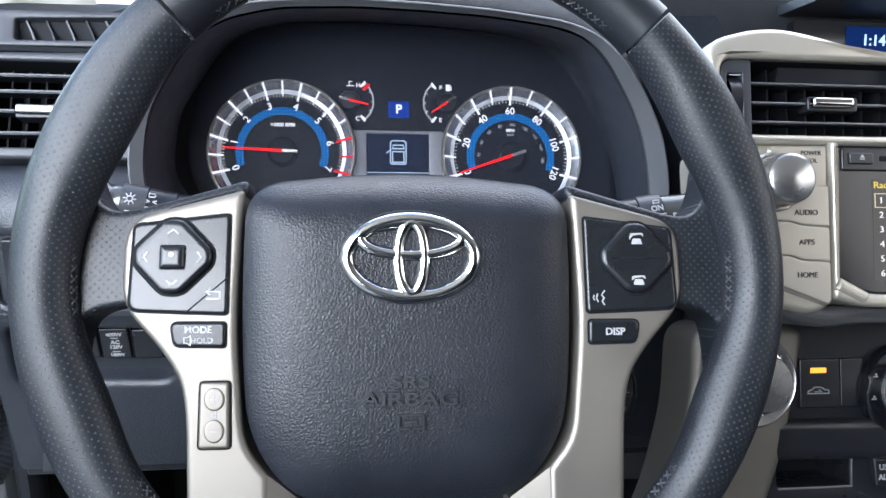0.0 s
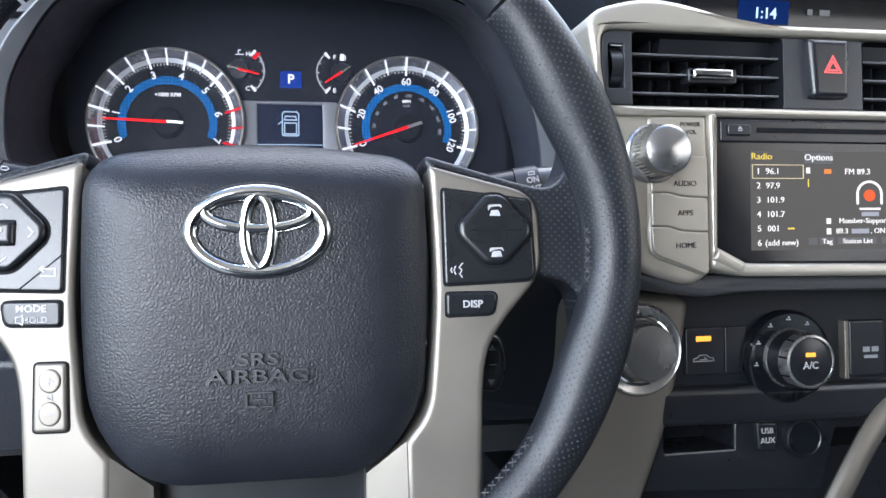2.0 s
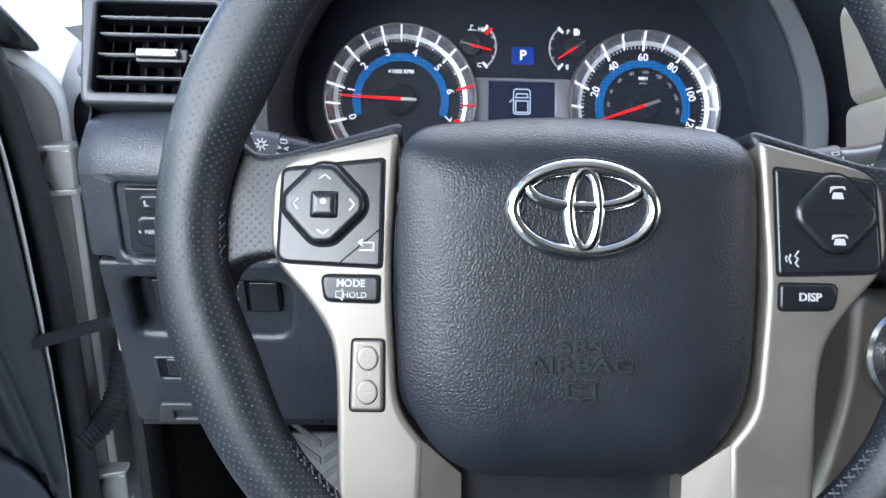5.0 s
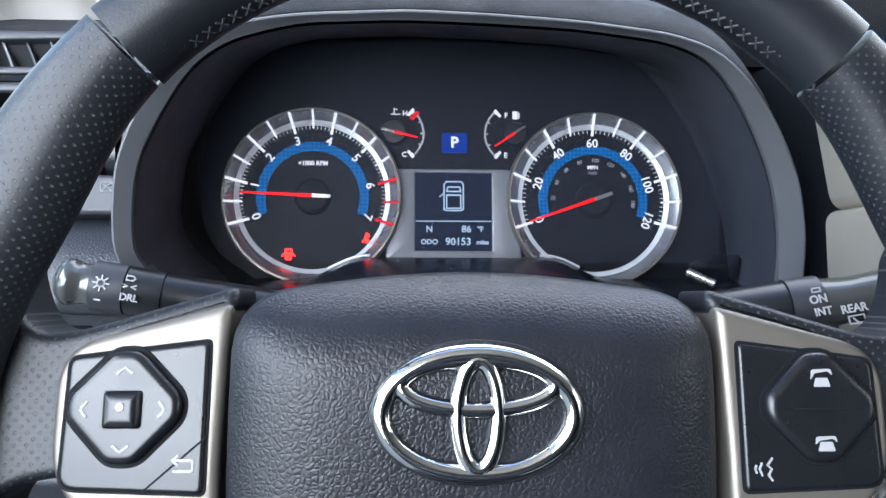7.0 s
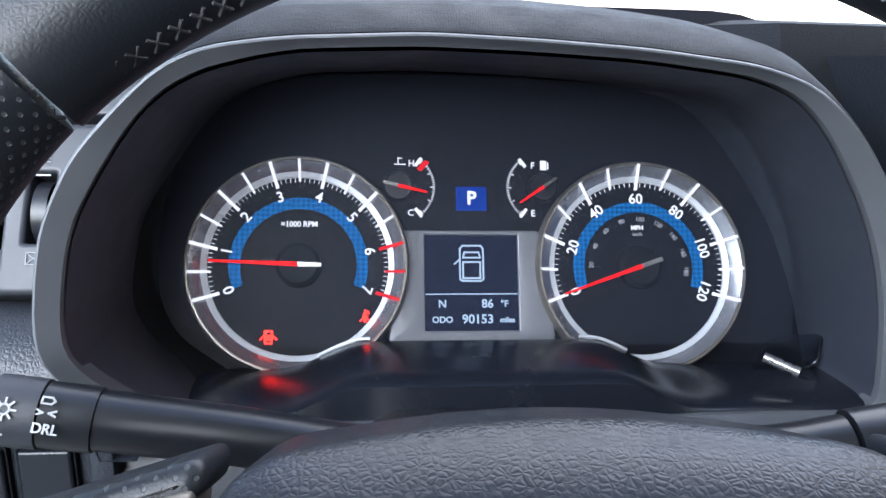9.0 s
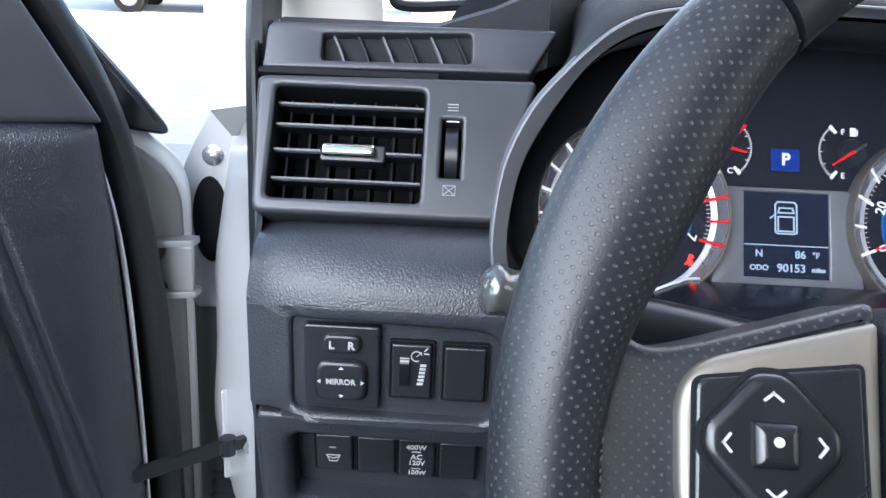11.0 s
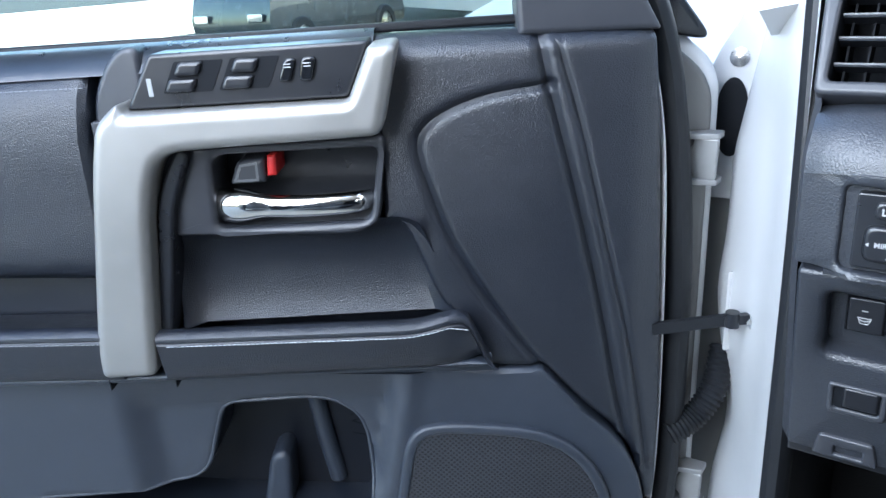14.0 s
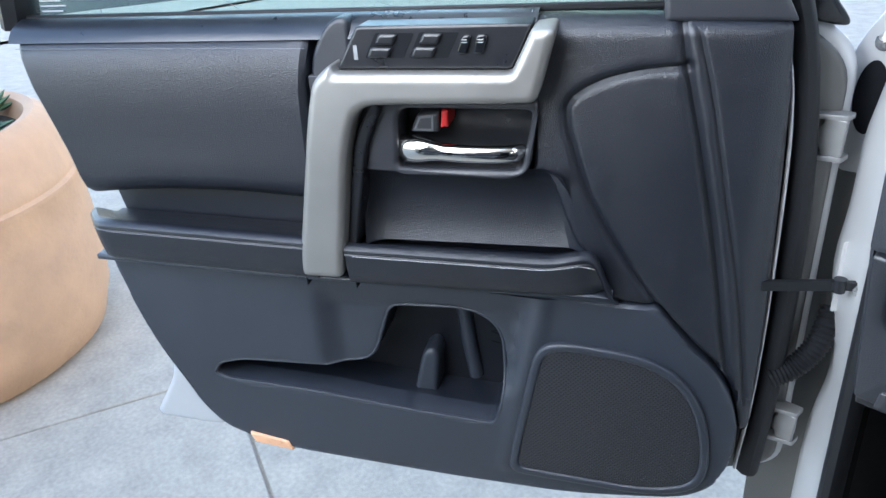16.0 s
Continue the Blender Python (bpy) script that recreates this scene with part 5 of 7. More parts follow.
# ---- centre of the dashboard ----
STACK = plane_at((0.343, 0.456, 1.223), 20)
stack = thing("centre_stack", STACK, "silver framed centre stack of the dashboard", "centre stack")
WARM = mat("champagne_silver_trim", (0.41, 0.380, 0.325), 0.34, metal=0.55, var=0.05, bump=0.03, bscale=2500)
# silver frame: round the vents and down to the radio
outer = rpoly([(-0.103, 0.090, 0.016), (-0.060, 0.102, 0.02), (-0.020, 0.096, 0.02), (0.006, 0.0865, 0.02), (0.42, 0.090, 0.002), (0.42, 0.0235, 0.002), (-0.092, 0.0235, 0.01)])
part("vent_frame", ring_plate(outer, rpoly([(-0.0915, 0.0300, 0.008), (0.395, 0.0300, 0.004), (0.395, 0.0800, 0.004), (-0.0915, 0.0800, 0.010)]), -0.05, 0.006, 0.004, -0.02, n=96), WARM, stack, "champagne silver vent frame")
left = rpoly([(-0.096, 0.0240, 0.01), (-0.012, 0.0240, 0.001), (-0.012, -0.080, 0.010), (-0.030, -0.090, 0.01), (-0.072, -0.078, 0.02), (-0.094, -0.03, 0.02)])
part("side_frame", plate(left, -0.05, 0.002, 0.004), WARM, stack, "champagne silver side frame")
part("lower_frame", plate(rpoly([(-0.0160, -0.0690, 0.002), (0.006, -0.0752, 0.01), (0.42, -0.0825, 0.001), (0.42, -0.0905, 0.001), (0.003, -0.0838, 0.01), (-0.0175, -0.0780, 0.004)]), -0.05, 0.007, 0.003), WARM, stack, "champagne silver lower frame")
part("inner_edge", plate(rpoly([(-0.0178, 0.0250, 0.002), (-0.0118, 0.0250, 0.002), (-0.0130, -0.0650, 0.001), (-0.0172, -0.0720, 0.003)]), -0.02, 0.0085, 0.003), WARM, stack)
part("inner_edge", plate(rpoly([(-0.0128, -0.0640, 0.001), (0.0090, -0.0752, 0.004), (0.004, -0.0825, 0.004), (-0.0172, -0.0722, 0.002)]), -0.02, 0.0082, 0.003), WARM, stack)
part("under_edge", plate(rpoly([(-0.085, -0.074, 0.01), (-0.03, -0.083, 0.02), (0.42, -0.0890, 0.002), (0.42, -0.1000, 0.002), (0.010, -0.0950, 0.02), (-0.020, -0.0990, 0.02), (-0.060, -0.0880, 0.02)]), -0.09, -0.004, 0.006), mat("gunmetal_plastic", (0.075, 0.077, 0.082), 0.38, metal=0.3, var=0.06), stack, "gunmetal lower edge")
# vents
air_vent(plane_at((0.343, 0.456, 1.223), 20), -0.0690, 0.0305, 0.0425, 0.0790, 3, 8, "black louvred centre vent with a chrome slider", (-0.0115, 0.0525, 0.0150), None, levels=(0.19, 0.455, 0.725))
air_vent(plane_at((0.343, 0.456, 1.223), 20), 0.1050, 0.0305, 0.2165, 0.0790, 3, 8, "black louvred passenger-side centre vent with a chrome slider", (0.16, 0.0525, 0.0150), None, levels=(0.19, 0.455, 0.725))
part("vent_cheek", ring_plate(rpoly([(-0.0905, 0.0308, 0.006), (-0.0690, 0.0305, 0.001), (-0.0690, 0.0792, 0.001), (-0.0905, 0.0792, 0.008)]), rect(-0.0858, 0.0415, -0.0752, 0.0705, 0.001), -0.03, 0.002, 0.001, -0.005), PLASTIC_FINE, stack)
part("vent_cheek", plate(rpoly([(0.0425, 0.0305, 0.001), (0.1050, 0.0305, 0.001), (0.1050, 0.0792, 0.001), (0.0425, 0.0792, 0.001)]), -0.03, 0.0008, 0.001), PLASTIC_FINE, stack)
tw2 = thing("vent_thumbwheel", STACK, "ridged black vent thumbwheel beside the centre vent", "thumbwheel", "vent thumbwheels")
bm = B()
rows = []
for k in range(33):
    a = math.pi * k / 32
    r = 0.0140 + (0.0004 if k % 2 else 0)
    rows.append([(x, 0.056 - r * math.cos(a), -0.010 + 0.0150 * math.sin(a)) for x in (-0.0845, -0.0765)])
rows_of(bm, rows, False)
part("wheel", bm, SMOOTH, tw2)
stroke([[(-0.0840, 0.0692), (-0.0770, 0.0692)]], 0.0007, WHITE_INK, tw2, "open_mark", 0.0022)
hz = thing("hazard_switch", STACK, "black hazard light switch with a red triangle", "switch")
part("cap", plate(rpoly([(0.0610, 0.0375, 0.003), (0.0895, 0.0375, 0.003), (0.0905, 0.0785, 0.003), (0.0580, 0.0785, 0.003)]), -0.01, 0.0075, 0.004), SMOOTH, hz)
HZ = mat("hazard_red", (0.75, 0.10, 0.10), 0.4, emit=0.25)
for r in (0.0075, 0.0042):
    pts = [(0.0760 + r * math.cos(radians(a)), 0.0585 + r * math.sin(radians(a))) for a in (90, 210, 330, 90)]
    stroke([pts], 0.0010, HZ, hz, "triangle_symbol", 0.0078)

# clock in a hooded slot above the vents
clk = thing("clock_display", plane_at((0.491, 0.612, 1.311), 12), "lit blue clock display in a dark slot", "clock")
part("slot", plate(rect(-0.11, -0.022, 0.35, 0.016, 0.004), -0.02, -0.002), GLOSSY, clk)
part("screen", plate(rect(-0.062, -0.008, -0.014, 0.012), -0.004, -0.001), glow("clock_blue", (0.002, 0.022, 0.13), 0.6), clk)
words("1:14", 0.0128, -0.037, 0.0005, -0.0005, glow("clock_digits", (0.5, 0.75, 1.0), 1.0), clk, "digits", bold=0.0002)
bars([(0.004, 0.001, 0.009, 0.006), (0.016, 0.001, 0.026, 0.006)], GREY_INK, clk, "indicator", -0.0012)
part("hood", sweep([(-0.12, 0.024, 0.006), (0.35, 0.024, 0.006)], [(-0.02, -0.004), (0.10, -0.002), (0.10, 0.004), (-0.016, 0.004)], False, (0, 1, 0)), PLASTIC, clk)

bm = B()
box(0.30, 0.492, 1.280, 0.98, 0.640, 1.2945, bm=bm)
part("clock_shelf", bm, SMOOTH, dash, "black shelf below the clock")

# ---- radio ----
radio = thing("radio", STACK, "touch-screen radio with silver buttons and a round volume knob", "radio")
part("button_plate", plate(rpoly([(-0.0595, 0.0228, 0.004), (-0.0182, 0.0233, 0.002), (-0.0182, -0.0800, 0.003), (-0.0205, -0.0832, 0.003), (-0.0575, -0.0700, 0.006), (-0.0612, -0.0640, 0.006)]), -0.01, 0.0042, 0.002), WARM, radio, "silver button plate")
for t, lt, rt, lb, rb, y in (("AUDIO", -0.0030, -0.0034, -0.0272, -0.0308, -0.0217), ("APPS", -0.0276, -0.0312, -0.0496, -0.0537, -0.0411), ("HOME", -0.0500, -0.0541, -0.0675, -0.0822, -0.0625)):
    low = [(-0.0595, lb, 0.001), (-0.0465, lb - 0.0002, 0.002), (-0.0385, rb + 0.0010, 0.002), (-0.0188, rb, 0.001)] if t != "HOME" else [(-0.0590, lb, 0.006), (-0.0205, rb, 0.003), (-0.0188, -0.0790, 0.002)]
    b = part("button", plate(rpoly(low + [(-0.0188, rt, 0.002), (-0.0385, rt + (0.0010 if t != "AUDIO" else 0.0), 0.002), (-0.0465, lt - 0.0002, 0.002), (-0.0595, lt, 0.001)]), 0.0, 0.0062, 0.0012), WARM, radio, "silver push button")
    words(t, 0.0052, -0.0355, y, 0.0064, RUBBER, b)
words("POWER", 0.0042, -0.0299, 0.0178, 0.0044, RUBBER, radio)
words("VOL", 0.0042, -0.0294, 0.0128, 0.0044, RUBBER, radio)
kn = part("volume_knob", lathe([(0.0195, 0.0), (0.0198, 0.006), (0.0185, 0.0075), (0.0185, 0.0078), (0.0165, 0.008), (0.0162, 0.022), (0.0155, 0.026), (0.0135, 0.0275), (0.0001, 0.0285)], 48, c=(-0.0567, -0.0018)), SATIN, radio, "satin silver round knob")
bm = B()
for k in range(40):
    a = 2 * math.pi * k / 40
    c = Vector((-0.0567 + 0.0164 * math.cos(a), -0.0018 + 0.0164 * math.sin(a)))
    plate(rect(c.x - 0.0004, c.y - 0.0004, c.x + 0.0004, c.y + 0.0004), 0.009, 0.020, bm=bm)
part("grip_ridge", bm, SILVER, kn)
part("front_panel", plate(rpoly([(-0.0125, 0.0240, 0.003), (0.32, 0.0240, 0.003), (0.32, -0.0805, 0.004), (0.008, -0.0760, 0.008), (-0.0135, -0.0650, 0.006)]), -0.01, 0.0028, 0.002), GLOSSY, radio, "gloss black front panel")
part("slot_bar", plate(rect(-0.0080, 0.0065, 0.315, 0.0220, 0.002), 0.0, 0.0045, 0.0012), SMOOTH, radio)
ej = part("eject_button", plate(rect(-0.0032, 0.0108, 0.0138, 0.0183, 0.0012), 0.0, 0.0062, 0.001), SMOOTH, radio)
part("eject_symbol", plate([Vector((0.0038, 0.0150)), Vector((0.0072, 0.0150)), Vector((0.0055, 0.0172))], 0.006, 0.0065), WHITE_INK, ej)
bars([(0.0038, 0.0138, 0.0072, 0.0144)], WHITE_INK, ej, w=0.0064)
part("disc_slot", plate(rect(0.0190, 0.0130, 0.139, 0.0165, 0.001), 0.002, 0.0049), DARK, radio)
scr = part("screen", plate(rect(0.0060, -0.0722, 0.1950, -0.0035), 0.002, 0.0031), glow("radio_screen", (0.10, 0.098, 0.094), 0.7), radio, "lit grey touch screen")
INK, YEL, PAN = glow("screen_white", (0.9, 0.9, 0.9), 0.75), glow("screen_yellow", (0.85, 0.65, 0.12), 0.7), glow("screen_panel", (0.16, 0.17, 0.18), 0.5)
words("Radio", 0.0064, 0.0140, -0.0075, 0.0034, YEL, scr)
bars([(0.0440, -0.0120, 0.0640, -0.0045)], PAN, scr, "tab", 0.0032)
words("Options", 0.0062, 0.0540, -0.0080, 0.0036, INK, scr)
stroke([[(0.0075, -0.0132), (0.0430, -0.0132), (0.0430, -0.0225), (0.0075, -0.0225), (0.0075, -0.0132)]], 0.0005, glow("screen_gold", (0.8, 0.7, 0.45), 0.6), scr, "row_frame", 0.0033)
for k, (a, b) in enumerate((("1", "96.1"), ("2", "97.9"), ("3", "101.9"), ("4", "101.7"), ("5", "001"), ("6", "(add new)"))):
    y = -0.0178 - 0.0099 * k
    words(a, 0.0060, 0.0115, y, 0.0034, INK, scr, "row_number")
    words(b, 0.0058, 0.0215 + (0.0015 if len(b) > 4 else 0) + (0.004 if len(b) > 6 else 0), y, 0.0034, INK, scr, "row_text")
bars([(0.0315, -0.0580, 0.0360, -0.0568)], YEL, scr, "highlight", 0.0033)
bars([(0.0462, -0.0285, 0.0468, -0.0230)], YEL, scr, "scroll_mark", 0.0033)
for q in ((0.0452, -0.0190, 0.0478, -0.0150), (0.0590, -0.0545, 0.0620, -0.0505), (0.0590, -0.0618, 0.0620, -0.0575)):
    bars([q], INK, scr, "symbol", 0.0033)
words("Member-Supported Ne", 0.0052, 0.0925, -0.0525, 0.0034, INK, scr)
words("89.3", 0.0052, 0.0700, -0.0597, 0.0034, INK, scr)
bars([(0.0770, -0.0614, 0.0895, -0.0580), (0.0845, -0.0492, 0.0970, -0.0462)], PALE_INK, scr, "station_name", 0.0033)
words(", ON THE W", 0.0052, 0.1050, -0.0597, 0.0034, INK, scr)
bars([(0.0460, -0.0690, 0.0520, -0.0640), (0.0540, -0.0690, 0.0640, -0.0640), (0.0670, -0.0690, 0.0950, -0.0640), (0.0990, -0.0690, 0.1080, -0.0640)], PAN, scr, "tab", 0.0033)
words("FM 89.3", 0.0058, 0.0820, -0.0178, 0.0034, INK, scr)
words("Tag", 0.0050, 0.0590, -0.0668, 0.0037, INK, scr)
words("Station List", 0.0048, 0.0810, -0.0668, 0.0037, INK, scr)
bars([(0.0580, -0.0192, 0.0630, -0.0160)], glow("screen_orange", (0.9, 0.3, 0.08), 0.6), scr, "marker", 0.0033)
part("station_mark", lathe([(0.0042, 0.0030), (0.0042, 0.0035), (0.0001, 0.0035)], 24, c=(0.0905, -0.0345)), glow("screen_red", (0.9, 0.15, 0.05), 0.6), scr)
stroke([[(0.0905 + 0.0088 * math.cos(radians(a)), -0.0335 + 0.0088 * math.sin(radians(a))) for a in range(0, 181, 15)], [(0.0817, -0.0335), (0.0817, -0.0400)], [(0.0993, -0.0335), (0.0993, -0.0400)], [(0.0840, -0.0440), (0.0975, -0.0440)]], 0.0016, INK, scr, "station_mark", 0.0033)

scr.matrix_basis = Matrix.Translation((0.0078, 0.0045, 0)) @ Matrix.Diagonal((1.09, 0.984, 1, 1))

# ---- climate controls below the radio ----
LOW = plane_at((0.343 + 0.0, 0.456 + 0.0, 1.223), 20) @ Matrix.Translation((0, 0, -0.06))
clim = thing("climate_control", LOW, "gloss black climate panel", "climate control")
part("panel", plate(rpoly([(-0.020, -0.085, 0.004), (0.33, -0.085, 0.004), (0.33, -0.190, 0.006), (-0.024, -0.186, 0.006)]), -0.05, -0.004, 0.003), mat("matt_black_panel", (0.0055, 0.0070, 0.0105), 0.4, var=0.1, spec=0.35), clim)
part("lower_ledge", plate(rpoly([(-0.026, -0.168, 0.003), (0.33, -0.174, 0.003), (0.33, -0.205, 0.006), (-0.028, -0.198, 0.006)]), -0.05, 0.004, 0.006), SMOOTH, clim)
rc = part("recirculation_button", plate(rect(0.0000, -0.1610, 0.0320, -0.1245, 0.002), -0.006, -0.001, 0.001), SMOOTH, clim)
bars([(0.0085, -0.1350, 0.0208, -0.1312)], LIT_AMBER, rc, "indicator_lamp", -0.0008)
stroke([[(0.0060, -0.1502), (0.0062, -0.1482), (0.0090, -0.1475), (0.0115, -0.1455), (0.0165, -0.1455), (0.0195, -0.1475), (0.0225, -0.1480), (0.0228, -0.1502), (0.0060, -0.1502)], [(0.0115, -0.1490), (0.0170, -0.1490), (0.0150, -0.1473)]], 0.0007, GREY_INK, rc, "car_symbol", -0.0007)
part("side_button", plate(rpoly([(0.0330, -0.1245, 0.002), (0.0520, -0.1245, 0.002), (0.0470, -0.1610, 0.002), (0.0330, -0.1610, 0.002)]), -0.006, -0.0015, 0.001), SMOOTH, clim)


def round_control(cx, cy, R, label, group, text):
    ob = thing("climate_dial", LOW, label, "dial", group)
    part("dial_plate", lathe([(R, -0.006), (R, 0.002), (R * 0.94, 0.005), (R * 0.92, 0.004), (R * 0.62, 0.004), (0.0001, 0.004)], 56, c=(cx, cy)), GLOSSY, ob)
    part("chrome_collar", lathe([(R * 0.63, 0.003), (R * 0.63, 0.0060), (R * 0.61, 0.0070), (R * 0.59, 0.0065)], 56, c=(cx, cy), ring=True), SATIN, ob, "chrome collar")
    k = part("knob", lathe([(R * 0.60, 0.004), (R * 0.565, 0.018), (R * 0.55, 0.0255), (R * 0.47, 0.0275), (0.0001, 0.0275)], 48, c=(cx, cy)), SMOOTH, ob)
    part("chrome_ring", lathe([(R * 0.570, 0.0185), (R * 0.560, 0.0255), (R * 0.545, 0.0278), (R * 0.50, 0.0286), (R * 0.485, 0.0278)], 56, c=(cx, cy), ring=True), SATIN, ob, "satin silver ring")
    for i in range(9):
        a = radians(10 + 40 * i)
        d = Vector((math.cos(a), math.sin(a), 0))
        part("grip_notch", tube([Vector((cx, cy, 0.0192)) + d * R * 0.570, Vector((cx, cy, 0.0255)) + d * R * 0.5585, Vector((cx, cy, 0.0275)) + d * R * 0.548], 0.0007, 6), DARK, ob)
    bm = B()
    for i in range(7):
        a = radians(190 - 33 * i)
        c = Vector((cx + R * 0.80 * math.cos(a), cy + R * 0.80 * math.sin(a)))
        plate(rect(c.x - 0.0022, c.y - 0.0003, c.x + 0.0016, c.y + 0.0006), 0.0038, 0.0043, bm=bm)
        plate(ellipse(c.x, c.y + 0.0018, 0.0008, 0.0008, 10), 0.0038, 0.0043, bm=bm)
    part("scale_mark", bm, WHITE_INK, ob)
    if text:
        bars([(cx - 0.0040, cy + 0.0036, cx + 0.0040, cy + 0.0066)], LIT_AMBER, k, "indicator_lamp", 0.0278)
        words(text, 0.0076, cx, cy - 0.0030, 0.0278, WHITE_INK, k, bold=0.0001)
    return ob


round_control(0.0845, -0.1497, 0.0365, "black airflow dial with chrome rings", "climate dials", "A/C")
part("rear_demist_button", plate(rect(0.1396, -0.1680, 0.1720, -0.1230, 0.003), -0.006, 0.001, 0.002), SMOOTH, clim)
bars([(0.1510, -0.1485, 0.1570, -0.1445), (0.1590, -0.1485, 0.1650, -0.1445), (0.1520, -0.1535, 0.1640, -0.1510)], GREY_INK, clim, w=0.0014)
part("divider", plate(rect(0.1336, -0.1690, 0.1376, -0.1230, 0.001), -0.006, 0.003, 0.001), SILVER, clim)
# fan dial in its silver side housing
fan = thing("fan_dial", LOW, "satin silver fan dial in a silver side housing", "dial", "climate dials")
part("housing", plate(rpoly([(-0.0830, -0.0960, 0.02), (-0.0060, -0.0985, 0.008), (0.0025, -0.1050, 0.006), (-0.0040, -0.1400, 0.02), (-0.0135, -0.1880, 0.03), (-0.070, -0.33, 0.02), (-0.20, -0.42, 0.01), (-0.16, -0.33, 0.02), (-0.105, -0.22, 0.02), (-0.088, -0.16, 0.02)]), -0.05, 0.004, 0.008, 4), SILVER, fan, "silver side housing")
part("dial_plate", lathe([(0.0345, 0.0), (0.0345, 0.006), (0.0325, 0.0085), (0.0310, 0.0075), (0.0001, 0.0075)], 56, c=(-0.0415, -0.1385)), SATIN, fan)
part("knob", lathe([(0.0225, 0.007), (0.0210, 0.022), (0.0195, 0.0245), (0.0001, 0.0255)], 48, c=(-0.0415, -0.1385)), SATIN, fan, "satin silver knob")
part("chrome_ring", lathe([(0.0240, 0.0075), (0.0255, 0.010), (0.0240, 0.0105)], 48, c=(-0.0415, -0.1385), ring=True), CHROME, fan)
bars([(-0.0415 + 0.0275 * math.cos(radians(a)) - 0.0005, -0.1385 + 0.0275 * math.sin(radians(a)) - 0.001, -0.0415 + 0.0275 * math.cos(radians(a)) + 0.0005, -0.1385 + 0.0275 * math.sin(radians(a)) + 0.001) for a in range(20, 170, 18)], GREY_INK, fan, "scale_mark", 0.0078)
# storage tray, sockets and the console's silver edge
TRAY = LOW @ Matrix.Translation((0.0105, 0.002, 0))
tray = thing("storage_tray", TRAY, "open black storage tray below the climate panel", "storage tray")
part("tray", ring_plate(rpoly([(-0.040, -0.184, 0.004), (0.13, -0.190, 0.004), (0.11, -0.260, 0.004), (-0.055, -0.250, 0.004)]), rect(-0.0250, -0.2230, 0.0340, -0.1980, 0.003), -0.06, -0.010, 0.002, -0.055), SMOOTH, tray)
part("tray_back", plate(rect(-0.030, -0.230, 0.040, -0.190), -0.062, -0.054), DARK, tray)
part("tray_edge", sweep([(-0.0250, -0.2235, -0.009), (0.0340, -0.2235, -0.009), (0.0345, -0.1985, -0.009)], circle(0.0009, 8), False, (0, 0, 1)), EDGE, tray)
us = thing("usb_socket", TRAY, "black media socket cover with white lettering", "socket")
part("cover", plate(rpoly([(0.0500, -0.2020, 0.002), (0.0690, -0.2030, 0.002), (0.0675, -0.2260, 0.003), (0.0520, -0.2250, 0.003)]), -0.012, -0.005, 0.002), SMOOTH, us)
words("USB", 0.0060, 0.0592, -0.2095, -0.0048, WHITE_INK, us, bold=0.0001)
words("AUX", 0.0060, 0.0596, -0.2170, -0.0048, WHITE_INK, us, bold=0.0001)
po = thing("power_socket", TRAY, "round black power socket with a lid", "socket")
part("rim", lathe([(0.0160, -0.012), (0.0160, -0.006), (0.0145, -0.004), (0.0135, -0.005), (0.0001, -0.005)], 36, c=(0.0915, -0.2170)), SMOOTH, po)
part("lid", lathe([(0.0130, -0.006), (0.0125, -0.0035), (0.0001, -0.003)], 32, c=(0.0915, -0.2170)), GLOSSY, po)
part("console_edge", sweep(smooth_path([(0.205, -0.170, 0.0), (0.165, -0.200, 0.004), (0.125, -0.245, 0.012), (0.080, -0.310, 0.02)]), circle(0.010, 12, 0.006), False, (0, 0, 1)), SILVER, clim, "silver console edge")
part("console_back", plate(rect(-0.13, -0.42, 0.35, -0.24), -0.12, -0.062), SMOOTH, clim)


# ---- driver's door, standing open ----
DOOR = plane_at((-0.408, 0.785, 0.0), 0, 34.9)
door = thing("driver_door", DOOR, "open driver's door with black trim and a silver grab handle", "car door")


def dp(pts, seg=5):
    """A door outline from (metres behind the hinge, height, corner radius)."""
    return rpoly([(-s, z, r) for s, z, r in pts], seg)


SHELL = dp([(-0.035, 1.19, 0.03), (0.02, 1.236, 0.03), (0.960, 1.236, 0.01), (0.925, 1.05, 0.05), (0.895, 0.90, 0.05), (0.885, 0.76, 0.03), (0.912, 0.665, 0.012), (0.958, 0.592, 0.005), (0.950, 0.580, 0.004), (0.852, 0.574, 0.006), (0.76, 0.592, 0.02), (0.09, 0.585, 0.05), (-0.03, 0.62, 0.03)])
shell = part("shell", plate(SHELL, -0.075, -0.012, 0.010), PAINT, door, "silver painted door shell")
part("seal", sweep([(*p, 0.018) for p in smooth_path([(-0.022, 0.64), (-0.012, 0.80), (-0.012, 1.0), (-0.024, 1.15), (-0.045, 1.25), (-0.095, 1.35), (-0.16, 1.45), (-0.22, 1.54)], 6)], circle(0.016, 12, 0.024), False, (0, 0, 1)), RUBBER, door, "black rubber door seal")
part("seal_lip", sweep([(*p, 0.048) for p in smooth_path([(-0.042, 0.66), (-0.033, 0.80), (-0.033, 1.0), (-0.040, 1.15), (-0.062, 1.24), (-0.110, 1.34), (-0.175, 1.44), (-0.24, 1.54)], 6)], circle(0.0022, 8, 0.005), False, (0, 0, 1)), PAINT, door, "thin silver trim lip")
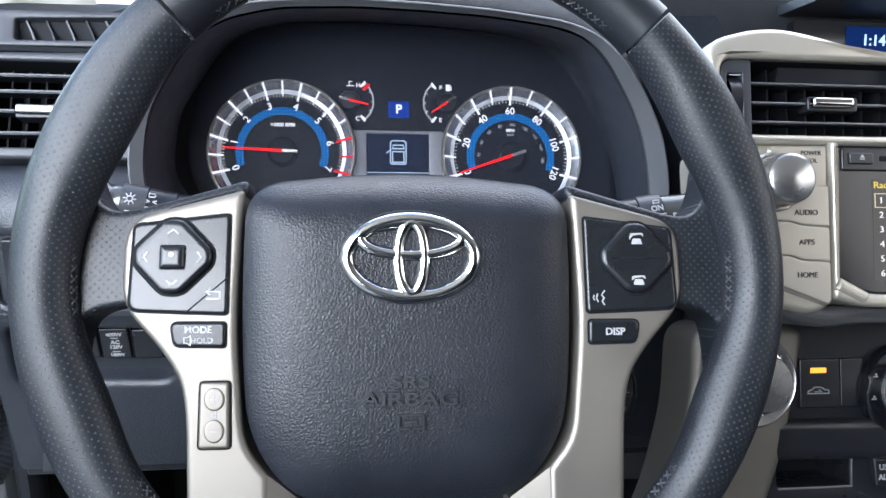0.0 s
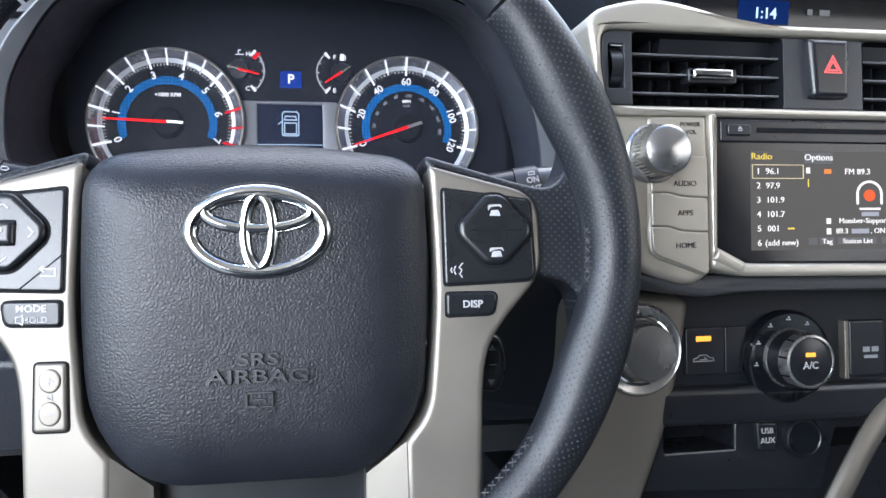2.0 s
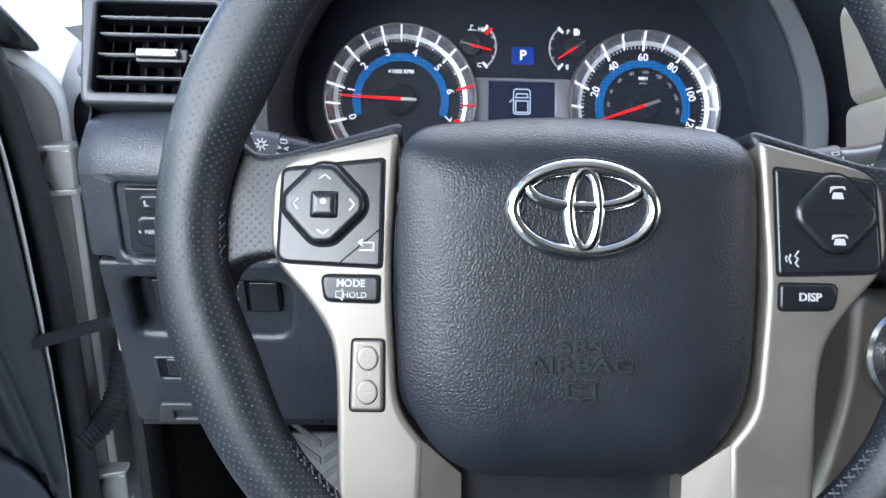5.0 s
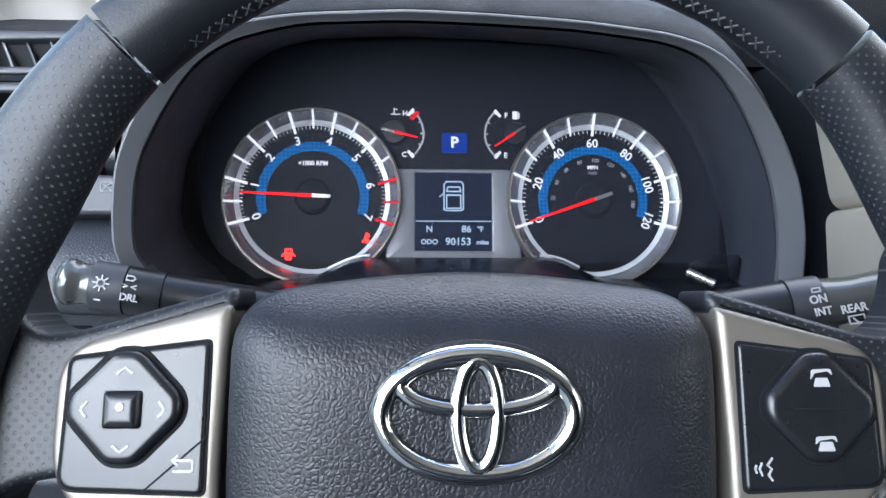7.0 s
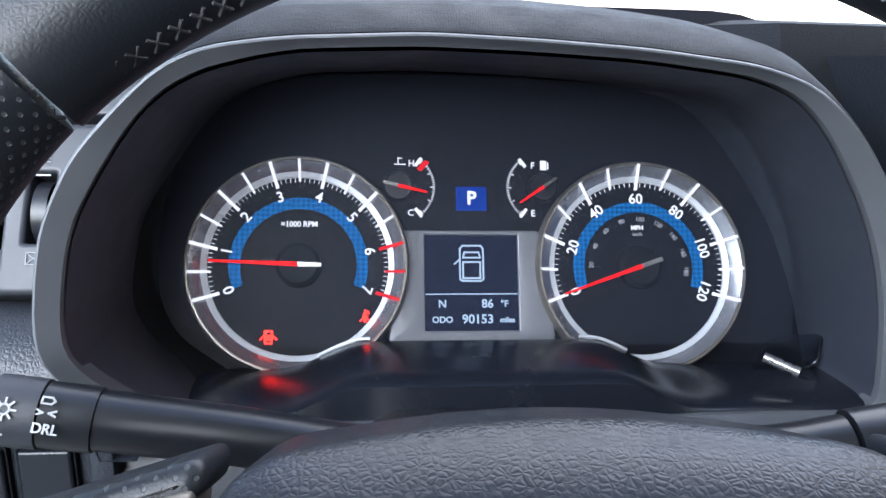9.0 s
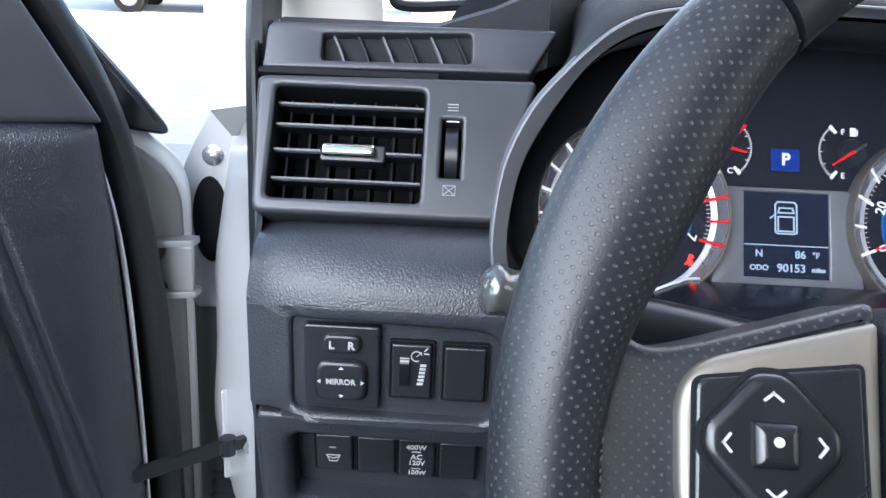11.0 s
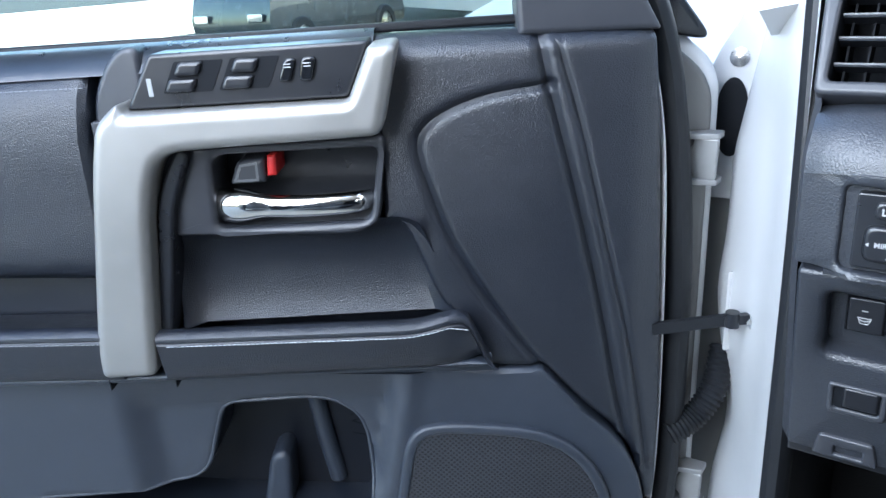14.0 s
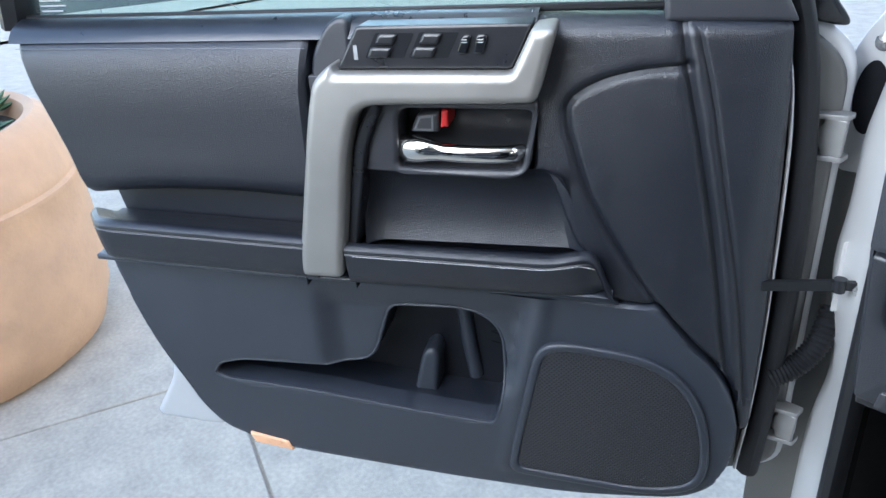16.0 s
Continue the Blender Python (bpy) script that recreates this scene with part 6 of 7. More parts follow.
TRIM = dp([(0.045, 1.245, 0.02), (0.935, 1.247, 0.01), (0.893, 1.02, 0.03), (0.878, 0.945, 0.03), (0.852, 0.82, 0.05), (0.824, 0.700, 0.03), (0.785, 0.655, 0.03), (0.700, 0.632, 0.02), (0.416, 0.608, 0.05), (0.20, 0.600, 0.05), (0.075, 0.615, 0.03), (0.050, 0.68, 0.04), (0.040, 0.95, 0.1)])
# lower panel with its pocket
low_o = dp([(0.884, 0.945, 0.006), (0.157, 0.9135, 0.006), (0.112, 0.856, 0.02), (0.084, 0.830, 0.02), (0.061, 0.790, 0.02), (0.050, 0.745, 0.02), (0.052, 0.690, 0.03), (0.072, 0.646, 0.02), (0.110, 0.622, 0.03), (0.250, 0.608, 0.05), (0.420, 0.614, 0.05), (0.660, 0.630, 0.03), (0.725, 0.640, 0.02), (0.770, 0.656, 0.02), (0.802, 0.690, 0.03), (0.820, 0.740, 0.03), (0.858, 0.834, 0.05)])
pocket = dp([(0.764, 0.757, 0.006), (0.752, 0.775, 0.008), (0.714, 0.786, 0.012), (0.570, 0.787, 0.02), (0.522, 0.794, 0.03), (0.504, 0.850, 0.03), (0.492, 0.883, 0.016), (0.385, 0.886, 0.03), (0.345, 0.858, 0.03), (0.343, 0.765, 0.03), (0.356, 0.716, 0.012), (0.494, 0.728, 0.03), (0.617, 0.743, 0.03), (0.748, 0.749, 0.008)])


def low_depth(x, y):
    """The lower panel: full at its rear and front, scooped round the bottle holder."""
    q = -x
    front = 0.300 + (0.905 - y) * 0.20
    bowl = ease((0.600 - q) / 0.040) * ease((q - front) / 0.020) * ease((y - 0.752) / 0.045) * min(1.0, max(0.0, (0.928 - y) / 0.045))
    rear = 0.008 * ease((q - 0.60) / 0.25) * ease((0.80 - y) / 0.12)
    return 0.078 - 0.017 * bowl - rear + 0.004 * math.exp(-((q - front + 0.008) / 0.010) ** 2) * ease((y - 0.63) / 0.02)


part("inner_frame", holed(dp([(-0.023, 1.18, 0.03), (0.03, 1.225, 0.03), (0.945, 1.225, 0.01), (0.905, 1.02, 0.03), (0.885, 0.93, 0.03), (0.862, 0.82, 0.05), (0.832, 0.70, 0.03), (0.790, 0.648, 0.03), (0.70, 0.622, 0.02), (0.416, 0.600, 0.05), (0.10, 0.597, 0.05), (-0.018, 0.632, 0.03)]), [pocket], -0.020, 0.002, 0.006, -0.012, 0.001), PAINT_DARK, door, "dark painted inner frame")
part("trim_base", holed(TRIM, [pocket], 0.0, 0.020, 0.006, 0.0, 0.001), DOORPLASTIC, door, "black moulded trim")
part("lower_panel", moulded(low_o, [pocket], low_depth, 0.007, 0.020, 0.004), LOWDOOR, door, "black moulded lower panel")
part("pocket_lip", tube([(p.x, p.y, low_depth(p.x, p.y) - 0.0022) for p in inset(pocket, -0.0016)], 0.0026, 8, closed=True), LOWDOOR, door, "rolled edge of the pocket")
edge = [p for p in inset(low_o, 0.0030) if p.y < 0.930 and (p.x < -0.62 or p.y < 0.66)]
part("panel_edge", tube([(p.x, p.y, low_depth(p.x, p.y) - 0.0040) for p in edge], 0.0042, 8), LOWDOOR, door, "rolled edge of the lower panel")
bm = B()
rows_of(bm, [[(p.x, p.y, w) for p in inset(pocket, 0.0008)] for w in (0.040, -0.0105)])
part("pocket_wall", bm, DOORPLASTIC, door)
# Darker copy of the door plastic: the pocket's shade is put into the colour.
part("pocket_back", plate(inset(pocket, -0.004), -0.018, -0.0105), mat("pocket_shade_plastic", (0.0050, 0.0062, 0.0095), 0.40, var=0.15, bump=0.1, bscale=1100, spec=0.25), door)
part("pocket_rib", plate(dp([(0.480, 0.722, 0.004), (0.464, 0.788, 0.012), (0.450, 0.797, 0.008), (0.440, 0.788, 0.010), (0.446, 0.722, 0.004)]), -0.0108, 0.030, 0.007, 4), LOWDOOR, door, "bottle holder rib")
part("pocket_rib", sweep([(-0.396, 0.730, -0.011), (-0.404, 0.790, -0.008), (-0.412, 0.862, -0.011)], circle(0.011, 12), False, (0, 0, 1)), LOWDOOR, door)
stroke([[(-0.372, 0.815), (-0.362, 0.822), (-0.355, 0.812), (-0.372, 0.806), (-0.357, 0.800)], [(-0.372, 0.790), (-0.356, 0.786)]], 0.0012, DARK, door, "bottle_symbol", -0.0102)
# front panel with its moulded grooves
CURVE = [(p.x, p.y) for p in smooth_path([(-0.146, 1.196, 0), (-0.195, 1.191, 0), (-0.234, 1.180, 0), (-0.261, 1.163, 0), (-0.267, 1.143, 0), (-0.259, 1.108, 0), (-0.239, 1.048, 0), (-0.202, 0.979, 0), (-0.156, 0.912, 0), (-0.112, 0.862, 0), (-0.084, 0.836, 0)], 4)]
CREASE_A = [(p.x, p.y) for p in smooth_path([(-0.156, 1.240, 0), (-0.147, 1.195, 0), (-0.128, 1.117, 0), (-0.101, 0.992, 0), (-0.080, 0.873, 0), (-0.064, 0.793, 0)], 6)]
CREASE_B = [(p.x, p.y) for p in smooth_path([(-0.138, 1.228, 0), (-0.119, 1.159, 0), (-0.096, 1.054, 0), (-0.073, 0.950, 0), (-0.055, 0.844, 0), (-0.046, 0.778, 0)], 6)]
front_o = dp([(0.300, 1.246, 0.004), (0.052, 1.240, 0.012), (0.045, 1.171, 0.05), (0.040, 1.060, 0.1), (0.036, 0.942, 0.1), (0.034, 0.832, 0.1), (0.036, 0.735, 0.01), (0.048, 0.735, 0.004), (0.058, 0.790, 0.02), (0.081, 0.832, 0.02), (0.109, 0.858, 0.02), (0.155, 0.9150, 0.004), (0.235, 0.922, 0.004), (0.230, 0.960, 0.02), (0.256, 0.995, 0.02), (0.284, 1.078, 0.02), (0.302, 1.080, 0.004)])


def front_depth(x, y):
    w = 0.0765 - 0.018 * ease((y - 1.226) / 0.022)
    w -= 0.0060 * math.exp(-(to_line(x, y, CURVE) / 0.0042) ** 2)
    w -= 0.0075 * math.exp(-(to_line(x, y, CREASE_A) / 0.0048) ** 2)
    w -= 0.0036 * math.exp(-(to_line(x, y, CREASE_B) / 0.0028) ** 2)
    return w - 0.010 * ease((0.075 + x) / 0.040) - 0.004 * ease((0.16 + x) / 0.12)


part("front_panel", moulded(front_o, [], front_depth, 0.005, 0.030, 0.006, [(CURVE, 0.0042), (CREASE_A, 0.0048), (CREASE_B, 0.0028)]), DOORPAD, door, "black grained front panel with moulded grooves")
# upper pad, belt and armrest
bm = B()
BELT = ((0.030, 1.2470), (0.036, 1.2505), (0.046, 1.2515), (0.058, 1.2485), (0.069, 1.2425), (0.0765, 1.2345), (0.0795, 1.2285), (0.070, 1.2265), (0.03, 1.2265))
rows_of(bm, [[(-s, z, w) for w, z in BELT] for s in (0.298, 0.50, 0.70, 0.938)], False)
part("belt_roll", bm, BELTSKIN, door, "black leatherette window ledge")
bm = B()
rows = []
for z, w, s0, s1 in ((1.2310, 0.072, 0.548, 0.932), (1.2255, 0.080, 0.548, 0.931), (1.212, 0.0868, 0.550, 0.928), (1.195, 0.0895, 0.553, 0.924), (1.175, 0.0905, 0.556, 0.920), (1.15, 0.0892, 0.558, 0.914), (1.12, 0.0865, 0.560, 0.908), (1.09, 0.0850, 0.562, 0.901), (1.065, 0.0848, 0.566, 0.896), (1.050, 0.0822, 0.569, 0.893), (1.041, 0.0730, 0.570, 0.891), (1.037, 0.0640, 0.571, 0.890), (1.036, 0.0500, 0.571, 0.890), (1.036, 0.0280, 0.572, 0.889)):
    ss = [s0, s0 + 0.002, s0 + 0.008] + [s0 + (s1 - s0) * k / 14 for k in range(1, 14)] + [s1 - 0.010, s1 - 0.003, s1]
    rows.append([(-s, z + 0.010 * ease((1.10 - z) / 0.06) * (0.3 - ((s - 0.72) / 0.17) ** 2), w - (0.022 if k in (0, 18) else 0.006 if k in (1, 17) else 0.0)) for k, s in enumerate(ss)])
rows_of(bm, rows, False)
part("upper_pad", bm, DOORPAD, door, "black leatherette upper pad")
part("divider", plate(dp([(0.500, 1.252, 0.01), (0.522, 1.250, 0.02), (0.5465, 1.215, 0.02), (0.556, 1.150, 0.03), (0.560, 1.10, 0.05), (0.570, 1.03, 0.01), (0.54, 1.03, 0.01), (0.50, 1.15, 0.02)]), 0.03, 0.080, 0.005), DOORPLASTIC, door)
part("pull_cap", plate(dp([(0.536, 1.190, 0.002), (0.552, 1.190, 0.002), (0.552, 1.165, 0.002), (0.536, 1.165, 0.002)]), 0.06, 0.0845, 0.001), PLASTIC_FINE, door)


def armrest(ss, top, foot, out, back, name, label):
    """A padded ledge along the door: a shelf, a rolled edge with a seam, and a face down to the bead."""
    bm = B()
    rows = []
    for q in ss:
        zt, zb, w = top(q), foot(q), out(q)
        rows.append([(-q, z, h) for z, h in ((zt - 0.040, back - 0.006), (zt - 0.024, back - 0.004), (zt - 0.024, back + 0.006), (zt - 0.0205, w - 0.046), (zt - 0.0085, w - 0.028), (zt - 0.0005, w - 0.013), (zt - 0.002, w - 0.0035), (zt - 0.0055, w - 0.0002), (zt - 0.0085, w), (zt - 0.0098, w - 0.0016), (zt - 0.0108, w - 0.0016), (zt - 0.0122, w - 0.0004), (zt * 0.4 + zb * 0.6, w - 0.004), (zb + 0.006, w - 0.009), (zb + 0.002, w - 0.012), (zb, w - 0.018))])
    rows_of(bm, rows, False)
    for r in (rows[0], rows[-1]):
        bm.faces.new([bm.verts.new(p) for p in r])
    return part(name, bm, DOORPAD, door, label)


rear_top = lambda q: 1.0005 + (q - 0.568) * 0.040  # noqa: E731
rear_out = lambda q: 0.117 - 0.030 * ease((q - 0.845) / 0.045) ** 2  # noqa: E731
ar = armrest([0.566 + 0.320 * k / 30 for k in range(31)], rear_top, lambda q: 0.941 + (q - 0.568) * 0.040, rear_out, 0.028, "armrest", "black stitched leatherette armrest")
THREAD = mat("grey_thread", (0.16, 0.165, 0.175), 0.7, var=0.2)
PALE_THREAD = mat("pale_thread", (0.42, 0.43, 0.45), 0.7, var=0.2)


def stitches(pts, parent, length=0.0027, gap=0.0016, r=0.0005, thread=None):
    """A seam of single stitches along a line."""
    bm = B()
    path = [Vector(p) for p in pts]
    for a, b in zip(path, path[1:]):
        n = max(1, int((b - a).length / (length + gap)))
        for k in range(n):
            p = a + (b - a) * ((k + 0.15) / n)
            q = a + (b - a) * ((k + 0.85) / n)
            tube([p, q], r, 5, (0.1, 0.3, 0.95), bm)
    return part("seam_stitching", bm, thread or THREAD, parent)


stitches([(-q, rear_top(q) - 0.0130, rear_out(q) - 0.0001) for q in [0.575 + 0.29 * k / 12 for k in range(13)]], ar)
stitches([(-0.928, 1.2225, 0.0822), (-0.740, 1.2215, 0.0822), (-0.552, 1.2195, 0.0826)], door)
front_top = lambda q: 0.9895 + 0.00024 / 0.006 * (q - 0.30) * 0.5 + 0.0075 * math.exp(-((q - 0.246) / 0.024) ** 2) - 0.046 * ease((0.234 - q) / 0.026)  # noqa: E731
front_out = lambda q: 0.1155 - 0.012 * ease((0.262 - q) / 0.050)  # noqa: E731
shelf = armrest([0.524 - 0.315 * k / 46 for k in range(47)], front_top, lambda q: min(0.9370, front_top(q) - 0.004) if q > 0.225 else 0.9395, front_out, 0.055, "armrest_front", "black stitched front armrest ledge")
stitches([(-q, front_top(q) - 0.0130, front_out(q) + 0.0001) for q in [0.515 - 0.285 * k / 16 for k in range(17)]], shelf, thread=PALE_THREAD)
part("lower_bead", plate(dp([(0.884, 0.9560, 0.002), (0.600, 0.9440, 0.002), (0.225, 0.9395, 0.002), (0.210, 0.9365, 0.002), (0.225, 0.9335, 0.002), (0.600, 0.9370, 0.002), (0.884, 0.9480, 0.002)]), 0.03, 0.102, 0.003), LOWDOOR, door)
part("bead_apron", plate(dp([(0.884, 0.9520, 0.002), (0.225, 0.9370, 0.002), (0.200, 0.9150, 0.004), (0.550, 0.9280, 0.004), (0.884, 0.9430, 0.002)]), 0.03, 0.0790, 0.002), LOWDOOR, door)
for q in (0.583, 0.518):
    part("panel_joint", plate(dp([(q, 0.9440, 0), (q + 0.0009, 0.9440, 0), (q + 0.0009, 0.930, 0), (q, 0.930, 0)]), 0.05, 0.1024), DARK, door)
# recess behind the ledge
bm = B()
rows = []
for z, w, s1 in ((1.084, 0.0790, 0.268), (1.076, 0.0700, 0.266), (1.062, 0.0600, 0.262), (1.035, 0.0545, 0.253), (1.008, 0.0545, 0.248), (0.990, 0.0580, 0.243), (0.980, 0.0620, 0.240)):
    ss = [0.508, 0.502, 0.49] + [0.49 + (s1 - 0.49) * k / 6 for k in range(1, 6)] + [s1 + 0.022, s1 + 0.010, s1 + 0.002]
    rows.append([(-s, z, w + (0.020 if k in (0, 10) else 0.009 if k in (1, 9) else 0.0)) for k, s in enumerate(ss)])
rows_of(bm, rows, False)
part("recess", bm, DOORPAD, door, "scooped recess behind the ledge")
# release handle in its bezel
bz = part("handle_bezel", ring_plate(dp([(0.502, 1.162, 0.010), (0.2945, 1.162, 0.008), (0.306, 1.080, 0.014), (0.330, 1.072, 0.01), (0.502, 1.080, 0.010)]), dp([(0.452, 1.1535, 0.014), (0.3010, 1.1520, 0.008), (0.314, 1.0830, 0.012), (0.457, 1.0830, 0.010)]), 0.02, 0.086, 0.004, 0.030, bi=0.006), PLASTIC_FINE, door, "black handle bezel")
part("handle_cup", plate(dp([(0.458, 1.160, 0), (0.296, 1.158, 0), (0.308, 1.084, 0), (0.460, 1.080, 0)]), 0.026, 0.034, 0.0), SMOOTH, bz)
lever = part("release_lever", sweep(smooth_path([(-0.4545, 1.1020, 0.060), (-0.4480, 1.1025, 0.070), (-0.4250, 1.1030, 0.076), (-0.3950, 1.1005, 0.078), (-0.3550, 1.0995, 0.078), (-0.3270, 1.1000, 0.075), (-0.3150, 1.1010, 0.066)], 4), circle(0.0170, 18, 0.0130), False, (0, 0, 1), scale=[0.80 + 0.20 * ease(k / 3) - 0.36 * ease((k - 6) / 5) - 0.14 * ease((k - 20) / 4) for k in range(25)]), CHROME, door, "chrome release lever")
lock = part("lock_tab", plate(dp([(0.4420, 1.1225, 0.003), (0.4330, 1.1440, 0.006), (0.4070, 1.1465, 0.003), (0.4085, 1.1225, 0.003)]), 0.034, 0.074, 0.005), PLASTIC_FINE, door, "grey lock tab")
stroke([[(-0.4360, 1.1260), (-0.4295, 1.1400), (-0.4150, 1.1415), (-0.4155, 1.1260), (-0.4360, 1.1260)]], 0.0022, EDGE, lock, "tab_edge", 0.0742)
part("lock_flag", plate(dp([(0.4050, 1.1475, 0.001), (0.3968, 1.1478, 0.001), (0.3980, 1.1285, 0.001), (0.4072, 1.1280, 0.001)]), 0.034, 0.072, 0.003), mat("red_plastic", (0.45, 0.02, 0.02), 0.35), lock, "red unlocked flag")
# silver grab handle and switch panel
grab = part("grab_handle", plate(dp([(0.2745, 1.2435, 0.008), (0.2945, 1.168, 0.010), (0.440, 1.166, 0.02), (0.488, 1.164, 0.035), (0.504, 1.120, 0.03), (0.527, 0.968, 0.012), (0.530, 0.950, 0.008), (0.582, 0.950, 0.008), (0.580, 0.985, 0.03), (0.547, 1.150, 0.03), (0.535, 1.192, 0.012), (0.514, 1.2085, 0.004), (0.509, 1.1995, 0.003), (0.320, 1.1985, 0.006), (0.2995, 1.2415, 0.003)], 6), 0.04, 0.119, 0.009, 6), SILVER_TRIM, door, "satin silver grab handle")
part("grab_inner", plate(dp([(0.476, 1.166, 0.01), (0.502, 1.120, 0.02), (0.526, 0.985, 0.003), (0.5135, 0.985, 0.003), (0.488, 1.115, 0.02), (0.466, 1.158, 0.008)]), 0.04, 0.098, 0.003), SMOOTH, door, "black grip lining")
wp = part("switch_plate", plate(dp([(0.511, 1.2005, 0.004), (0.484, 1.2455, 0.004), (0.2990, 1.2455, 0.004), (0.3205, 1.2000, 0.004)]), 0.05, 0.100, 0.003), SMOOTH, door, "black window switch plate")
for ds in (0.0, 0.0477):
    part("switch_well", plate(dp([(0.4629 - ds, 1.2385, 0.002), (0.4215 - ds, 1.2380, 0.002), (0.4345 - ds, 1.2125, 0.002), (0.4765 - ds, 1.2128, 0.002)]), 0.09, 0.1006), DARK, wp)
    for q in (((0.4590, 1.2380), (0.4385, 1.2375), (0.4440, 1.2262), (0.4645, 1.2268)), ((0.4690, 1.2246), (0.4450, 1.2240), (0.4500, 1.2132), (0.4740, 1.2134))):
        part("window_switch", plate(dp([(s - ds, z, 0.003) for s, z in q]), 0.09, 0.1050, 0.0030), SMOOTH, wp, "glossy black window switch")
for q in (((0.3702, 1.2355), (0.3600, 1.2355), (0.3668, 1.2165), (0.3775, 1.2165)), ((0.3558, 1.2358), (0.3434, 1.2358), (0.3490, 1.2165), (0.3600, 1.2165))):
    b = part("lock_switch", plate(dp([(s, z, 0.004) for s, z in q]), 0.09, 0.1040, 0.002), GLOSSY, wp, "glossy black lock switch")
    cs = sum(s for s, z in q) / 4
    stroke([[(-cs - 0.002, 1.2285), (-cs + 0.003, 1.2285)], [(-cs - 0.002, 1.2310), (-cs + 0.003, 1.2310)]], 0.0008, WHITE_INK, b, w=0.1042)
bars([(-0.489, 1.211, -0.485, 1.226)], GREY_INK, wp, "marking", 0.1003)
# speaker
spk_o = dp([(0.300, 0.850, 0.03), (0.263, 0.860, 0.03), (0.150, 0.846, 0.06), (0.096, 0.790, 0.05), (0.077, 0.700, 0.04), (0.086, 0.645, 0.03), (0.150, 0.625, 0.05), (0.338, 0.640, 0.02), (0.330, 0.700, 0.05)])
spk = part("speaker_frame", ring_plate(spk_o, inset(spk_o, 0.012), 0.05, 0.086, 0.004), LOWDOOR, door, "black speaker surround")
MESH = dotted(PLASTIC_FINE, "speaker_mesh", 0.0042, 0.36, (0.0012, 0.0012, 0.0015), 1.0, False)
part("grille", plate(inset(spk_o, 0.011), 0.05, 0.0835, 0.002), MESH, spk, "perforated black speaker grille")
part("courtesy_lamp", plate(dp([(0.729, 0.6520, 0.002), (0.668, 0.6430, 0.002), (0.661, 0.6255, 0.003), (0.723, 0.6340, 0.003)]), 0.05, 0.0790, 0.003), mat("orange_lens", (0.70, 0.38, 0.22), 0.3, var=0.15), door, "orange courtesy lamp lens")
# sail panel, glass, frame
part("sail_panel", plate(dp([(0.047, 1.236, 0.004), (0.172, 1.238, 0.004), (0.176, 1.32, 0.02), (0.235, 1.50, 0.02), (0.215, 1.52, 0.01), (0.150, 1.42, 0.05), (0.098, 1.33, 0.05), (0.060, 1.26, 0.02)]), 0.02, 0.066, 0.005), PLASTIC_FINE, door, "black sail panel")
g = part("window_pane", plate(dp([(0.165, 1.24, 0), (0.945, 1.24, 0), (0.86, 1.68, 0), (0.33, 1.68, 0), (0.16, 1.38, 0)]), 0.030, 0.034), GLASS, door, "faintly green clear window pane")
g.visible_shadow = False
part("window_frame", sweep([(*p, 0.03) for p in smooth_path([(-0.955, 1.24), (-0.93, 1.40), (-0.87, 1.66), (-0.80, 1.70), (-0.40, 1.69), (-0.30, 1.64), (-0.18, 1.45), (-0.10, 1.33)], 6)], circle(0.018, 8, 0.03), False, (0, 0, 1)), RUBBER, door, "black window frame")
part("belt_seal", plate(dp([(0.165, 1.246, 0), (0.945, 1.246, 0), (0.945, 1.2545, 0), (0.165, 1.2545, 0)]), 0.0345, 0.040, 0.003), RUBBER, door)
bars([(-0.915, 1.258 + 0.006 * k, -0.885 + 0.006 * (k % 2), 1.2595 + 0.006 * k) for k in range(5)], WHITE_INK, g, "etched_marking", 0.0345)
# outside mirror
part("mirror_foot", plate(dp([(-0.022, 1.215, 0.02), (0.10, 1.24, 0.01), (0.165, 1.40, 0.03), (0.105, 1.37, 0.05), (0.030, 1.285, 0.06)]), -0.06, 0.004, 0.008), GLOSSY, door, "gloss black mirror foot")
part("mirror_housing", sweep([(-0.155 - 0.21 * k / 12, 1.34 + 0.01 * math.sin(k / 12 * 3), -0.12 - 0.05 * math.sin(k / 12 * math.pi)) for k in range(13)], circle(0.095, 20, 0.065), False, (0, 1, 0), scale=[0.35, 0.6, 0.8, 0.92, 0.98, 1, 1, 0.99, 0.96, 0.9, 0.8, 0.6, 0.3]), CHROME, door, "chrome outside mirror housing")
part("mirror_arm", tube([(-0.12, 1.29, 0.0), (-0.20, 1.31, -0.10)], 0.03, 12), RUBBER, door)

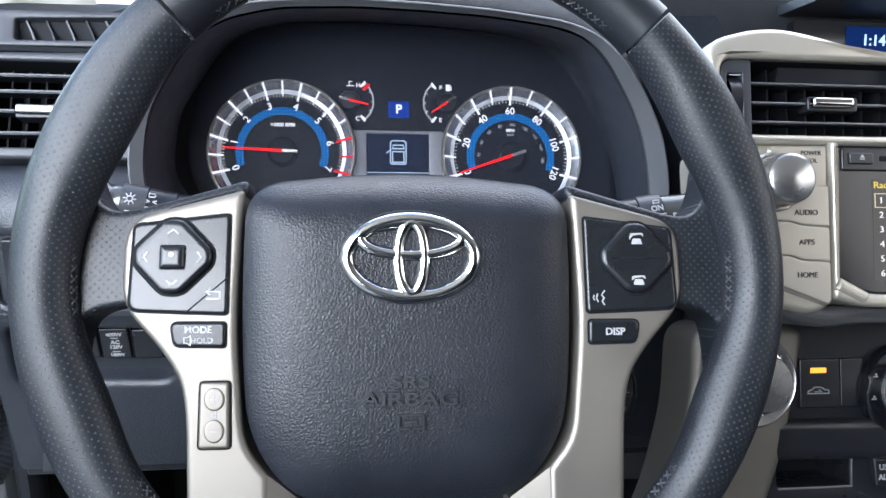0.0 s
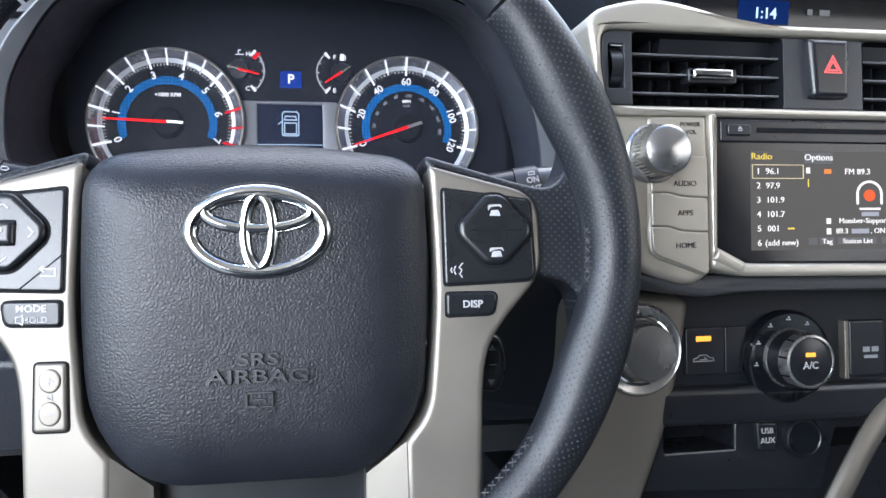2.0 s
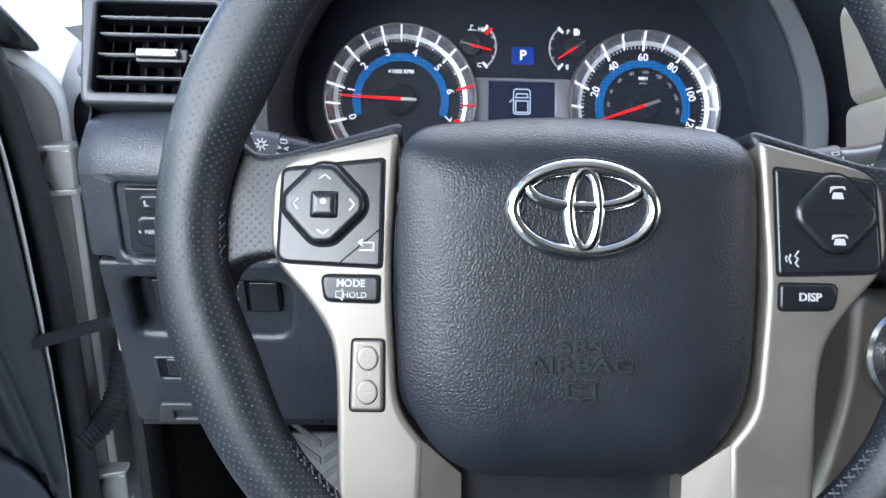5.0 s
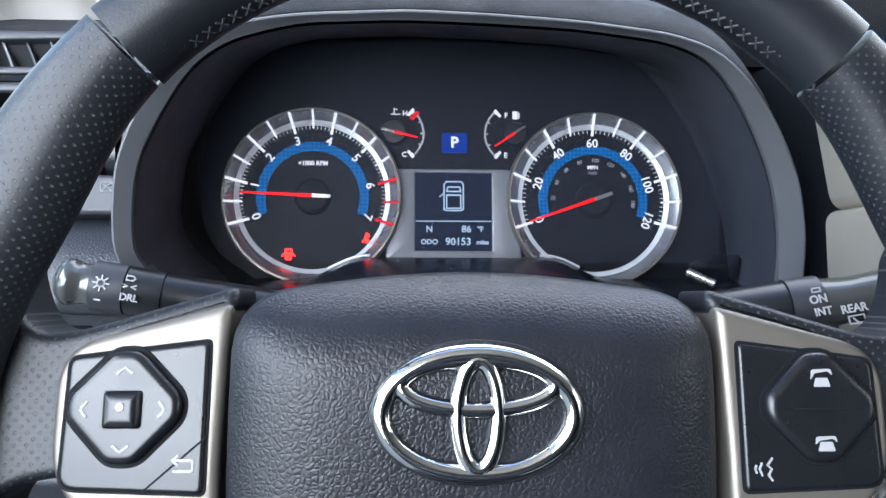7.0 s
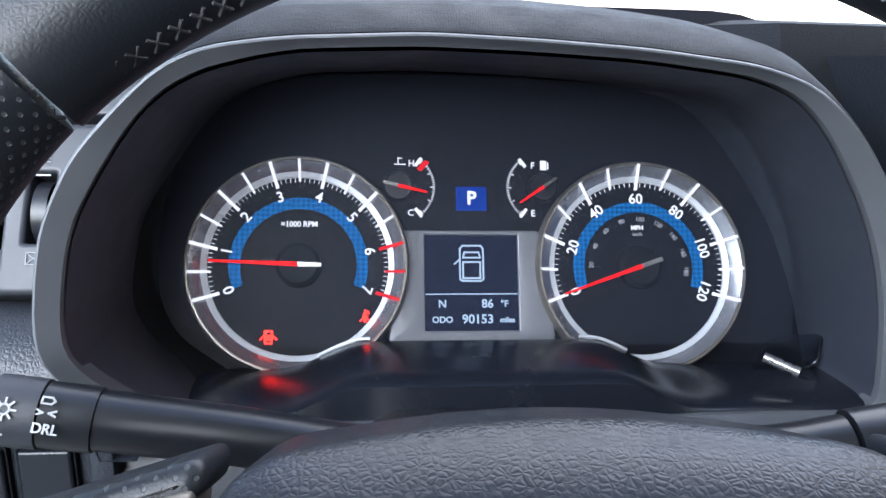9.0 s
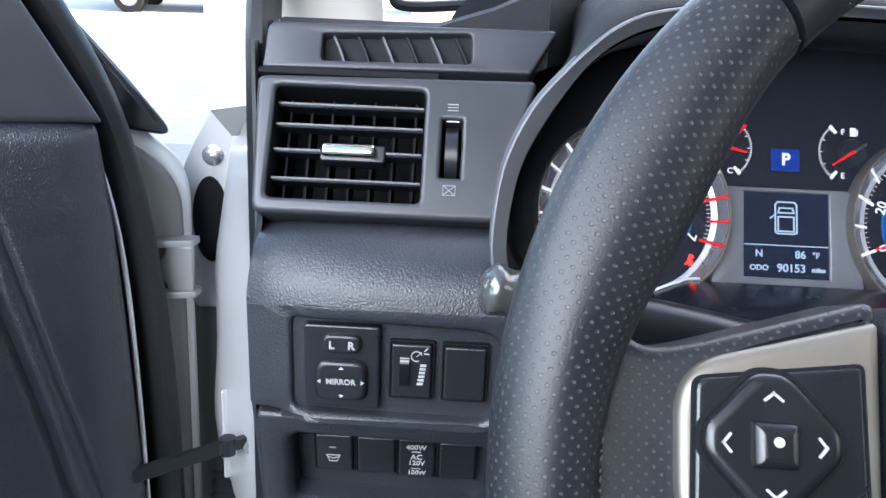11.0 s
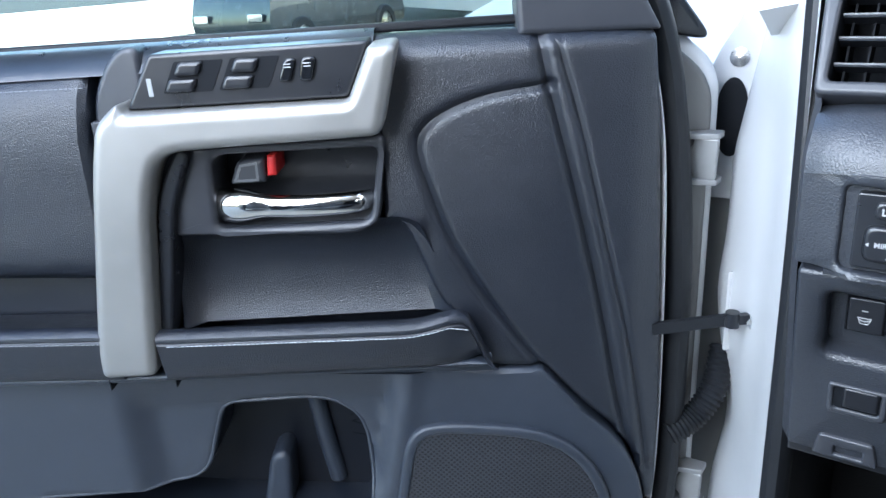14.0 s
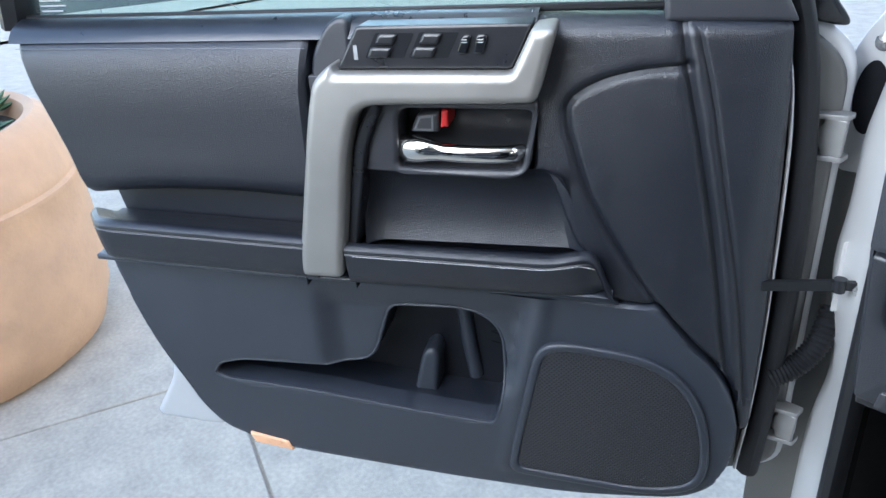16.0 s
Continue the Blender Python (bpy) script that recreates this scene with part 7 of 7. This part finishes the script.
# ---- hinges, check strap and the body's door opening ----
HINGE = mat("dull_hinge_steel", (0.25, 0.25, 0.25), 0.38, metal=0.4, var=0.15, vscale=40)
for x, z in ((-0.424, 1.104), (-0.418, 0.712)):
    h = thing("door_hinge", pose(x, 0.783, z) @ Matrix.Scale(0.80, 4), "grey painted steel door hinge with its pin", "hinge", "door hinges")
    part("pin", tube([(0, 0, -0.026), (0, 0, 0.026)], 0.0085, 16, (1, 0, 0)), HINGE, h)
    for dz in (-0.029, 0.029):
        part("pin_head", lathe([(0.0001, dz + 0.004), (0.007, dz + 0.004), (0.009, dz + 0.002), (0.009, dz - 0.002), (0.007, dz - 0.004), (0.0001, dz - 0.004)], 16), HINGE, h)
        part("knuckle", plate(rpoly([(-0.016, -0.012, 0.012), (0.010, -0.018, 0.012), (0.060, -0.004, 0.004), (0.060, 0.020, 0.004), (0.0, 0.016, 0.012), (-0.018, 0.008, 0.012)]), dz - 0.0035, dz + 0.0035, 0.0015), HINGE, h)
    leaf = plate(rpoly([(0.030, -0.026, 0.003), (0.058, -0.026, 0.004), (0.060, 0.026, 0.004), (0.030, 0.026, 0.003), (0.030, 0.018, 0.004), (0.023, 0.010, 0.006), (0.023, -0.012, 0.006), (0.030, -0.018, 0.004)]), 0.0, 0.006, 0.002)
    leaf.transform(Matrix.Rotation(radians(90), 4, "X"))
    part("body_leaf", leaf, HINGE, h)
    part("door_leaf", plate(rpoly([(-0.040, 0.000, 0.004), (0.000, -0.006, 0.006), (0.004, 0.010, 0.006), (-0.036, 0.020, 0.004)]), -0.022, 0.022, 0.003), HINGE, h)
st = thing("check_strap", pose(0, 0, 0), "black steel door check strap bolted to the body", "check strap")
part("arm", sweep([(-0.410, 0.708, 0.944), (-0.375, 0.735, 0.946), (-0.345, 0.757, 0.948)], [(-0.003, -0.006), (0.003, -0.006), (0.003, 0.006), (-0.003, 0.006)], False), RUBBER, st)
part("eye", tube([(-0.345, 0.757, 0.940), (-0.345, 0.757, 0.956)], 0.0070, 14, (1, 0, 0)), SMOOTH, st)
part("yoke", sweep([(-0.352, 0.752, 0.948), (-0.335, 0.764, 0.948), (-0.318, 0.778, 0.947)], [(-0.0035, -0.005), (0.0035, -0.005), (0.0035, 0.005), (-0.0035, 0.005)], False), SMOOTH, st)
part("bolt", tube([(-0.3225, 0.770, 0.947), (-0.324, 0.757, 0.947)], 0.0075, 6), SATIN, st, "steel bolt head")
body = thing("door_opening", pose(0, 0, 0), "silver painted body pillar of the open doorway", "car body", kind="structure")


bm = B()
rows = []
for k in range(49):
    z = 0.30 + 1.0 * k / 48
    xl = -0.374 - 0.006 * math.exp(-((z - 0.95) / 0.05) ** 2) + 0.014 * math.exp(-((z - 0.80) / 0.07) ** 2) + 0.035 * max(0.0, (z - 1.10) / 0.2)
    rows.append([(-0.270, 0.605, z), (-0.281, 0.655, z), (-0.288, 0.668, z), (-0.305, 0.715, z), (-0.330, 0.765, z), (min(xl + 0.012, -0.336), 0.803, z), (xl + 0.003, 0.818, z), (xl, 0.828, z), (xl + 0.002, 0.86, z)])
rows_of(bm, rows, False)
part("pillar_face", bm, PAINT, body, "silver painted pillar")
part("upper_pillar", sweep([(-0.300, 0.74, 1.24), (-0.325, 0.80, 1.36), (-0.315, 0.66, 1.52), (-0.30, 0.40, 1.74)], [(-0.03, -0.03), (0.03, -0.035), (0.035, 0.02), (-0.02, 0.03)], False, (0, 1, 0)), PAINT, body, "silver painted windscreen pillar")
part("pillar_seal", sweep(smooth_path([(-0.264, 0.602, 0.35), (-0.264, 0.602, 0.8), (-0.266, 0.610, 1.1), (-0.277, 0.650, 1.28), (-0.287, 0.69, 1.40), (-0.285, 0.55, 1.56), (-0.275, 0.30, 1.76)]), circle(0.011, 10, 0.016), False, (0, 1, 0)), RUBBER, body, "black rubber pillar seal")
part("wing_plate", plate(rpoly([(0.0, 1.04, 0.004), (0.055, 1.04, 0.004), (0.065, 1.32, 0.01), (0.035, 1.30, 0.03), (0.030, 1.245, 0.04), (-0.012, 1.18, 0.04), (-0.014, 1.08, 0.01)]), 0.0, 0.004, 0.002), PAINT, body, "silver painted wing flange").matrix_world = plane_at((-0.405, 0.862, 0.0), 0, 5)
part("flange_hole", plate(ellipse(0.018, 1.130, 0.017, 0.042, 28), 0.003, 0.006), DARK, body, "dark access hole").matrix_world = plane_at((-0.405, 0.862, 0.0), 0, 5)
part("flange_bolt", lathe([(0.010, 0.004), (0.010, 0.006), (0.0065, 0.007), (0.0065, 0.011), (0.0001, 0.012)], 12, c=(0.022, 1.192)), SATIN, body, "bolt head").matrix_world = plane_at((-0.405, 0.862, 0.0), 0, 5)
part("wing_gap", sweep([(-0.352, 0.845, 1.23), (-0.347, 0.845, 1.28), (-0.346, 0.845, 1.32)], circle(0.004, 8), False, (0, 1, 0)), DARK, body)
part("wing_inner", plate(rpoly([(-0.46, 0.30, 0), (-0.36, 0.30, 0), (-0.36, 1.10, 0.01), (-0.46, 1.06, 0.02)]), 0, 0.01), PAINT_DARK, body, "dark inner wing").matrix_world = plane_at((0, 0.885, 0), 0, 0)
part("access_plate", plate(rect(-0.002, -0.046, 0.055, 0.046, 0.003), 0, 0.0016, 0.001), PAINT, body, "raised body plate").matrix_world = plane_at((-0.3595, 0.7925, 0.938), 0, 45)
bm = B()
pth = smooth_path([(-0.400, 0.745, 0.80), (-0.380, 0.770, 0.815), (-0.366, 0.790, 0.845), (-0.366, 0.815, 0.885)], 14)
sweep(pth, circle(0.013, 12), False, bm=bm, scale=[1.0 + 0.18 * (i % 2) for i in range(len(pth))])
part("harness_boot", bm, RUBBER, body, "ribbed black wiring boot")
# cabin shell behind and above the camera
shellc = thing("cabin_shell", pose(0, 0, 0), "pale headliner and black trim of the cabin", "car cabin", kind="structure")
bm = B()
box(-0.30, -1.5, 1.80, 1.20, 0.35, 1.84, bm=bm)
part("headliner", bm, CREAM, shellc)
bm = B()
box(-0.32, -1.6, 0.5, -0.26, -0.75, 1.80, bm=bm)
box(1.14, -1.5, 0.5, 1.20, 1.10, 1.27, bm=bm)
box(1.14, -1.5, 1.27, 1.20, -0.60, 1.80, bm=bm)
box(-0.26, -1.6, 0.5, 1.20, -1.5, 1.80, bm=bm)
part("side_trim", bm, DOORPLASTIC, shellc)
part("windscreen_pillar", sweep(smooth_path([(-0.256, 0.735, 1.290), (-0.257, 0.715, 1.36), (-0.255, 0.60, 1.52), (-0.25, 0.35, 1.80)], 5), circle(0.046, 14, 0.018), False, (0, -1, 0.6)), CREAM, shellc, "pale windscreen pillar trim")
part("windscreen_edge", tube(smooth_path([(-0.224, 0.742, 1.44), (-0.214, 0.745, 1.360), (-0.207, 0.748, 1.338), (-0.190, 0.752, 1.3280), (-0.09, 0.765, 1.337), (0.10, 0.80, 1.345), (1.0, 0.85, 1.345)], 6), 0.004, 8), RUBBER, shellc, "black windscreen edge")
part("windscreen_pillar", tube([(1.17, 1.06, 1.30), (1.15, 0.75, 1.55), (1.14, 0.35, 1.80)], 0.045, 12), CREAM, shellc)
seat = thing("driver_seat", pose(0, 0, 0), "black leather driver's seat", "car seat")
part("cushion", plate(rect(-0.20, -0.62, 0.30, -0.14, 0.06), 0.60, 0.86, 0.05), DOORPAD, seat)
part("backrest", plate(rect(-0.20, -0.80, 0.30, -0.66, 0.05), 0.70, 1.62, 0.05), DOORPAD, seat)


# ---- outside ----
A = radians(-17.3)
for i in range(-6, 3):
    for j in range(-5, 8):
        c = Matrix.Translation((-2.24, 0.08, 0)) @ Matrix.Rotation(A, 4, "Z") @ Matrix.Translation((1.55 * (i + 0.5), 1.55 * (j + 0.5) - 0.9, 0))
        bm = plate(rect(-0.771, -0.771, 0.771, 0.771, 0.01, 2), -0.12, 0.0, 0.006, 2)
        s = part("paving_slab", bm, CONCRETE, PAVE)
        s.matrix_basis = c
slab("pavement_bed", -9.35, -14, 12, 16, -0.5, -0.012, CONCRETE, "pale concrete bed of the pavement", "pavement")
slab("kerb", -9.57, -14, -9.35, 16, -0.5, 0.0, mat("red_kerb_paint", (0.40, 0.05, 0.04), 0.6, var=0.3, vscale=8), "red painted concrete kerb", "kerb")
slab("road_far", -60, -60, -19.5, 90, -0.5, -0.14, mat("sunlit_concrete", (0.58, 0.53, 0.45), 0.85, var=0.1, vscale=3), "pale concrete apron beyond the road", "pavement")
pot = thing("planter", pose(-2.93, 0.06, 0) @ Matrix.Diagonal((1.085, 1.085, 0.95, 1.0)), "large round terracotta planter with succulents", "planter")
part("pot", lathe([(0.47, 0.0), (0.505, 0.03), (0.54, 0.15), (0.552, 0.30), (0.550, 0.45), (0.540, 0.575), (0.545, 0.585), (0.545, 0.605), (0.535, 0.615), (0.538, 0.640), (0.532, 0.66), (0.515, 0.76), (0.500, 0.80), (0.470, 0.822), (0.44, 0.812), (0.425, 0.76), (0.42, 0.72), (0.001, 0.72)], 72), TERRACOTTA, pot, "weathered terracotta pot")
# Unseen wall, added to keep the low sun off the car and near pavement.
slab("building", 14.0, -60, 15.0, 9, -0.2, 13.5, mat("stucco", (0.50, 0.46, 0.40), 0.9, var=0.08, vscale=3), "unseen stucco wall added to shade the car and near ground", "building")

# succulents in the planter
SOIL = mat("potting_soil", (0.05, 0.035, 0.025), 0.95, var=0.3, vscale=40, bump=0.8, bscale=120)
LEAF = mat("succulent_leaf", (0.10, 0.17, 0.08), 0.5, var=0.35, vscale=14)
part("soil", lathe([(0.43, 0.70), (0.43, 0.745), (0.30, 0.755), (0.0001, 0.76)], 48), SOIL, pot)
random.seed(4)
bm = B()
for k in range(46):
    a, r = random.uniform(0, 2 * math.pi), 0.40 * math.sqrt(random.random())
    c = Vector((r * math.cos(a), r * math.sin(a), 0.77))
    n = random.randint(10, 16)
    for i in range(n):
        b = 2 * math.pi * i / n * 2.6 + random.uniform(-0.3, 0.3)
        up = 0.25 + 1.0 * i / n
        d = Vector((math.cos(b), math.sin(b), up)).normalized()
        L = random.uniform(0.07, 0.13)
        s = d.cross(Vector((0, 0, 1))).normalized() * L * 0.17
        t = s.cross(d).normalized() * L * 0.07
        v = [bm.verts.new(c + d * (L * q) + s * e + t * g) for q, e, g in ((0.05, 0.5, 0), (0.05, -0.5, 0), (0.55, -1, 0), (1.0, 0, 0.4), (0.55, 1, 0), (0.55, 0, 1.6), (0.5, 0, -1.4))]
        for f in ((0, 1, 2, 5), (0, 5, 4), (2, 3, 5), (3, 4, 5), (0, 4, 6), (1, 0, 6), (2, 1, 6), (3, 2, 6), (4, 3, 6)):
            bm.faces.new([v[j] for j in f])
part("succulents", bm, LEAF, pot, "green succulent rosettes")


def parked_car(m, paint, label, tall=0.0):
    """A parked car: body, glasshouse, four wheels with rims."""
    ob = thing("parked_car", m, label, "car", "parked cars")
    bm = B()
    prof = [(-2.35, 0.45), (-2.40, 0.75), (-2.25, 0.98 + tall), (-1.1, 1.06 + tall), (1.9, 1.02 + tall), (2.25, 0.92), (2.35, 0.60), (2.30, 0.38), (-2.2, 0.36)]
    rows_of(bm, [[(x * (1 - 0.03 * abs(k)), 0.90 * k * (1 - 0.02 * (z > 0.9)), z) for x, z in prof] for k in (-1, -0.97, 0.97, 1)], True, True, True)
    part("body", bm, paint, ob)
    cab = [(-1.15, 1.05 + tall), (-0.45, 1.55 + tall), (1.25, 1.58 + tall), (1.85, 1.03 + tall)]
    bm = B()
    rows_of(bm, [[(x, y * (1 - 0.16 * (z > 1.3 + tall)), z) for x, z in cab] for y in (-0.82, 0.82)], True, True, True)
    part("glasshouse", bm, GLOSSY, ob, "dark glasshouse")
    bm = B()
    rows_of(bm, [[(x, y, z) for x, z in ((-0.50, 1.55 + tall), (-0.40, 1.60 + tall), (1.20, 1.63 + tall), (1.32, 1.57 + tall))] for y in (-0.70, 0.70)], True, True, True)
    part("roof", bm, paint, ob)
    for x in (-1.45, 1.42):
        for y in (-0.84, 0.84):
            w = part("wheel", lathe([(0.20, -0.11), (0.34, -0.11), (0.37, -0.08), (0.37, 0.08), (0.34, 0.11), (0.22, 0.11)], 32, ring=True), RUBBER, ob)
            w.matrix_basis = pose(x, y, 0.37, 90)
            r = part("rim", lathe([(0.225, -0.10), (0.22, 0.085), (0.19, 0.06), (0.06, 0.075), (0.0001, 0.08)], 32), SATIN, w)
            bm = B()
            for k in range(6):
                a0 = 2 * math.pi * k / 6
                tube([(0.05 * math.cos(a0), 0.05 * math.sin(a0), -0.085), (0.20 * math.cos(a0), 0.20 * math.sin(a0), -0.100)], 0.022, 6, (0, 0, 1), bm)
            part("spoke", bm, SATIN, r)
            part("arch", lathe([(0.38, -0.09 if y < 0 else 0.02), (0.43, -0.09 if y < 0 else 0.02), (0.43, -0.02 if y < 0 else 0.09), (0.38, -0.02 if y < 0 else 0.09)], 32, ring=True), RUBBER, ob).matrix_basis = pose(x, y, 0.38, 90)
    for y in (-0.62, 0.62):
        part("head_lamp", plate(rect(-0.16, -0.07, 0.16, 0.07, 0.03), 0, 0.03, 0.01), CHROME, ob).matrix_basis = Matrix.Translation((-2.36, y, 0.78)) @ pose(0, 0, 0, 90, 0, -90)
    return ob


DARKPAINT = mat("dark_grey_car_paint", (0.05, 0.055, 0.06), 0.25, metal=0.4, var=0.03, coat=0.8)
BLUEPAINT = mat("blue_car_paint", (0.02, 0.04, 0.16), 0.25, metal=0.3, var=0.03, coat=0.8)
parked_car(pose(-11.5, 11.4, -0.16, 0, 0, 98), DARKPAINT, "dark grey pickup-height car parked along the red kerb", 0.25)
RISE = math.atan(0.16)
ramp = plate([Vector(p) for p in ((-7.5, 8), (14, 8), (14, 70), (-40, 70), (-14, 15), (-8, 13.5))], -0.6, -0.16)
for v in ramp.verts:
    v.co.z += 0.16 * (v.co.y - 8.0)
tagged(part("driveway", ramp, mat("pale_driveway_concrete", (0.57, 0.50, 0.43), 0.85, var=0.15, vscale=3, bump=0.4, bscale=60)), "pale driveway rising ahead of the car", "driveway", kind="structure")


def on_rise(x, y, turn):
    """A place on the rising driveway."""
    return Matrix.Translation((x, y, 0.16 * (y - 8.0) - 0.16)) @ Matrix.Rotation(RISE, 4, "X") @ Matrix.Rotation(radians(turn), 4, "Z")


parked_car(on_rise(-7.3, 20.6, 5), BLUEPAINT, "blue car parked far ahead on the rising driveway")
parked_car(on_rise(2.4, 27.4, 3), mat("white_car_paint", (0.7, 0.7, 0.7), 0.3, var=0.03, coat=0.8), "white car parked facing the windscreen")
pier = thing("gate_pier", pose(-0.9, 21.6, 1.9), "square beige stucco pier beside the driveway", "pier")
part("shaft", plate(rect(-0.85, -0.4, 0.85, 0.4, 0.03), -0.4, 3.4, 0.03), mat("beige_stucco", (0.44, 0.40, 0.33), 0.9, var=0.12, vscale=4, bump=0.4, bscale=90), pier)
part("cap", plate(rect(-0.95, -0.5, 0.95, 0.5, 0.03), 3.4, 3.55, 0.03), CONCRETE, pier)
